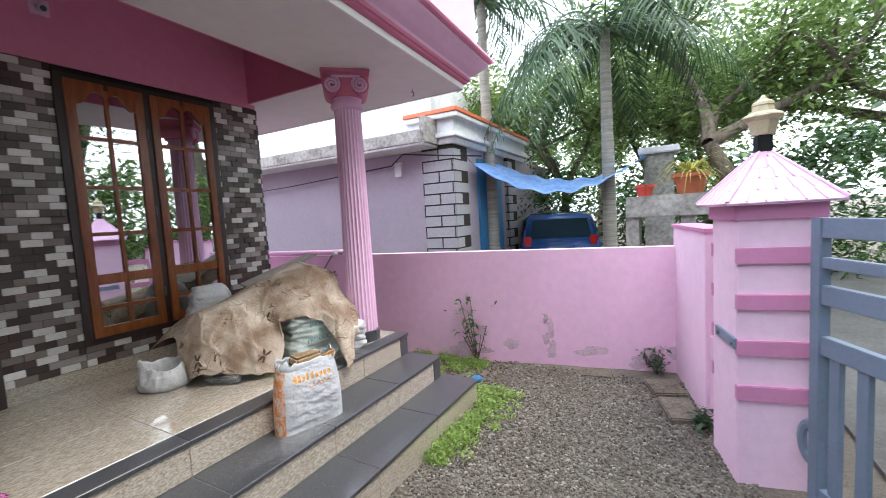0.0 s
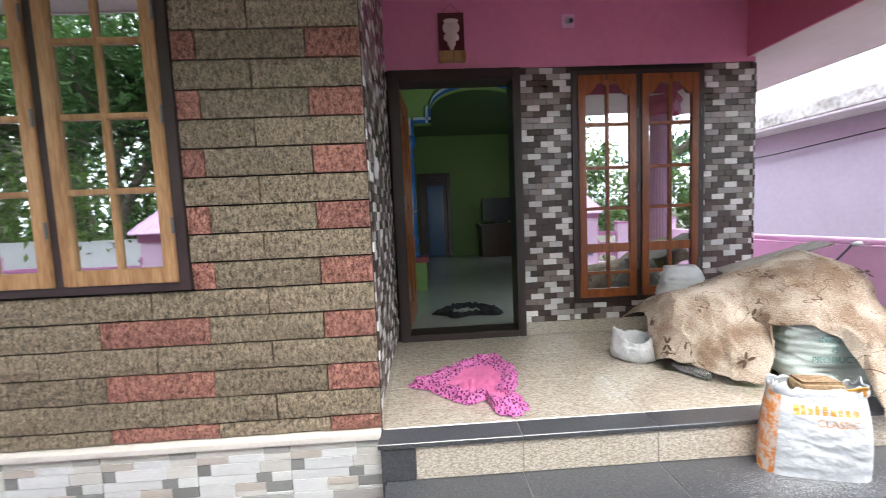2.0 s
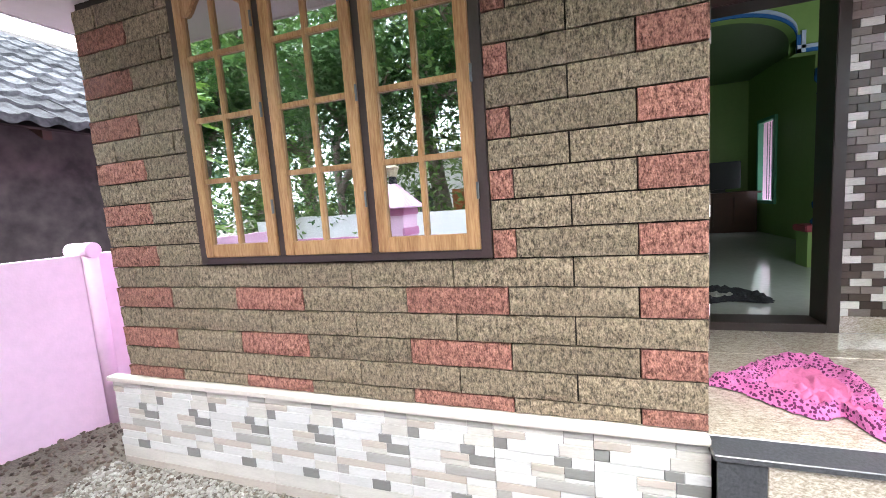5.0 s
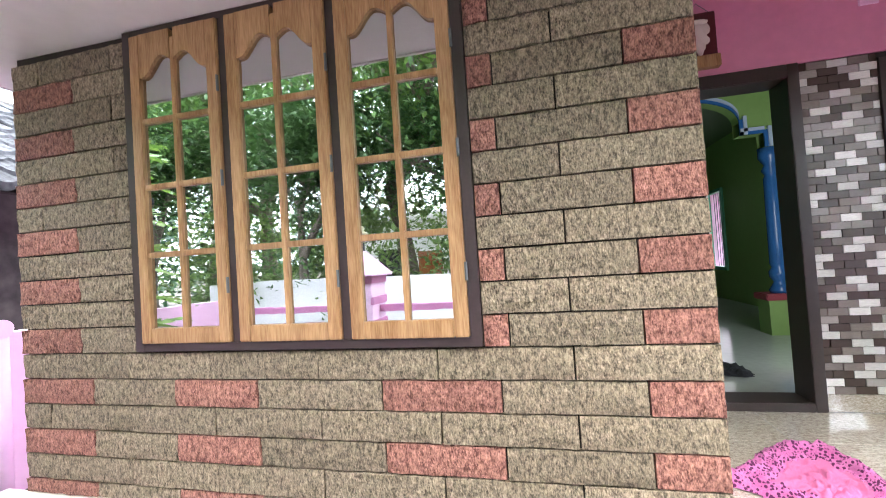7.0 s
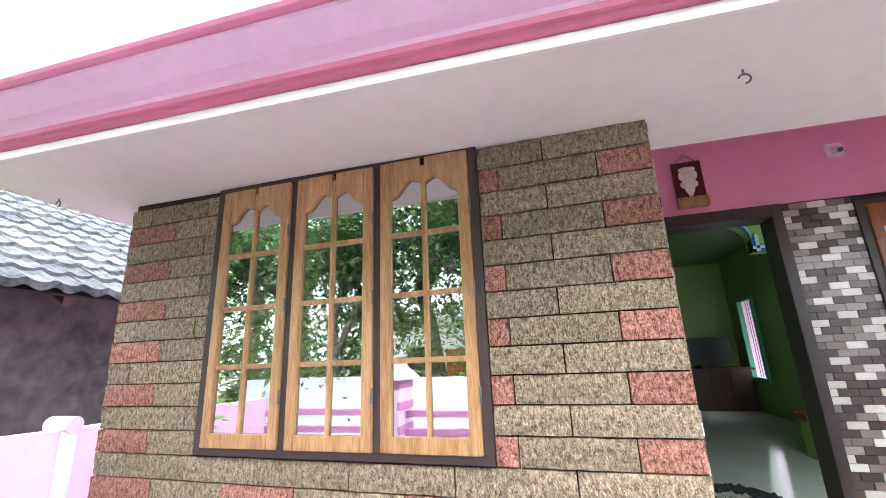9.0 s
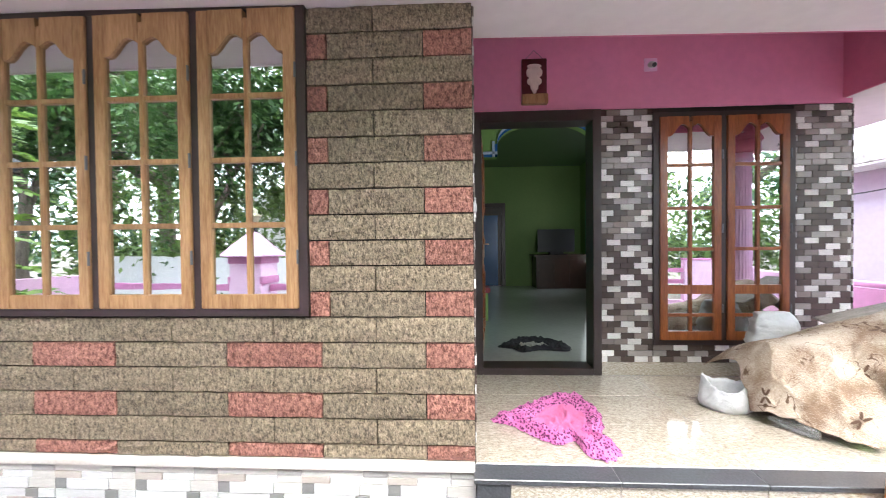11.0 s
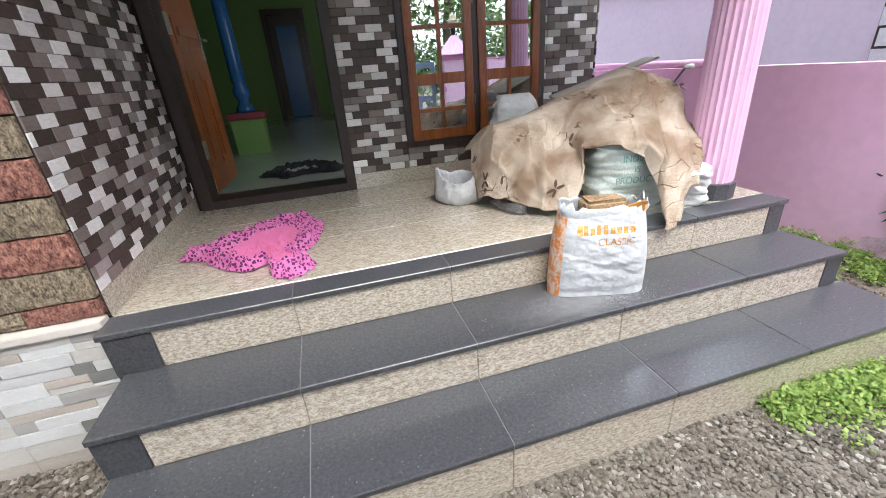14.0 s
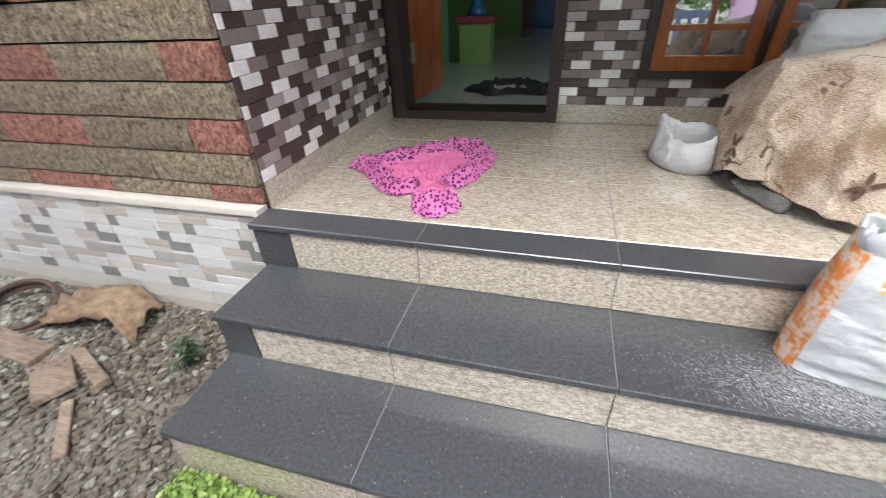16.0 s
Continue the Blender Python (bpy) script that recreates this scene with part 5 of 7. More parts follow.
def gate_pillar(x, y, rz=0):
    p = thing("gate_pillar", "pink banded gate pillar with tiled pyramid cap", "pillar", "gate pillars", (x, y, GND - 0.05), rz)
    w = 0.186
    boxpart("shaft", (-w, w, -w, w, 0, 1.50), PINK_LILAC, p, "pale pink plastered shaft", 0.006)
    boxpart("neck", (-w - 0.016, w + 0.016, -w - 0.016, w + 0.016, 1.495, 1.572), PINK_DEEP2, p, "deeper pink neck band", 0.004)
    for z in (0.527, 0.774, 1.022, 1.266):
        for sx in (-1, 1):
            boxpart("band", (sx * w - 0.018, sx * w + 0.018, -w - 0.004, w + 0.004, z, z + 0.085), PINK_DEEP2, p, "deeper pink band", 0.004)
    R0, ZE, HC = 0.25, 1.574, 0.30
    bm = bmesh.new()
    prism(bm, [(-R0, -R0), (R0, -R0), (R0, R0), (-R0, R0)], ZE, ZE + 0.016)
    for k in range(5):
        f0, f1 = 1 - k / 5, 1 - (k + 1) / 5
        a, b, z0, z1 = R0 * f0 + 0.006, R0 * f1, ZE + 0.012 + HC * (1 - f0), ZE + 0.012 + HC * (1 - f1) + 0.004
        lo = [bm.verts.new((sx * a, sy * a, z0)) for sx, sy in ((-1, -1), (1, -1), (1, 1), (-1, 1))]
        hi = [bm.verts.new((sx * b, sy * b, z1)) for sx, sy in ((-1, -1), (1, -1), (1, 1), (-1, 1))]
        for i in range(4):
            bm.faces.new((lo[i], lo[(i + 1) % 4], hi[(i + 1) % 4], hi[i]))
        bm.faces.new(lo[::-1])
    cap = part("cap", bm, PINK_FACE, p, "pink tiled pyramid cap")
    for s in range(4):
        for k in range(5):
            f0, f1 = 1 - k / 5, 1 - (k + 1) / 5
            n = 6 - k
            for i in range(1, n):
                bm = bmesh.new()
                u = -1 + 2 * (i + (0.25 if k % 2 else 0)) / n
                tube(bm, (u * R0 * f0, -R0 * f0 - 0.002, ZE + 0.016 + HC * (1 - f0)), (u * R0 * f1, -R0 * f1, ZE + 0.016 + HC * (1 - f1)), 0.007, 0.004, 6)
                bmesh.ops.rotate(bm, verts=bm.verts, matrix=Matrix.Rotation(s * math.pi / 2, 3, 'Z'))
                part("tile_rib", bm, PINK_FACE, cap)
        bm = bmesh.new()
        tube(bm, (-R0, -R0, ZE + 0.018), (0, 0, ZE + HC + 0.012), 0.011, 0.009, 8)
        bmesh.ops.rotate(bm, verts=bm.verts, matrix=Matrix.Rotation(s * math.pi / 2, 3, 'Z'))
        part("hip_ridge", bm, PINK_FACE, cap)
    lamp = boxpart("lamp_base", (-0.035, 0.035, -0.035, 0.035, 1.85, 1.945), DARK, p, "dark lamp base", 0.006)
    bm = bmesh.new()
    lathe(bm, [(0.05, 1.945), (0.056, 1.95), (0.074, 2.02), (0.096, 2.042), (0.092, 2.052), (0.056, 2.07), (0.05, 2.10), (0.054, 2.105), (0.05, 2.12), (0.02, 2.135), (0.014, 2.15), (0.004, 2.16)], 8)
    part("lantern", bm, BRONZE, lamp, "weathered cream lantern")
    return p


PINK_DEEP2 = mat("mid_pink_band_paint", (0.62, 0.25, 0.44), 0.6, 0.05, 4)
gp0 = gate_pillar(3.095, -2.548, 12)
copy_thing(gp0, pose(-0.75, -2.76, GND - 0.05, 0, 0, 2))
copy_thing(gp0, pose(-2.5, -2.68, GND - 0.05, 0, 0, 2))
latch = thing("gate_latch", "grey iron latch strap on the pillar", "latch", at=(2.90, -2.397, 0.715), rz=12)
boxpart("strap", (-0.03, 0.26, -0.006, 0.012, -0.03, 0.03), GREY_GATE, latch, bevel=0.003)
for x in (0.0, 0.2):
    bm = bmesh.new()
    tube(bm, (x, 0.012, 0), (x, 0.022, 0), 0.012, n=8)
    part("bolt", bm, IRON, latch)
for x0, y0, x1, y1, nm in ((3.2, -2.50, 3.62, -2.40, "rail"), (-2.3, -2.68, -0.95, -2.7, "rail"), (-4.2, -2.62, -2.7, -2.68, "rail")):
    fr = thing("fence_rails", "three pink concrete rails over the road wall", "fence", "road fence", ((x0 + x1) / 2, (y0 + y1) / 2, 0), math.degrees(math.atan2(y1 - y0, x1 - x0)))
    L = math.hypot(x1 - x0, y1 - y0) / 2
    for z in (0.68, 0.87, 1.06):
        boxpart("rail", (-L, L, -0.035, 0.035, z, z + 0.07), PINK_DEEP2, fr, bevel=0.004)
cpil = thing("corner_pilaster", "solid pink wall panel at the corner of the road wall", "wall panel", at=(4.06, -2.31, -0.3), rz=11)
boxpart("shaft", (-0.47, 0.47, -0.09, 0.09, 0, 1.57), PINK_LILAC, cpil, "pale pink shaft", 0.004)
boxpart("cap", (-0.485, 0.485, -0.105, 0.105, 1.57, 1.60), PINK_DEEP2, cpil, bevel=0.004)



def gate_leaf(x, y, rz, state):
    """One leaf of the gate: stiles, rails, flat bars and a ring for the bolt."""
    g = thing("metal_gate", "slate grey metal gate leaf with flat upright bars, " + state, "gate", "gate leaves", (x, y, GND + 0.05), rz)
    for xs in (0.0, 1.60):
        boxpart("stile", (xs, xs + 0.06, -0.025, 0.025, 0, 1.40), GREY_GATE, g, bevel=0.004)
    for z, hh in ((0.02, 0.08), (0.76, 0.09), (1.00, 0.09), (1.17, 0.05), (1.31, 0.09)):
        boxpart("rail", (0.06, 1.60, -0.02, 0.02, z, z + hh), GREY_GATE, g, bevel=0.003)
    for i in range(11):
        xb = 0.13 + i * 0.14
        boxpart("bar", (xb - 0.03, xb + 0.03, -0.012, 0.012, 0.10, 0.76), GREY_GATE, g, bevel=0.003)
    bm = bmesh.new()
    loops = []
    for k in range(24):
        a = 2 * math.pi * k / 24
        loops.append([bm.verts.new((-0.015 + (0.055 + 0.027 * math.cos(q)) * math.cos(a), 0.016 * math.sin(q), 0.29 + (0.09 + 0.027 * math.cos(q)) * math.sin(a))) for q in [2 * math.pi * i / 8 for i in range(8)]])
    for k in range(24):
        for i in range(8):
            bm.faces.new((loops[k][i], loops[k][(i + 1) % 8], loops[(k + 1) % 24][(i + 1) % 8], loops[(k + 1) % 24][i]))
    part("ring_handle", bm, GREY_GATE, g, "oval gate ring")
    return g


gate_leaf(2.79, -2.70, 203, "standing ajar")
gate_leaf(-0.52, -2.74, 0, "closed")

# ---- neighbour's plot ----
NB_WALL = mat("neighbour_lilac_paint", (0.335, 0.295, 0.345), 0.75, 0.06, 1.5)
NB_WHITE = mat("weathered_white_paint", (0.52, 0.53, 0.52), 0.8, color2=(0.72, 0.73, 0.74), scale=2.0, fine=14)
NB_QUOIN = mat("grey_quoin_stone", (0.34, 0.34, 0.36), 0.8, 0.12, 20, bump=0.4)
CONCRETE = mat("stained_concrete", (0.16, 0.15, 0.13), 0.9, color2=(0.42, 0.41, 0.38), scale=3, fine=16, bump=0.4)
ORANGE_TRIM = mat("orange_red_trim_paint", (0.62, 0.16, 0.07), 0.6, 0.08, 4)
BLUE_SHEET = mat("blue_sheet_metal", (0.02, 0.16, 0.36), 0.4, 0.1, 4)
nb = thing("neighbour_house", "single-storey lilac house with grey quoins and concrete canopy", "house", at=(0, 0, 0))
boxpart("wall", (6.5, 13, 1.1, 9.5, -0.3, 2.75), NB_WALL, nb, "lilac plaster wall")
boxpart("canopy", (5.95, 6.52, 1.35, 9.5, 2.66, 2.74), NB_WHITE, nb, "thin concrete canopy slab", 0.01)
boxpart("canopy_edge", (5.93, 5.99, 1.35, 9.5, 2.69, 2.90), CONCRETE, nb, "mossy stained canopy edge", 0.012)
boxpart("parapet", (6.45, 13, 1.6, 9.5, 2.74, 3.35), NB_WHITE, nb, "weathered white parapet")
boxpart("parapet_end", (6.0, 6.5, 1.30, 1.42, 2.70, 3.12), CONCRETE, nb, "stained parapet end", 0.01)
for z0, z1, o in ((2.70, 2.80, 0.10), (2.80, 2.88, 0.18), (2.88, 3.10, 0.12), (3.10, 3.18, 0.22)):
    boxpart("cornice", (6.5 - o, 10.2, 1.1 - o, 1.9, z0, z1), NB_WHITE, nb, bevel=0.01)
boxpart("roof_trim", (6.26, 10.2, 0.86, 1.9, 3.18, 3.25), ORANGE_TRIM, nb, "orange-red painted roof edge", 0.01)
boxpart("upper_storey", (8.5, 12.6, 2.6, 8, 3.3, 6.2), NB_WHITE, nb, "pale upper storey")
for px, py, fy2 in ((6.46, 1.06, 0), (9.0, 1.02, 0)):
    qc = boxpart("quoin_column", (px, px + 0.55, py, py + 0.62, -0.3, 2.70), GROUT, nb, "quoin column of grey blocks")
    for k in range(15):
        z = -0.2 + k * 0.19
        long = k % 2
        for xa, xb, ya, yb in ((px - 0.012, px + 0.004, py + (0.04 if long else 0.0), py + (0.6 if long else 0.28)), (px - 0.012, px + 0.004, py + (0.0 if long else 0.30), py + (0.02 if long else 0.62)), (px, px + (0.54 if long else 0.26), py - 0.012, py + 0.004)):
            if yb - ya > 0.01:
                boxpart("block", (xa, xb, ya, yb - 0.01, z, z + 0.165), NB_QUOIN, qc)
boxpart("shutter", (7.5, 8.7, 1.06, 1.12, -0.2, 2.55), BLUE_SHEET, nb, "blue sheet shutter")
mb2 = boxpart("meter_box", (6.42, 6.5, 2.1, 2.25, 2.25, 2.5), NB_WHITE, nb, "small white junction box", 0.006)
bm = bmesh.new()
pts = [Vector((6.38, 9, 2.2)), Vector((6.38, 5, 2.3)), Vector((6.4, 2.3, 2.45)), Vector((6.35, 2.0, 2.62)), Vector((6.3, 1.2, 2.5)), Vector((6.6, 0.6, 2.45))]
for a, b in zip(pts, pts[1:]):
    tube(bm, a, b, 0.012, n=6)
part("cable", bm, DARK, nb, "black cable")

TARP_BLUE = mat("blue_tarpaulin", (0.06, 0.22, 0.62), 0.45, color2=(0.30, 0.48, 0.78), scale=2.5, fine=12)
tp = thing("tarpaulin", "sagging blue tarpaulin strung between palm and house", "tarpaulin", at=(0, 0, 0))
bm = bmesh.new()
g2 = []
for j in range(7):
    row = []
    for i in range(31):
        u, v = i / 30, j / 6
        x = 7.1 + 0.9 * u + 1.3 * v
        y = 1.0 - 2.75 * u
        sag = 4 * u * (1 - u)
        z = 2.42 - 0.10 * u - sag * (0.58 - 0.2 * v) + 0.03 * math.sin(u * 40 + v * 4) * sag + 0.1 * v
        row.append(bm.verts.new((x, y, z)))
    g2.append(row)
for a, b in zip(g2, g2[1:]):
    for i in range(30):
        bm.faces.new((a[i], a[i + 1], b[i + 1], b[i]))
o = part("sheet", bm, TARP_BLUE, tp, "blue plastic sheet", True)
o.modifiers.new("thick", 'SOLIDIFY').thickness = 0.004
for a, b in (((7.1, 1.0, 2.42), (6.7, 1.05, 2.6)), ((8.0, -1.75, 2.32), (9.0, -1.95, 2.4))):
    bm = bmesh.new()
    tube(bm, a, b, 0.006, n=5)
    part("rope", bm, DARK, tp)


def car(x, y, rz):
    c = thing("car", "blue hatchback parked under the tarpaulin", "car", at=(x, y, GND), rz=rz)
    CARP = mat("blue_car_paint", (0.03, 0.10, 0.30), 0.2, 0.05, 3)
    CGL = mat("dark_car_glass", (0.03, 0.06, 0.08), 0.05, 0.05, 3)
    RUB = mat("tyre_rubber", (0.02, 0.02, 0.02), 0.8, 0.1, 20)
    bm = bmesh.new()
    prof = [(-1.85, 0.25), (-1.9, 0.6), (-1.85, 0.95), (-1.6, 1.02), (-1.05, 1.1), (-0.5, 1.45), (0.9, 1.5), (1.55, 1.38), (1.75, 0.98), (1.85, 0.85), (1.88, 0.45), (1.8, 0.25)]
    n = len(prof)
    L = [bm.verts.new((px, -0.8 + (0.13 if pz > 1.1 else 0), pz)) for px, pz in prof]
    R = [bm.verts.new((px, 0.8 - (0.13 if pz > 1.1 else 0), pz)) for px, pz in prof]
    bm.faces.new(L)
    bm.faces.new(R[::-1])
    for i in range(n):
        bm.faces.new((L[i], R[i], R[(i + 1) % n], L[(i + 1) % n]))
    bmesh.ops.bevel(bm, geom=bm.edges[:], offset=0.05, segments=3, affect='EDGES')
    part("body", bm, CARP, c, "blue painted body", True)
    for nm, vs in (("rear_window", [(1.60, -0.55, 1.36), (1.60, 0.55, 1.36), (1.80, 0.62, 1.0), (1.80, -0.62, 1.0)]), ("windscreen", [(-1.05, -0.58, 1.12), (-1.05, 0.58, 1.12), (-0.56, 0.55, 1.44), (-0.56, -0.55, 1.44)]),
                   ("side_window", [(-0.8, -0.815, 1.05), (1.3, -0.815, 1.05), (1.1, -0.69, 1.42), (-0.4, -0.69, 1.42)]), ("side_window", [(-0.8, 0.815, 1.05), (1.3, 0.815, 1.05), (1.1, 0.69, 1.42), (-0.4, 0.69, 1.42)])):
        bm = bmesh.new()
        f = bm.faces.new([bm.verts.new(v) for v in vs])
        r = bmesh.ops.extrude_face_region(bm, geom=[f])
        nn = Vector(vs[1]) - Vector(vs[0])
        off = nn.cross(Vector(vs[2]) - Vector(vs[1])).normalized() * 0.012
        for v in [e for e in r["geom"] if isinstance(e, bmesh.types.BMVert)]:
            v.co += off
        part(nm, bm, CGL, c, "dark glass")
    for sx in (-1.15, 1.15):
        for sy in (-0.72, 0.72):
            bm = bmesh.new()
            tube(bm, (sx, sy - 0.09, 0.3), (sx, sy + 0.09, 0.3), 0.3, n=24)
            wh = part("wheel", bm, RUB, c, "black tyre")
            bm = bmesh.new()
            tube(bm, (sx, sy - 0.1, 0.3), (sx, sy + 0.1, 0.3), 0.18, n=18)
            part("rim", bm, STEEL, wh)
    RED = mat("red_tail_lamp", (0.45, 0.02, 0.02), 0.2, 0.05, 10)
    for sy in (-1, 1):
        boxpart("tail_lamp", (1.76, 1.84, sy * 0.66 - 0.08, sy * 0.66 + 0.08, 0.72, 1.02), RED, c, bevel=0.02)


car(10.6, 0.35, 195)

post = thing("concrete_post", "grey concrete gate post with moulded cap", "post", at=(9.2, -1.95, GND))
boxpart("shaft", (-0.25, 0.25, -0.25, 0.25, 0, 2.5), CONCRETE, post, bevel=0.01)
boxpart("cap", (-0.34, 0.34, -0.34, 0.34, 2.5, 2.62), NB_WHITE, post, bevel=0.02)
lw = thing("planter_wall", "pale concrete ledge with openings carrying flower pots", "wall", at=(6.6, -1.95, -0.3))
boxpart("top", (-0.35, 0.35, -1.3, 0.35, 1.62, 1.90), CONCRETE, lw, "pale concrete ledge", 0.01)
for y in (-1.2, -0.45, 0.2):
    boxpart("pier", (-0.3, 0.3, y, y + 0.16, 0, 1.78), CONCRETE, lw)
TERRA = mat("terracotta", (0.38, 0.11, 0.05), 0.8, 0.15, 8)
REDPOT = mat("red_plastic_pot", (0.55, 0.07, 0.05), 0.4, 0.08, 8)
for x, y, r, h, mt, lab, lf in ((6.45, -1.82, 0.12, 0.15, REDPOT, "small red plastic flower pot on the ledge", 0), (6.5, -2.35, 0.2, 0.26, TERRA, "terracotta pot with a yellow-green spider plant", 1)):
    pt = thing("flower_pot", lab, "flower pot", "pots on the ledge", (x, y, 1.60))
    bm = bmesh.new()
    lathe(bm, [(r * 0.7, 0), (r * 0.95, h * 0.8), (r * 1.1, h * 0.82), (r * 1.1, h), (r * 0.9, h), (r * 0.85, h * 0.85)], 20)
    part("pot", bm, mt, pt, smooth=False)
    if lf:
        rg = random.Random(4)
        bm = bmesh.new()
        for k in range(70):
            a = rg.uniform(0, 6.28)
            L = rg.uniform(0.3, 0.6)
            el = rg.uniform(0.5, 1.4)
            prev = Vector((0, 0, h))
            sdv = Vector((-math.sin(a), math.cos(a), 0)) * 0.014
            pv = [bm.verts.new(prev - sdv), bm.verts.new(prev + sdv)]
            for i in range(1, 6):
                u = i / 5
                p = Vector((L * u * math.cos(a), L * u * math.sin(a), h + L * (el * u - 1.1 * u * u)))
                w = sdv * (1 - u * 0.9)
                nv = [bm.verts.new(p - w), bm.verts.new(p + w)]
                bm.faces.new((pv[0], pv[1], nv[1], nv[0]))
                pv = nv
        part("foliage", bm, leaf_mat("yellow_green_blades", (0.22, 0.24, 0.03), (0.45, 0.42, 0.10)), pt, "arching yellow-green blades")


# ---- tiled shed beyond the west wall ----
SHED_PLASTER = mat("black_brown_plaster", (0.018, 0.015, 0.014), 0.9, color2=(0.075, 0.064, 0.060), scale=1.1, fine=8)
ROOFTILE = mat("grey_weathered_roof_tile", (0.022, 0.023, 0.025), 0.85, color2=(0.085, 0.088, 0.092), scale=5, fine=24, rnd=0.35, bump=0.3, spec=0.12)
sh = thing("shed", "old shed with black-brown wall and grey tiled roof", "shed", at=(0, 0, 0))
boxpart("wall", (-8.5, -5.3, -2.2, 7.0, -0.3, 2.5), SHED_PLASTER, sh, "black-brown plaster wall")
rafters = 0
for i in range(9):
    y = -2.1 + i * 0.95
    bm = bmesh.new()
    for v in box(bm, -5.6, -5.02, y, y + 0.07, -0.1, 0.0):
        v.co.z += 2.38 + (-5.0 - v.co.x) * 0.6
    part("rafter", bm, DARKWOOD, sh)
bm = bmesh.new()
for v in box(bm, -8.4, -4.98, -2.35, 7.0, -0.02, 0.0):
    v.co.z += 2.40 + (-5.0 - v.co.x) * 0.6
roof = part("roof", bm, GROUT, sh, "roof of interlocking grey tiles")
bm = bmesh.new()
NXT = 8
for j, (u, lift) in enumerate(((0.0, 0.045), (0.36, 0.0))):
    for i in range(NXT + 1):
        f = i / NXT
        bm.verts.new((-u * 0.857, f * 0.235, 0.03 + lift + u * 0.515 + 0.022 * math.cos(f * 2 * math.pi) + (0.012 if 0.35 < f < 0.65 else 0)))
for i in range(NXT + 1):
    f = i / NXT
    bm.verts.new((0, f * 0.235, 0.008 + 0.022 * math.cos(f * 2 * math.pi)))
bm.verts.ensure_lookup_table()
for i in range(NXT):
    bm.faces.new([bm.verts[k] for k in (i, i + 1, NXT + 2 + i, NXT + 1 + i)])
    bm.faces.new([bm.verts[k] for k in (i + 1, i, 2 * NXT + 2 + i, 2 * NXT + 3 + i)])
tme = bpy.data.meshes.new("roof_tile")
bm.to_mesh(tme)
bm.free()
tme.materials.append(ROOFTILE)
rr = random.Random(9)
for r in range(11):
    for i in range(27):
        o = new("roof_tile", tme)
        o.parent = roof
        o.matrix_basis = pose(-4.93 - r * 0.262, -2.35 + i * 0.228 + (r % 2) * 0.01 + rr.uniform(-0.006, 0.006), 2.40 + r * 0.157 + rr.uniform(-0.004, 0.004), rr.uniform(-1, 1), rr.uniform(-1.2, 1.2), rr.uniform(-1, 1))

# downpipe at the wall's end
pp = thing("downpipe", "pink painted drain pipe with elbow at the wall end", "pipe", at=(-4.0, 0.36, GND))
bm = bmesh.new()
tube(bm, (0, 0, 0), (0, 0, 1.36), 0.055, n=16)
part("pipe", bm, PINK_LILAC, pp, smooth=True)
bm = bmesh.new()
tube(bm, (0.06, 0, 1.37), (-0.16, -0.02, 1.37), 0.06, n=16)
part("elbow", bm, PINK_LILAC, pp)
p2 = thing("rail_pipe", "pale horizontal pipe with elbow over the boundary wall", "pipe", at=(0, 0, 0))
bm = bmesh.new()
tube(bm, (3.96, 0.98, 1.135), (3.66, 2.8, 1.135), 0.03, n=12)
part("pipe", bm, PINK_FACE, p2, smooth=True)
bm = bmesh.new()
tube(bm, (3.965, 0.96, 1.145), (3.88, 0.97, 1.00), 0.034, n=12)
part("elbow", bm, PINK_FACE, p2)

# ---- things along the west wall ----
TWIG = mat("dry_twig", (0.09, 0.055, 0.045), 0.9, 0.25, 20)
br = thing("broom", "twig broom standing head-up against the lilac wall", "broom", at=(-4.22, -0.50, GND))
bm = bmesh.new()
tube(bm, (0, 0, 0), (-0.03, 0.03, 0.32), 0.035, 0.04, 10)
part("handle", bm, TWIG, br)
bm = bmesh.new()
rg = random.Random(2)
for k in range(60):
    a, e = rg.uniform(0, 6.28), rg.uniform(0, 0.13)
    tube(bm, (-0.03, 0.03, 0.28), (-0.05 + e * math.cos(a), 0.03 + e * math.sin(a) * 1.2, 0.50 + rg.uniform(-0.06, 0.08)), 0.005, 0.002, 4, False)
part("bristle_head", bm, TWIG, br, "fan of dry twigs")
TRAY = mat("cream_stone_tray", (0.55, 0.50, 0.36), 0.6, 0.1, 8)
tr = thing("scalloped_tray", "cream scalloped tray leaning on the wall", "tray", at=(-4.20, -0.78, GND))
bm = bmesh.new()
n = 60
for k, (s, d) in enumerate(((1.0, 0.0), (1.0, 0.05), (0.86, 0.05), (0.8, 0.015))):
    for i in range(n):
        a = 2 * math.pi * i / n
        r = 0.2 * (1 + 0.16 * abs(math.cos(2.5 * a))) * s
        bm.verts.new((d, r * 1.25 * math.cos(a), 0.2 + r * 0.9 * math.sin(a)))
bm.verts.ensure_lookup_table()
for k in range(3):
    for i in range(n):
        bm.faces.new([bm.verts[q] for q in (k * n + i, k * n + (i + 1) % n, (k + 1) * n + (i + 1) % n, (k + 1) * n + i)])
bm.faces.new([bm.verts[3 * n + i] for i in range(n)])
bm.faces.new([bm.verts[i] for i in range(n)][::-1])
bmesh.ops.rotate(bm, verts=bm.verts, matrix=Matrix.Rotation(radians(-22), 3, 'Y'))
part("tray", bm, TRAY, tr, smooth=False)
rb = thing("rubble_bag", "torn white bag of rubble on the soil", "bag", at=(-3.55, -1.12, GND), rz=30)
bm = bmesh.new()
pillow_sack(bm, 0.34, 0.26, 0.14, 2.2)
part("bag", bm, PLASTIC_WHITE, rb, smooth=True)


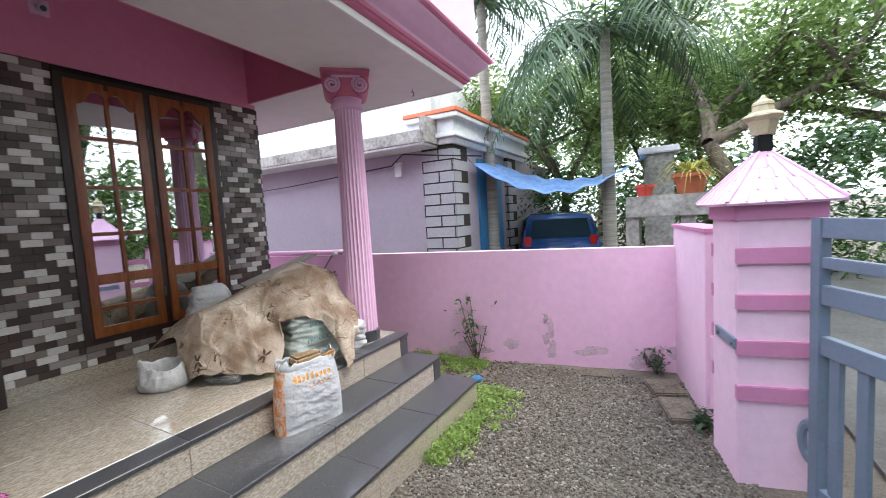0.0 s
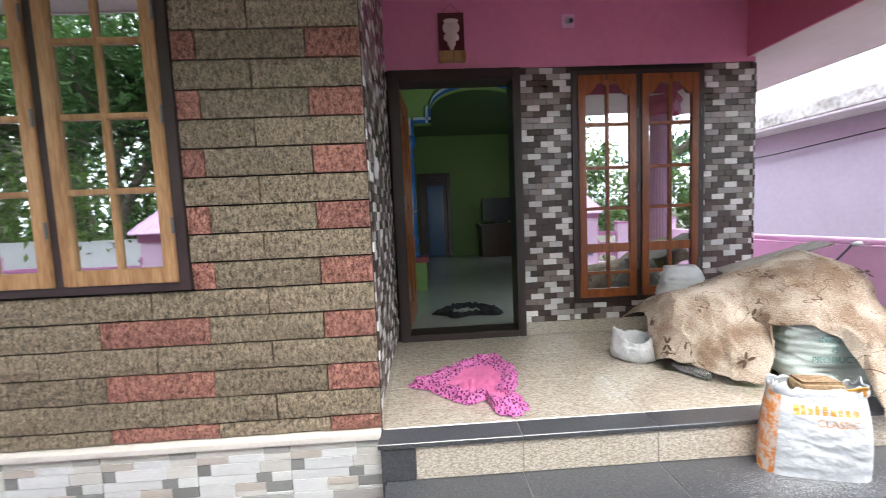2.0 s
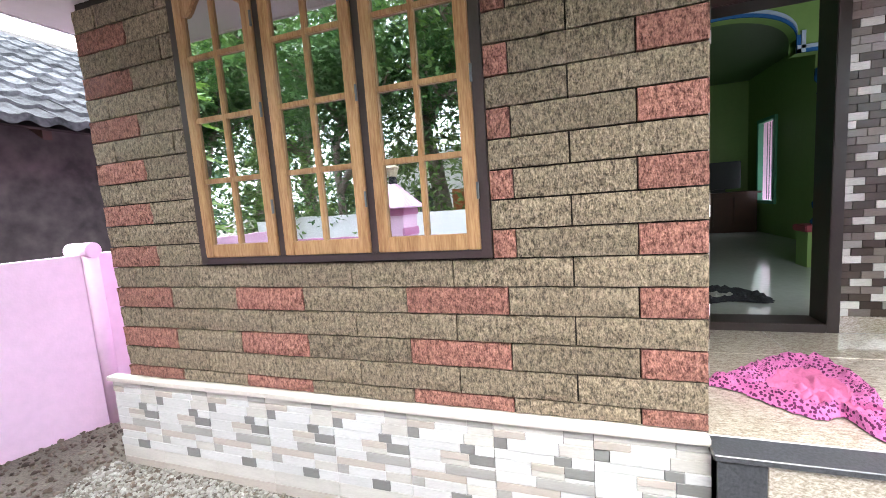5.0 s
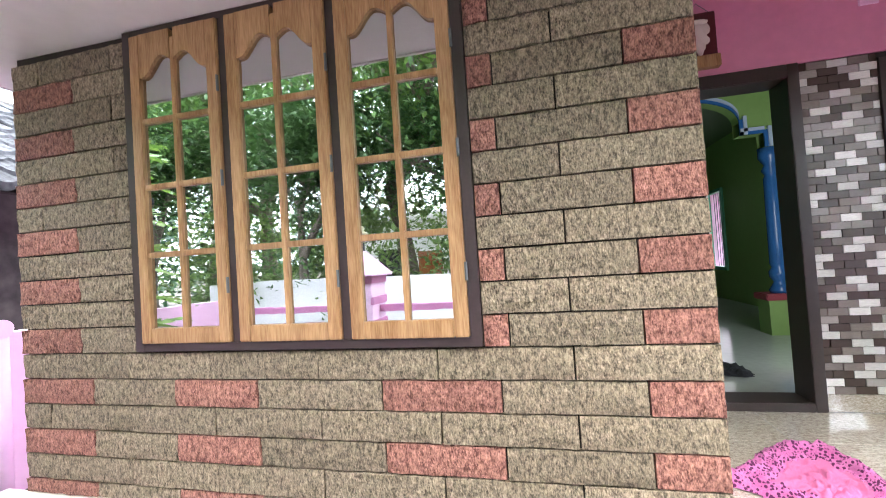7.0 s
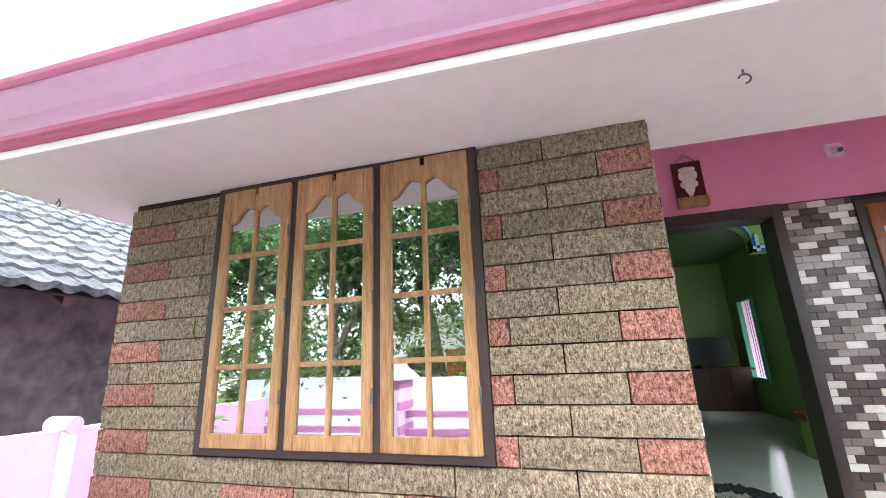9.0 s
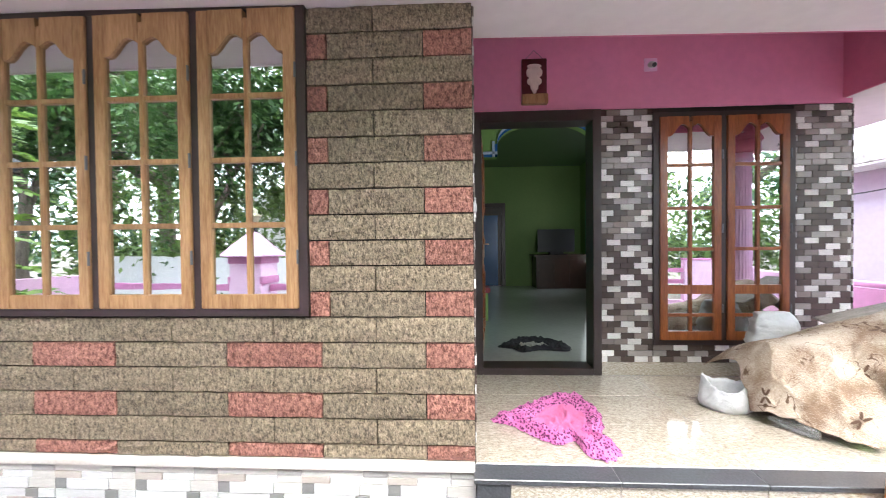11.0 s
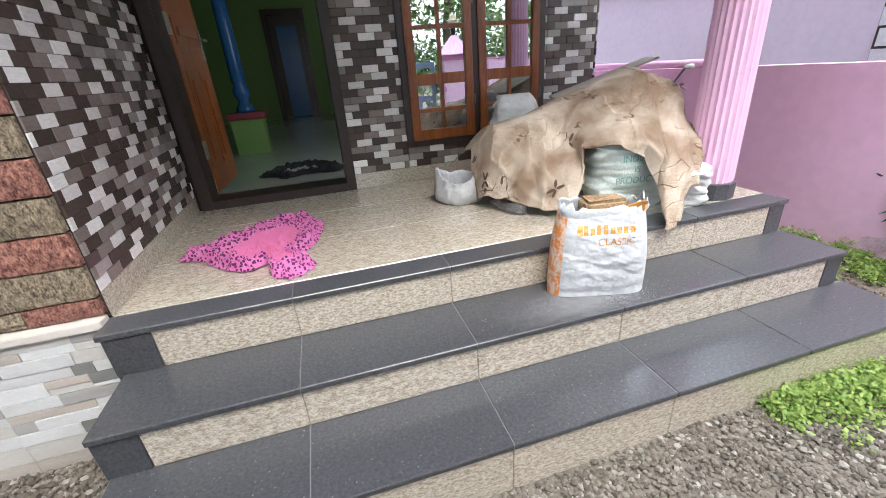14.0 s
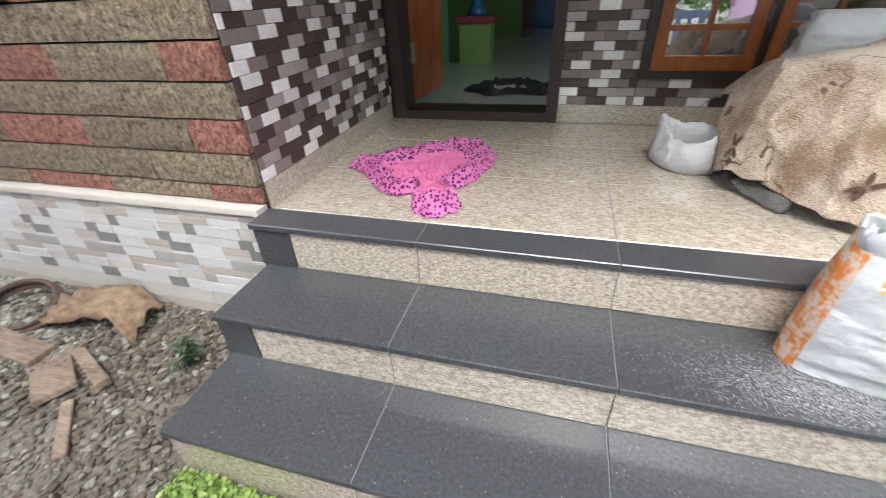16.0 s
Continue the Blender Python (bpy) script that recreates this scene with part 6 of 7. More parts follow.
def compound_leaf(bm, p, d, L, pairs, lw, droop, rng):
    """A stalk with paired leaflets."""
    sd = d.cross(Vector((0, 0, 1))).normalized()
    prev = p
    for i in range(1, pairs + 1):
        u = i / pairs
        q = p + d * L * u + Vector((0, 0, -droop * L * u * u))
        tube(bm, prev, q, 0.004 * (1.2 - u), n=4, caps=False)
        for s in (-1, 1):
            ln = lw * math.sin(math.pi * (0.18 + 0.74 * u))
            ax = (sd * s + d * 0.55 + Vector((0, 0, rng.uniform(-0.5, -0.1)))).normalized()
            wd = d * ln * 0.2
            vs = [bm.verts.new(c) for c in (q, q + ax * ln * 0.45 - wd, q + ax * ln, q + ax * ln * 0.45 + wd)]
            bm.faces.new(vs)
        prev = q


sp = thing("sapling", "leaning sapling with bright green feathery leaves", "tree", at=(-3.25, -0.97, GND))
bm = bmesh.new()
tip = None
pts = [Vector((-0.06, -0.03, 0)), Vector((-0.44, -0.10, 0.45)), Vector((-0.78, -0.2, 0.95)), Vector((-0.92, -0.16, 1.55)), Vector((-0.86, -0.06, 2.15)), Vector((-0.7, 0.02, 2.65))]
for k, (a, b) in enumerate(zip(pts, pts[1:])):
    tube(bm, a, b, 0.028 - k * 0.004, 0.028 - (k + 1) * 0.004, 10, False)
part("trunk", bm, BARK, sp, "thin grey-brown stem", True)
rg = random.Random(6)
bm = bmesh.new()
for k in range(46):
    b = pts[2 + k % 4].lerp(pts[min(5, 3 + k % 4)], rg.random())
    a = rg.uniform(-2.2, 2.2)
    d = Vector((math.cos(a) * 0.9, math.sin(a) * 0.9, rg.uniform(-0.05, 0.55))).normalized()
    compound_leaf(bm, b, d, rg.uniform(0.45, 0.8), 10, 0.19, 0.35, rg)
part("crown", bm, LEAF_BRIGHT, sp, "feathery bright green leaves")


def weed(name, x, y, h, seed, label, n=14, mt=None, size=0.09):
    rg2 = random.Random(seed)
    w = thing(name, label, "plant", "yard weeds", (x, y, GND))
    bm = bmesh.new()
    cl2 = []
    for k in range(n):
        a, e = rg2.uniform(0, 6.28), rg2.uniform(0.05, 0.45) * h
        p = Vector((e * math.cos(a), e * math.sin(a), h * rg2.uniform(0.45, 1.0)))
        tube(bm, (0, 0, 0), p, 0.006, 0.003, 5, False)
        cl2.append((p.x, p.y, p.z, size * 0.9))
        cl2.append((p.x * 0.6, p.y * 0.6, p.z * 0.65, size * 0.7))
    part("stalk", bm, TWIG, w)
    ob2 = new("foliage", leaves_mesh("foliage", cl2, 7, size, mt or LEAF, rg2, slim=0.4))
    ob2.parent = w
    return w


weed("shrub", 4.10, -0.30, 0.74, 3, "thin leafy shrub against the pink wall", 10, LEAF, 0.085)
weed("weed", 4.36, -1.98, 0.24, 5, "dry low weed at the foot of the wall", 8, LEAF_DARK, 0.06)
weed("weed", 3.40, -2.27, 0.16, 6, "small weed beside the paving stones", 7, LEAF_DARK, 0.06)
weed("weed", -4.1, -0.55, 0.22, 7, "small green weed below the broom", 12, LEAF, 0.06)
weed("weed", -3.95, -0.82, 0.2, 8, "bright weed in front of the tray", 16, LEAF_BRIGHT, 0.06)
weed("weed", -3.8, -1.2, 0.2, 12, "yellowish weed by the rubble", 12, LEAF_BRIGHT, 0.06)
weed("weed", -0.3, -0.35, 0.14, 13, "thin dry weed by the base tiles", 6, LEAF_DARK, 0.04)

# tap with a damp mark
TAPM = mat("worn_chrome", (0.4, 0.38, 0.36), 0.4, 0.1, 20, metal=0.8)
tap = thing("wall_tap", "small metal tap on the pink boundary wall", "tap", at=(4.27, -1.02, 0.42), rz=80)
bm = bmesh.new()
tube(bm, (0, 0, 0), (0, 0.09, 0), 0.012, n=10)
tube(bm, (0, 0.08, 0.005), (0, 0.10, -0.04), 0.011, n=10)
tube(bm, (0, 0.06, 0), (0, 0.06, 0.035), 0.008, n=8)
box(bm, -0.025, 0.025, 0.055, 0.065, 0.033, 0.041)
part("body", bm, TAPM, tap)

# loose paving stones and planks
SLABM = mat("mossy_brown_slab", (0.07, 0.058, 0.042), 0.95, color2=(0.20, 0.17, 0.13), scale=6, fine=40, bump=0.5)
for x, y, z, w, d, h, rz in ((4.17, -1.48, 0, 0.20, 0.28, 0.03, 8), (4.04, -2.05, 0, 0.3, 0.26, 0.04, 20), (3.62, -2.15, 0, 0.36, 0.22, 0.06, 14)):
    ps = thing("paving_stone", "loose grey concrete paving slab on the gravel", "slab", "loose slabs", (x, y, GND - 0.01), rz)
    boxpart("slab", (-w / 2, w / 2, -d / 2, d / 2, 0, h), SLABM, ps, bevel=0.01)
OLDWOOD = mat("weathered_plank", (0.13, 0.085, 0.06), 0.95, color2=(0.30, 0.23, 0.17), scale=4, fine=22, stretch=(1, 6, 1), bump=0.4)
SHEETM = mat("rust_brown_sheet", (0.12, 0.07, 0.042), 0.9, color2=(0.29, 0.20, 0.13), scale=6, fine=30, bump=0.4)
for x, y, z, L, w, h, rx, rz, lab in ((-0.96, -0.44, 0.0, 0.66, 0.14, 0.025, -6, 60, "brown plank lying on the gravel"), (-0.76, -0.43, 0.01, 0.52, 0.05, 0.03, -6, 68, "thin wooden batten leaning on the sheet"), (-1.30, -0.44, 0.0, 0.7, 0.11, 0.03, 2, 86, "pale weathered plank on the gravel"), (-0.50, -0.70, 0.0, 0.26, 0.04, 0.02, 2, 48, "grey stick on the gravel")):
    pk2 = thing("plank", lab, "plank", "scrap wood", (x, y, GND + 0.01 + z), rz)
    bm = bmesh.new()
    box(bm, -w / 2, w / 2, -L / 2, L / 2, 0, h, 0.003)
    bmesh.ops.rotate(bm, verts=bm.verts, matrix=Matrix.Rotation(radians(rx), 3, 'X'))
    for v in bm.verts:
        v.co.z += 0.5 * L * math.sin(radians(rx)) * 0.8
    part("board", bm, OLDWOOD, pk2)
cs = thing("crumpled_sheet", "torn rusty brown sheet over the scrap wood", "sheet", at=(-0.93, -0.20, GND + 0.01), rz=8)
bm = bmesh.new()
rows = []
for j in range(13):
    row = []
    for i in range(25):
        u, v = i / 24 - 0.5, j / 12 - 0.5
        row.append(bm.verts.new((u * 0.52, v * 0.22 + 0.03 * math.sin(u * 9), 0.08 + 0.05 * noise.noise(Vector((u * 7, v * 7, 1))) + 0.06 * math.cos(u * 4) - 0.08 * abs(v))))
    rows.append(row)
for a, b in zip(rows, rows[1:]):
    for i in range(24):
        bm.faces.new((a[i], a[i + 1], b[i + 1], b[i]))
o = part("sheet", bm, SHEETM, cs, smooth=True)
o.modifiers.new("thick", 'SOLIDIFY').thickness = 0.012
rw = thing("basket_rim", "old dark woven rim lying against the base", "basket", at=(-1.36, -0.26, GND + 0.02))
bm = bmesh.new()
for k in range(28):
    a0, a1 = k * 2 * math.pi / 28, (k + 1) * 2 * math.pi / 28
    for r, z in ((0.22, 0.03), (0.20, 0.05), (0.21, 0.01)):
        tube(bm, (r * math.cos(a0), 0.6 * r * math.sin(a0), z + 0.05 * math.sin(a0)), (r * math.cos(a1), 0.6 * r * math.sin(a1), z + 0.05 * math.sin(a1)), 0.012, n=6)
part("rim", bm, TWIG, rw, "dark woven rim")
bl = thing("blue_cap", "small blue plastic scrap in the grass", "scrap", at=(3.52, -0.55, GND + 0.05))
bm = bmesh.new()
lathe(bm, [(0.05, 0), (0.06, 0.02), (0.04, 0.04), (0.01, 0.045)], 14)
part("cap", bm, BLUE_SHEET, bl, smooth=True)


# ---- gravel, pebbles and grass ----
def island_mat(name, cols, rough=0.85):
    m = bpy.data.materials.new(name)
    m.use_nodes = True
    n, l = m.node_tree.nodes, m.node_tree.links
    geo, rp, nz, mx = n.new("ShaderNodeNewGeometry"), n.new("ShaderNodeValToRGB"), n.new("ShaderNodeTexNoise"), n.new("ShaderNodeMixRGB")
    nz.inputs["Scale"].default_value = 60
    e = rp.color_ramp.elements
    e[0].color, e[1].color = (*cols[0], 1), (*cols[-1], 1)
    for i, c in enumerate(cols[1:-1]):
        k = e.new((i + 1) / (len(cols) - 1))
        k.color = (*c, 1)
    l.new(geo.outputs["Random Per Island"], rp.inputs["Fac"])
    l.new(geo.outputs["Position"], nz.inputs["Vector"])
    mx.blend_type = 'MULTIPLY'
    mx.inputs["Fac"].default_value = 0.5
    l.new(rp.outputs["Color"], mx.inputs["Color1"])
    l.new(nz.outputs["Fac"], mx.inputs["Color2"])
    l.new(mx.outputs["Color"], bsdf(m).inputs["Base Color"])
    bsdf(m).inputs["Roughness"].default_value = rough
    return m


ICO = bmesh.new()
bmesh.ops.create_icosphere(ICO, subdivisions=1, radius=1.0)
ICO_V = np.array([v.co[:] for v in ICO.verts])
ICO_F = np.array([[v.index for v in f.verts] for f in ICO.faces])
ICO.free()


def pebbles(name, spots, material, label, seed):
    """spots: (x, y, size) of each stone."""
    rg2 = np.random.RandomState(seed)
    V, F = [], []
    for k, (x, y, s) in enumerate(spots):
        sc = s * rg2.uniform(0.6, 1.25, 3) * (1, 1, 0.85)
        a = rg2.uniform(0, 6.28)
        v = ICO_V * (1 + rg2.uniform(-0.32, 0.32, (len(ICO_V), 1))) * sc
        c, sn = math.cos(a), math.sin(a)
        v = np.stack((v[:, 0] * c - v[:, 1] * sn + x, v[:, 0] * sn + v[:, 1] * c + y, v[:, 2] + ground_z(x, y) + s * rg2.uniform(0.1, 0.75)), 1)
        F.append(ICO_F + len(V) * len(ICO_V))
        V.append(v)
    V, F = np.concatenate(V), np.concatenate(F)
    me = bpy.data.meshes.new(name)
    me.from_pydata(V.tolist(), [], F.tolist())
    me.materials.append(material)
    return tagged(new(name, me), label, "gravel", kind="stuff")


GRAV = island_mat("brown_grey_gravel", ((0.070, 0.056, 0.044), (0.17, 0.145, 0.115), (0.25, 0.222, 0.182), (0.125, 0.097, 0.072), (0.42, 0.395, 0.35)))
GRAVW = island_mat("pale_gravel", ((0.16, 0.135, 0.11), (0.34, 0.32, 0.285), (0.44, 0.42, 0.38), (0.25, 0.225, 0.19), (0.52, 0.50, 0.46)))
SOILB = island_mat("soil_crumbs", ((0.06, 0.042, 0.03), (0.14, 0.10, 0.075), (0.24, 0.19, 0.15), (0.10, 0.07, 0.05)))
rg3 = random.Random(31)
sp1 = [(rg3.uniform(-1.6, 0.02), -0.04 - 1.5 * rg3.random() ** 1.5, rg3.choice((0.006, 0.008, 0.01, 0.012, 0.016))) for _ in range(6000)]
while len(sp1) < 62000:
    x, y = rg3.uniform(0.0, 4.2), rg3.uniform(-2.5, -0.62)
    if (x < 3.22 and y > -0.71):
        continue
    dens = 1.0 if x < 3.6 else 0.45
    if rg3.random() < dens:
        sp1.append((x, y, rg3.choice((0.005, 0.006, 0.007, 0.008, 0.009, 0.012))))
pebbles("gravel", sp1, GRAV, "brown and grey driveway gravel", 1)
sp2 = []
while len(sp2) < 9000:
    x = rg3.uniform(-3.4, -0.9)
    y = -0.04 - abs(rg3.gauss(0, 0.26 + 0.03 * (x + 3.4)))
    if y < -2.4:
        continue
    sp2.append((x, y, rg3.choice((0.004, 0.005, 0.006, 0.008, 0.010, 0.014))))
pebbles("pale_gravel", sp2, GRAVW, "pale crushed stone along the house base", 2)
sp3 = [(rg3.uniform(-4.3, 0.2), rg3.uniform(-2.4, 0.5), rg3.choice((0.006, 0.008, 0.012, 0.018))) for _ in range(7000)]
sp3 = [q for q in sp3 if not (q[0] > -3.35 and q[1] > -0.05)]
sp3 += [(rg3.uniform(3.2, 4.2), rg3.uniform(-0.7, 0.6), rg3.choice((0.006, 0.01, 0.014))) for _ in range(1500)]
pebbles("soil_crumbs", sp3, SOILB, "brown soil crumbs and small stones", 3)


def grass(name, spots, label, seed):
    rg2 = random.Random(seed)
    cl2 = [(x, y, ground_z(x, y) + r * 0.7, r) for x, y, r in spots]
    ob2 = new(name, leaves_mesh(name, cl2, 46, 0.02, GRASS, rg2, slim=0.7))
    return tagged(ob2, label, "grass", kind="stuff")


gs = []
for _ in range(420):
    q = rg3.random()
    if q < 0.45:
        x = rg3.uniform(2.35, 3.5)
        gs.append((x, -0.72 - abs(rg3.gauss(0, 0.07 + 0.05 * (x - 2.3))), rg3.uniform(0.025, 0.06)))
    elif q < 0.7:
        gs.append((3.24 + abs(rg3.gauss(0, 0.12)), rg3.uniform(-0.8, -0.3), rg3.uniform(0.025, 0.06)))
    else:
        gs.append((4.05 - abs(rg3.gauss(0, 0.16)), rg3.uniform(-0.45, 0.4), rg3.uniform(0.03, 0.07)))
for _ in range(50):
    gs.append((rg3.uniform(0.05, 0.4), -0.73 - abs(rg3.gauss(0, 0.06)), rg3.uniform(0.02, 0.045)))
grass("grass", gs, "fresh green weeds along the steps", 5)


def crumbs(name, spots, z, material, label, seed):
    """Fine crumbs lying on a flat step."""
    rg2 = np.random.RandomState(seed)
    V, F = [], []
    for x, y, s in spots:
        v = ICO_V * (1 + rg2.uniform(-0.25, 0.25, (len(ICO_V), 1))) * s * (1, 1, 0.5) + (x, y, z + 0.3 * s)
        F.append(ICO_F + len(V) * len(ICO_V))
        V.append(v)
    me = bpy.data.meshes.new(name)
    me.from_pydata(np.concatenate(V).tolist(), [], np.concatenate(F).tolist())
    me.materials.append(material)
    return tagged(new(name, me), label, "dust", kind="stuff")


CEMENT = mat("cement_powder", (0.42, 0.42, 0.42), 0.95, 0.1, 30)
dust = []
while len(dust) < 7000:
    x, y = 1.80 + rg3.gauss(0, 0.17), -0.30 + rg3.gauss(0, 0.06)
    if -0.40 < y < -0.10:
        dust.append((x, y, rg3.uniform(0.0006, 0.0016)))
crumbs("cement_dust", dust, TREAD2, CEMENT, "spilt grey-white cement dust round the sack", 4)
crumbs("step_grit", [(rg3.uniform(0.1, 3.1), rg3.uniform(-0.70, -0.40), rg3.choice((0.0008, 0.001, 0.0015, 0.002))) for _ in range(700)], TREAD1, GRAVW, "scattered grit on the lower tread", 6)
crumbs("step_grit", [(rg3.uniform(0.1, 3.1), rg3.uniform(-0.40, -0.11), rg3.choice((0.0008, 0.001, 0.0015))) for _ in range(420)], TREAD2, GRAVW, "scattered grit on the upper tread", 7)


# peeling damp patches on the pink boundary wall
DAMP = mat("damp_peeled_paint", (0.48, 0.31, 0.39), 0.95, color2=(0.72, 0.52, 0.62), scale=9, fine=60)
ew = bpy.data.objects["wall_boundary_east"]
for k in range(16):
    f = rg3.random() if k > 4 else 0.47 + rg3.uniform(-0.02, 0.02)
    wx, wy = 4.15 + 0.37 * f, -2.2 * f
    zc = rg3.uniform(-0.02, 0.14) if k > 4 else 0.34 - 0.07 * k
    rw2, rh2 = (rg3.uniform(0.05, 0.16), rg3.uniform(0.02, 0.07)) if k > 4 else (rg3.uniform(0.03, 0.05), 0.06)
    ux, uy = 0.166, -0.986
    nx, ny = -0.986, -0.166
    bm = bmesh.new()
    vs = []
    for i in range(22):
        a = 2 * math.pi * i / 22
        r = 1 + 0.45 * noise.noise(Vector((math.cos(a) * 1.7 + k * 3, math.sin(a) * 1.7, k)))
        du, dz = rw2 * r * math.cos(a), rh2 * r * math.sin(a)
        vs.append(bm.verts.new((wx + ux * du + nx * 0.0625, wy + uy * du + ny * 0.0625, zc + dz)))
    fc = bm.faces.new(vs)
    r = bmesh.ops.extrude_face_region(bm, geom=[fc])
    for v in r["geom"]:
        if isinstance(v, bmesh.types.BMVert):
            v.co += Vector((-nx, -ny, 0)) * 0.01
    part("damp_patch", bm, DAMP, ew, "peeled damp patch")


# ---- pieces of walls, floors and steps ----
def piece(name, key, dims, material, parent, at, cache={}, lump=0.0, bevel=0.002, axis='y'):
    """A small slab that shares its mesh with others of its size and material."""
    k = (key, tuple(round(d, 3) for d in dims), material.name, lump)
    if k not in cache:
        w, d, h = dims
        bm = bmesh.new()
        if lump:
            nx, nz = max(3, int(w / 0.055)), 3
            front = [[bm.verts.new((w * i / nx, (0.004 if i in (0, nx) or j in (0, nz) else 0) + lump * noise.noise(Vector((i * 1.7 + w * 31, j * 2.3, w * 17))), h * j / nz)) for i in range(nx + 1)] for j in range(nz + 1)]
            for j in range(nz):
                for i in range(nx):
                    bm.faces.new((front[j][i], front[j][i + 1], front[j + 1][i + 1], front[j + 1][i]))
            edge = [front[0][i] for i in range(nx + 1)] + [front[j][nx] for j in range(1, nz + 1)] + [front[nz][i] for i in range(nx - 1, -1, -1)] + [front[j][0] for j in range(nz - 1, 0, -1)]
            back = [bm.verts.new((v.co.x, d, v.co.z)) for v in edge]
            for i in range(len(edge)):
                j = (i + 1) % len(edge)
                bm.faces.new((edge[j], edge[i], back[i], back[j]))
        else:
            box(bm, 0, w, 0, d, 0, h)
            if bevel:
                bmesh.ops.bevel(bm, geom=[e for e in bm.edges], offset=bevel, segments=1, affect='EDGES')
        me = bpy.data.meshes.new(name)
        bmesh.ops.recalc_face_normals(bm, faces=bm.faces)
        bm.to_mesh(me)
        bm.free()
        me.materials.append(material)
        cache[k] = me
    ob = new(name, cache[k])
    ob.parent = parent
    ob.matrix_basis = at
    return ob


OBJ = bpy.data.objects
# split stone courses on the front wall
front = OBJ["wall_front"]
CH, Z0 = 0.1242, 1.093
rs = random.Random(5)
for n in range(-5, 14):
    zt = Z0 + n * CH
    zb = zt - CH
    even = n % 2 == 0
    lo, hi = max(zb, 0.525), min(zt, 2.742)
    beside = hi > WZ0 + 0.02
    if even:
        cuts = [(-3.18, -2.78, 1), (-2.78, WX0, 0), (WX1, -0.70, 1), (-0.70, -0.235, 0), (-0.235, 0.0, 1)] if beside else [(-3.18, -2.72, 1), (-2.72, -2.238, 0), (-2.238, -1.80, 1), (-1.80, -1.224, 0), (-1.224, -0.743, 1), (-0.743, -0.235, 0), (-0.235, 0.0, 1)]
    else:
        cuts = [(-3.18, -3.0, 0), (-3.0, -2.53, 0), (-2.53, WX0, 0), (WX1, -0.475, 0), (-0.475, 0.0, 0)] if beside else [(-3.18, -3.0, 0), (-3.0, -2.5, 0), (-2.5, -2.02, 0), (-2.02, -1.50, 0), (-1.50, -0.985, 0), (-0.985, -0.475, 0), (-0.475, 0.0, 0)]
    for xa, xb, red in cuts:
        if hi - lo < 0.03:
            continue
        g = 0.0035
        piece("stone", "s%d" % rs.randint(0, 2), (xb - xa - 2 * g, 0.03, hi - lo - 2 * g), STONE_RED if red else STONE, front, pose(xa + g, 0.0 + rs.uniform(-0.003, 0.003), lo + g), lump=0.009)

# ledge and slim slabs along the base
LEDGE = mat("cream_ledge_tile", (0.62, 0.58, 0.52), 0.35, 0.06, 5)
structure("trim_ledge", [(-3.34, -0.005, -0.045, 0.02, 0.492, 0.522)], LEDGE, "cream ledge over the base tiles", "ledge", 0.003)
base = structure("wall_base", [(-3.31, 0.0, -0.018, 0.03, -0.3, 0.49), (-3.31, -3.27, 0.03, 0.3, -0.3, 0.49)], GROUT, "low base course clad in pale and grey strip tiles", "wall")
BT = [mat("strip_tile_" + nm, c, 0.45, 0.08, 5, stretch=(1, 1, 6), rnd=0.07, bump=0.1) for nm, c in (("white", (0.60, 0.60, 0.59)), ("ivory", (0.56, 0.54, 0.50)), ("grey", (0.36, 0.35, 0.33)), ("slate", (0.21, 0.21, 0.20)), ("warm", (0.47, 0.42, 0.37)))]
# one printed block, repeated along the wall: (x, z, width, height, tone)
BLOCK = [(0.0, 0.455, 0.30, 0.035, 1), (0.30, 0.455, 0.12, 0.035, 2), (0.0, 0.42, 0.14, 0.035, 4), (0.14, 0.42, 0.16, 0.035, 0), (0.30, 0.42, 0.12, 0.035, 1),
         (0.0, 0.365, 0.06, 0.055, 3), (0.06, 0.365, 0.22, 0.055, 0), (0.28, 0.365, 0.14, 0.055, 1), (0.0, 0.32, 0.26, 0.045, 0), (0.26, 0.32, 0.07, 0.045, 3), (0.33, 0.32, 0.09, 0.045, 0),
         (0.0, 0.255, 0.16, 0.065, 0), (0.16, 0.255, 0.14, 0.03, 1), (0.16, 0.285, 0.14, 0.035, 4), (0.30, 0.27, 0.12, 0.05, 3), (0.30, 0.255, 0.12, 0.015, 0), (0.0, 0.205, 0.18, 0.05, 0), (0.18, 0.205, 0.24, 0.05, 2),
         (0.0, 0.165, 0.28, 0.04, 4), (0.28, 0.165, 0.14, 0.04, 0), (0.0, 0.115, 0.07, 0.05, 2), (0.07, 0.115, 0.21, 0.05, 0), (0.28, 0.115, 0.14, 0.05, 1), (0.0, 0.06, 0.20, 0.055, 0), (0.20, 0.06, 0.10, 0.055, 3), (0.30, 0.06, 0.12, 0.055, 0),
         (0.0, -0.02, 0.42, 0.08, 1), (0.0, -0.10, 0.42, 0.08, 4)]
for b in range(8):
    for x, z, w, h, tone in BLOCK:
        xa = -0.42 * (b + 1) + x
        w2 = w
        if xa < -3.31:
            w2, xa = w - (-3.31 - xa), -3.31
        if w2 > 0.03:
            piece("strip_tile", "b", (w2 - 0.002, 0.012, h - 0.002), BT[tone], base, pose(xa + 0.001, -0.030 - 0.003 * ((x * 50 + z * 90) % 2 > 1), z + 0.001), bevel=0.0015)

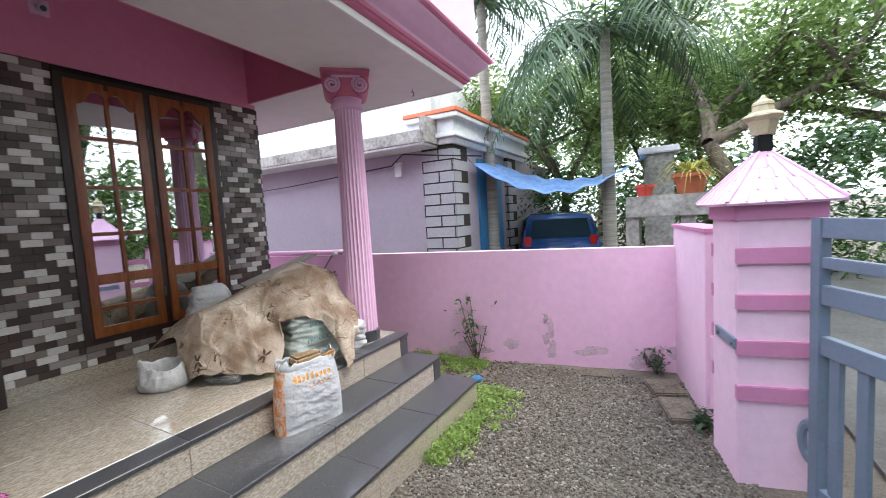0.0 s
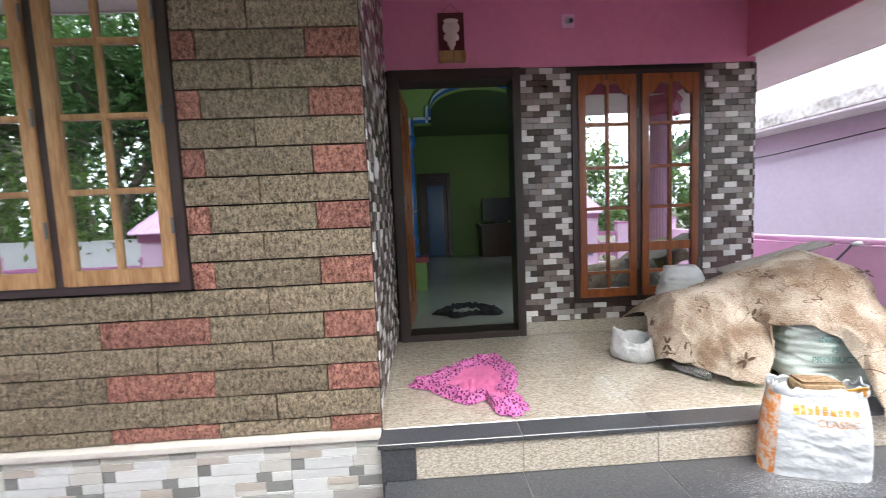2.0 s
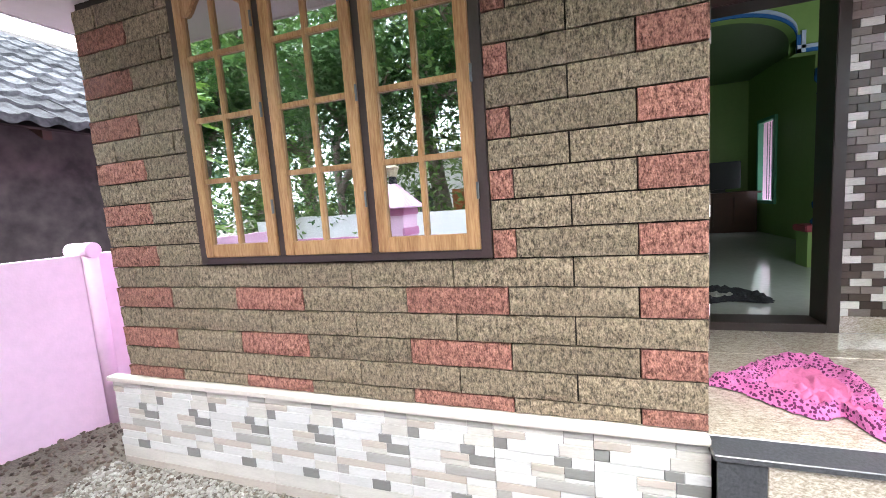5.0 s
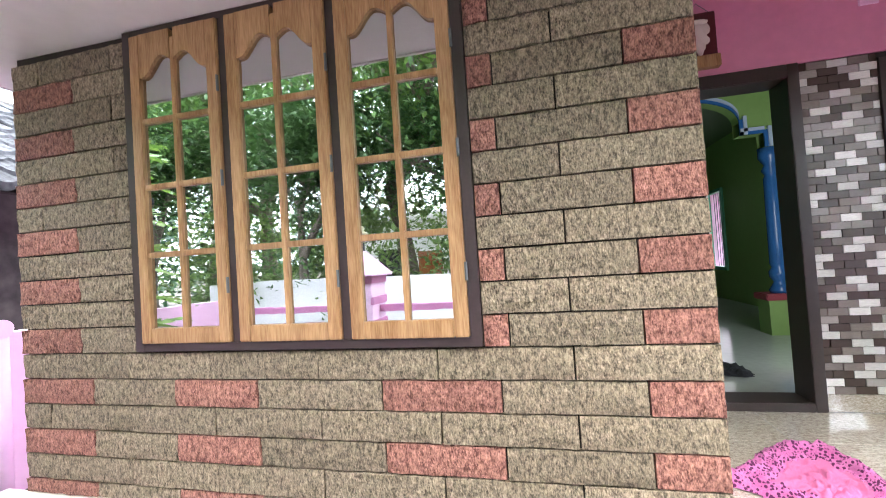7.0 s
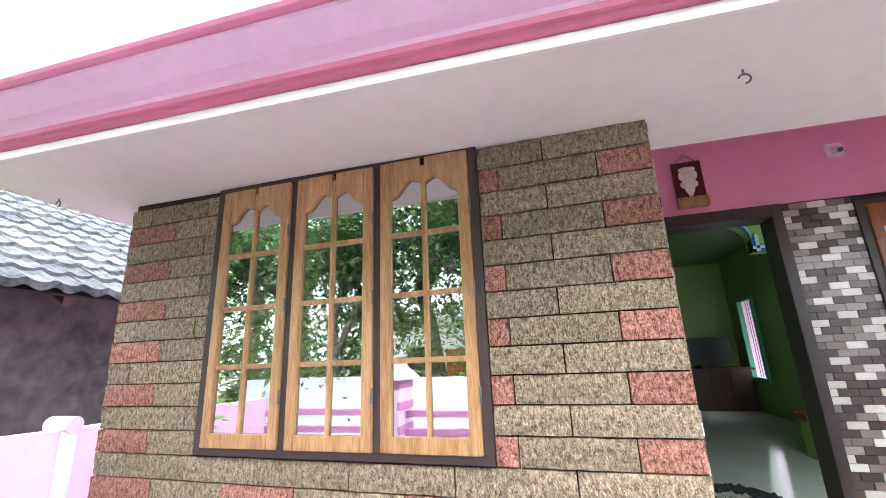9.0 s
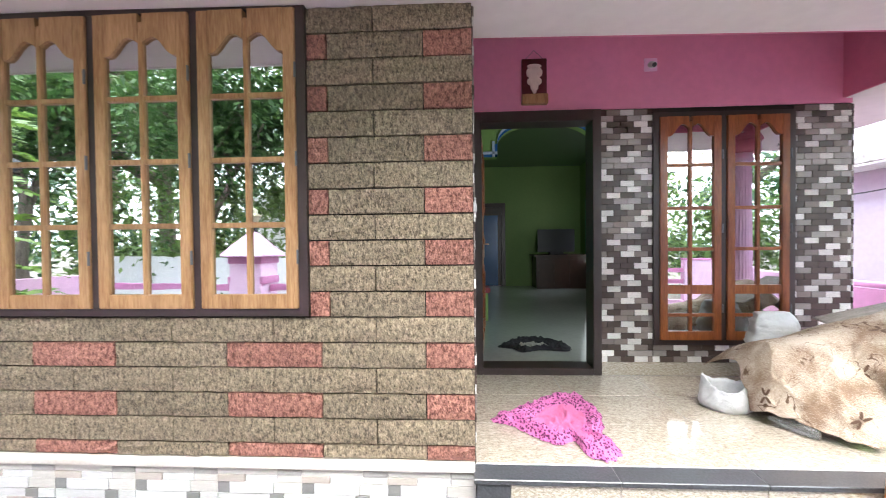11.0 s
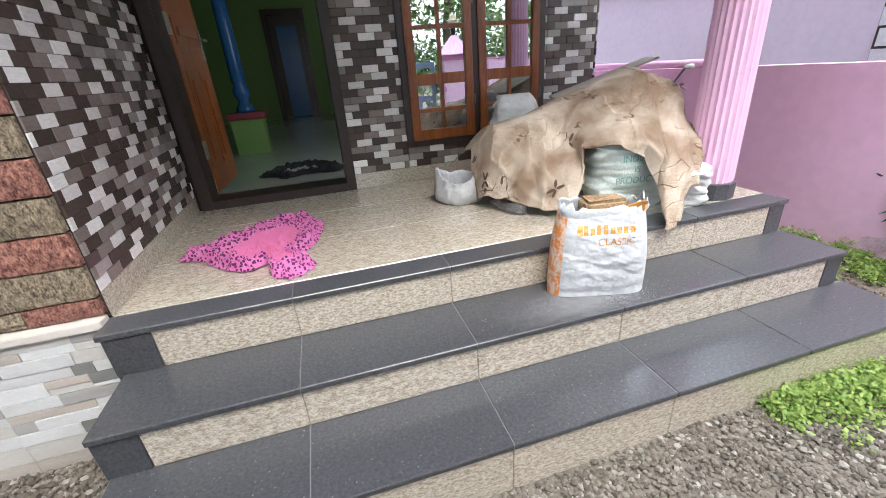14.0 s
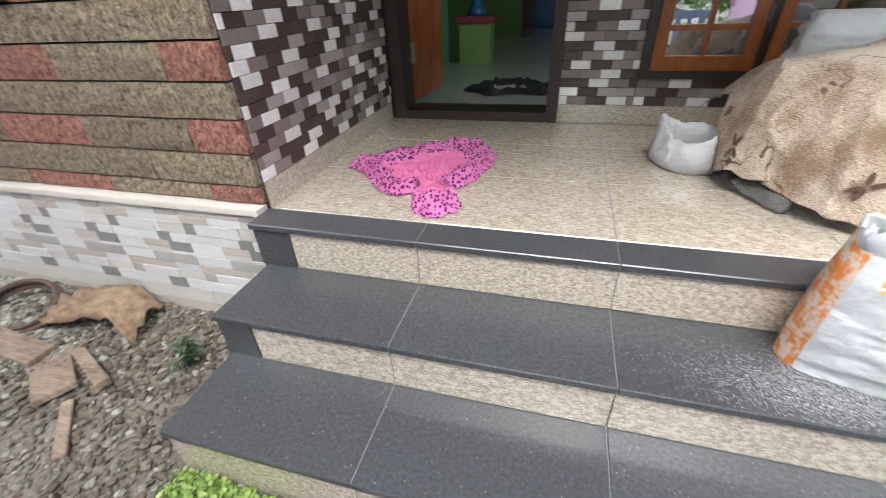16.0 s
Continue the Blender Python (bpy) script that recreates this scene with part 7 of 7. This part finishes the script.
# mosaic strips on the porch walls
MT = [mat("mosaic_" + nm, c, r, 0.14, 30, stretch=(1, 1, 5), rnd=0.16, bump=0.1) for nm, c, r in (("white", (0.76, 0.74, 0.71), 0.22), ("dark_brown", (0.078, 0.055, 0.047), 0.25), ("taupe", (0.23, 0.19, 0.172), 0.25), ("grey", (0.33, 0.30, 0.28), 0.25))]
rm = random.Random(11)
RH, TW = 0.0465, 0.106


def mosaic(parent, a0, a1, z0, z1, place, limit=10000, seed=0):
    """Rows of small slabs from a0 to a1 along a wall; place(a, z) gives the pose of a slab's lower left corner."""
    rest = []
    count = 0
    rows = int(round((z1 - z0) / RH))
    for r in range(rows):
        z = z0 + r * RH
        h = min(RH, z1 - z)
        off = (0, 0.5)[r % 2] * TW
        shift = (0, 2, 1, 0, 2, 0, 1, 2)[r % 8]
        k = 0
        a = a0 - off - TW * ((a0 * 7.3) % 1)
        while a < a1 - 0.004:
            lo, hi = max(a, a0), min(a + TW, a1)
            kk = (k + shift) % 3
            if kk == 0:
                tone = 0 if r % 2 == 0 or rm.random() < 0.45 else 3
            elif kk == 1:
                tone = 1 if rm.random() < 0.8 else 2
            else:
                tone = rm.choice((1, 2, 2, 3 if r % 2 else 1))
            if r in (33, 34) and tone:
                tone = 3
            k += 1
            a += TW
            if hi - lo < 0.012:
                continue
            dims = (hi - lo - 0.002, 0.010, h - 0.002)
            m = place(lo + 0.001, z + 0.001, rm.choice((0.0, 0.0, 0.002, 0.004)))
            if count < limit:
                piece("mosaic_tile", "m", dims, MT[tone], parent, m, bevel=0.0012)
            else:
                rest.append((dims, m, tone))
            count += 1
    if rest:
        bm = bmesh.new()
        for dims, m, tone in rest:
            f0 = len(bm.faces)
            vs = box(bm, 0, dims[0], 0, dims[1], 0, dims[2])
            for v in vs:
                v.co = m @ v.co
            bm.faces.ensure_lookup_table()
            for f in bm.faces[f0:]:
                f.material_index = tone
        tagged(part("mosaic_tiles", bm, MT, parent), kind="stuff")


back = OBJ["wall_porch_back"]
side = OBJ["wall_porch_side"]
mb = lambda a, z, j: pose(a, BACK - 0.004 - j, z)
mosaic(back, DX1, PX0, 0.605, 2.605, mb)
mosaic(back, PX0, PX1, 0.605, PZ0, mb)
mosaic(back, PX1, 2.925, 0.605, 2.605, mb)
mosaic(side, 0.03, BACK - 0.025, 0.605, 3.3, lambda a, z, j: pose(0.004 + j, a, z, 0, 0, 90), limit=300)
mosaic(OBJ["wall_house_end"], BACK, BACK + 0.2, 0.605, 2.605, lambda a, z, j: pose(2.944 + j, a, z, 0, 0, 90))

# skirting and granite tiles
structure("baseboard", [(DX1, 2.93, BACK - 0.008, BACK + 0.012, PORCH, 0.604), (-0.012, 0.008, 0.03, BACK - 0.03, PORCH, 0.604)], GRANITE_BEIGE, "beige granite skirting", "skirting", 0.002)
XJ = [0.0, 0.643, 1.275, 1.907, 2.54]


def tiles(parent_name, name, x_end, x0, y0, y1, z0, z1, material, joint=0.002):
    par = OBJ[parent_name]
    xs = [x0] + [x for x in XJ if x > x0 + 0.05] + [x_end]
    for a, b in zip(xs, xs[1:]):
        piece(name, "t", (b - a - joint, y1 - y0 - joint, z1 - z0), material, par, pose(a + joint / 2, y0 + joint / 2, z0), bevel=0.003)


tiles("nosing_porch", "edge_tile", 3.13, -0.012, -0.107, 0.028, PORCH - 0.024, PORCH, GRANITE_BLACK)
tiles("tread_upper", "tread_tile", 3.155, 0.018, -0.407, -0.092, TREAD2 - 0.024, TREAD2, GRANITE_BLACK)
tiles("tread_lower", "tread_tile", 3.205, 0.028, -0.715, -0.392, TREAD1 - 0.024, TREAD1, GRANITE_BLACK)
for j in range(3):
    tiles("floor_porch", "floor_tile", 3.12, 0.002, 0.03 + j * 0.45, min(0.03 + (j + 1) * 0.45, BACK - 0.01), PORCH - 0.015, PORCH, GRANITE_BEIGE, 0.0012)
for par, y, z0, z1, xl, xr in (("riser_upper", -0.097, TREAD2, PORCH - 0.024, 0.0, 3.118), ("riser_middle", -0.397, TREAD1, TREAD2 - 0.024, 0.022, 3.143), ("riser_lower", -0.705, -0.25, TREAD1 - 0.024, 0.032, 3.19)):
    if par != "riser_lower":
        piece("end_tile", "r", (0.152 - xl, 0.012, z1 - z0), GRANITE_BLACK, OBJ[par], pose(xl, y - 0.001, z0))
        piece("end_tile", "r", (0.10, 0.012, z1 - z0), GRANITE_BLACK, OBJ[par], pose(xr - 0.10, y - 0.001, z0))
        tiles(par, "riser_tile", xr - 0.102, 0.154, y, y + 0.011, z0, z1, GRANITE_BEIGE)
    else:
        tiles(par, "riser_tile", xr, xl, y, y + 0.011, z0, z1, GRANITE_BEIGE)
# side cheeks of the steps
structure("step_cheeks", [(3.10, 3.118, -0.09, BACK + 0.1, -0.3, PORCH - 0.024), (3.128, 3.143, -0.39, -0.09, -0.3, TREAD2 - 0.024), (3.178, 3.19, -0.70, -0.39, -0.3, TREAD1 - 0.024), (0.0, 0.012, -0.09, -0.03, -0.3, PORCH - 0.024), (0.02, 0.03, -0.39, -0.09, -0.3, TREAD2 - 0.024), (0.03, 0.042, -0.70, -0.39, -0.3, TREAD1 - 0.024)], GRANITE_BLACK, "black granite cheeks at the step ends", "steps")
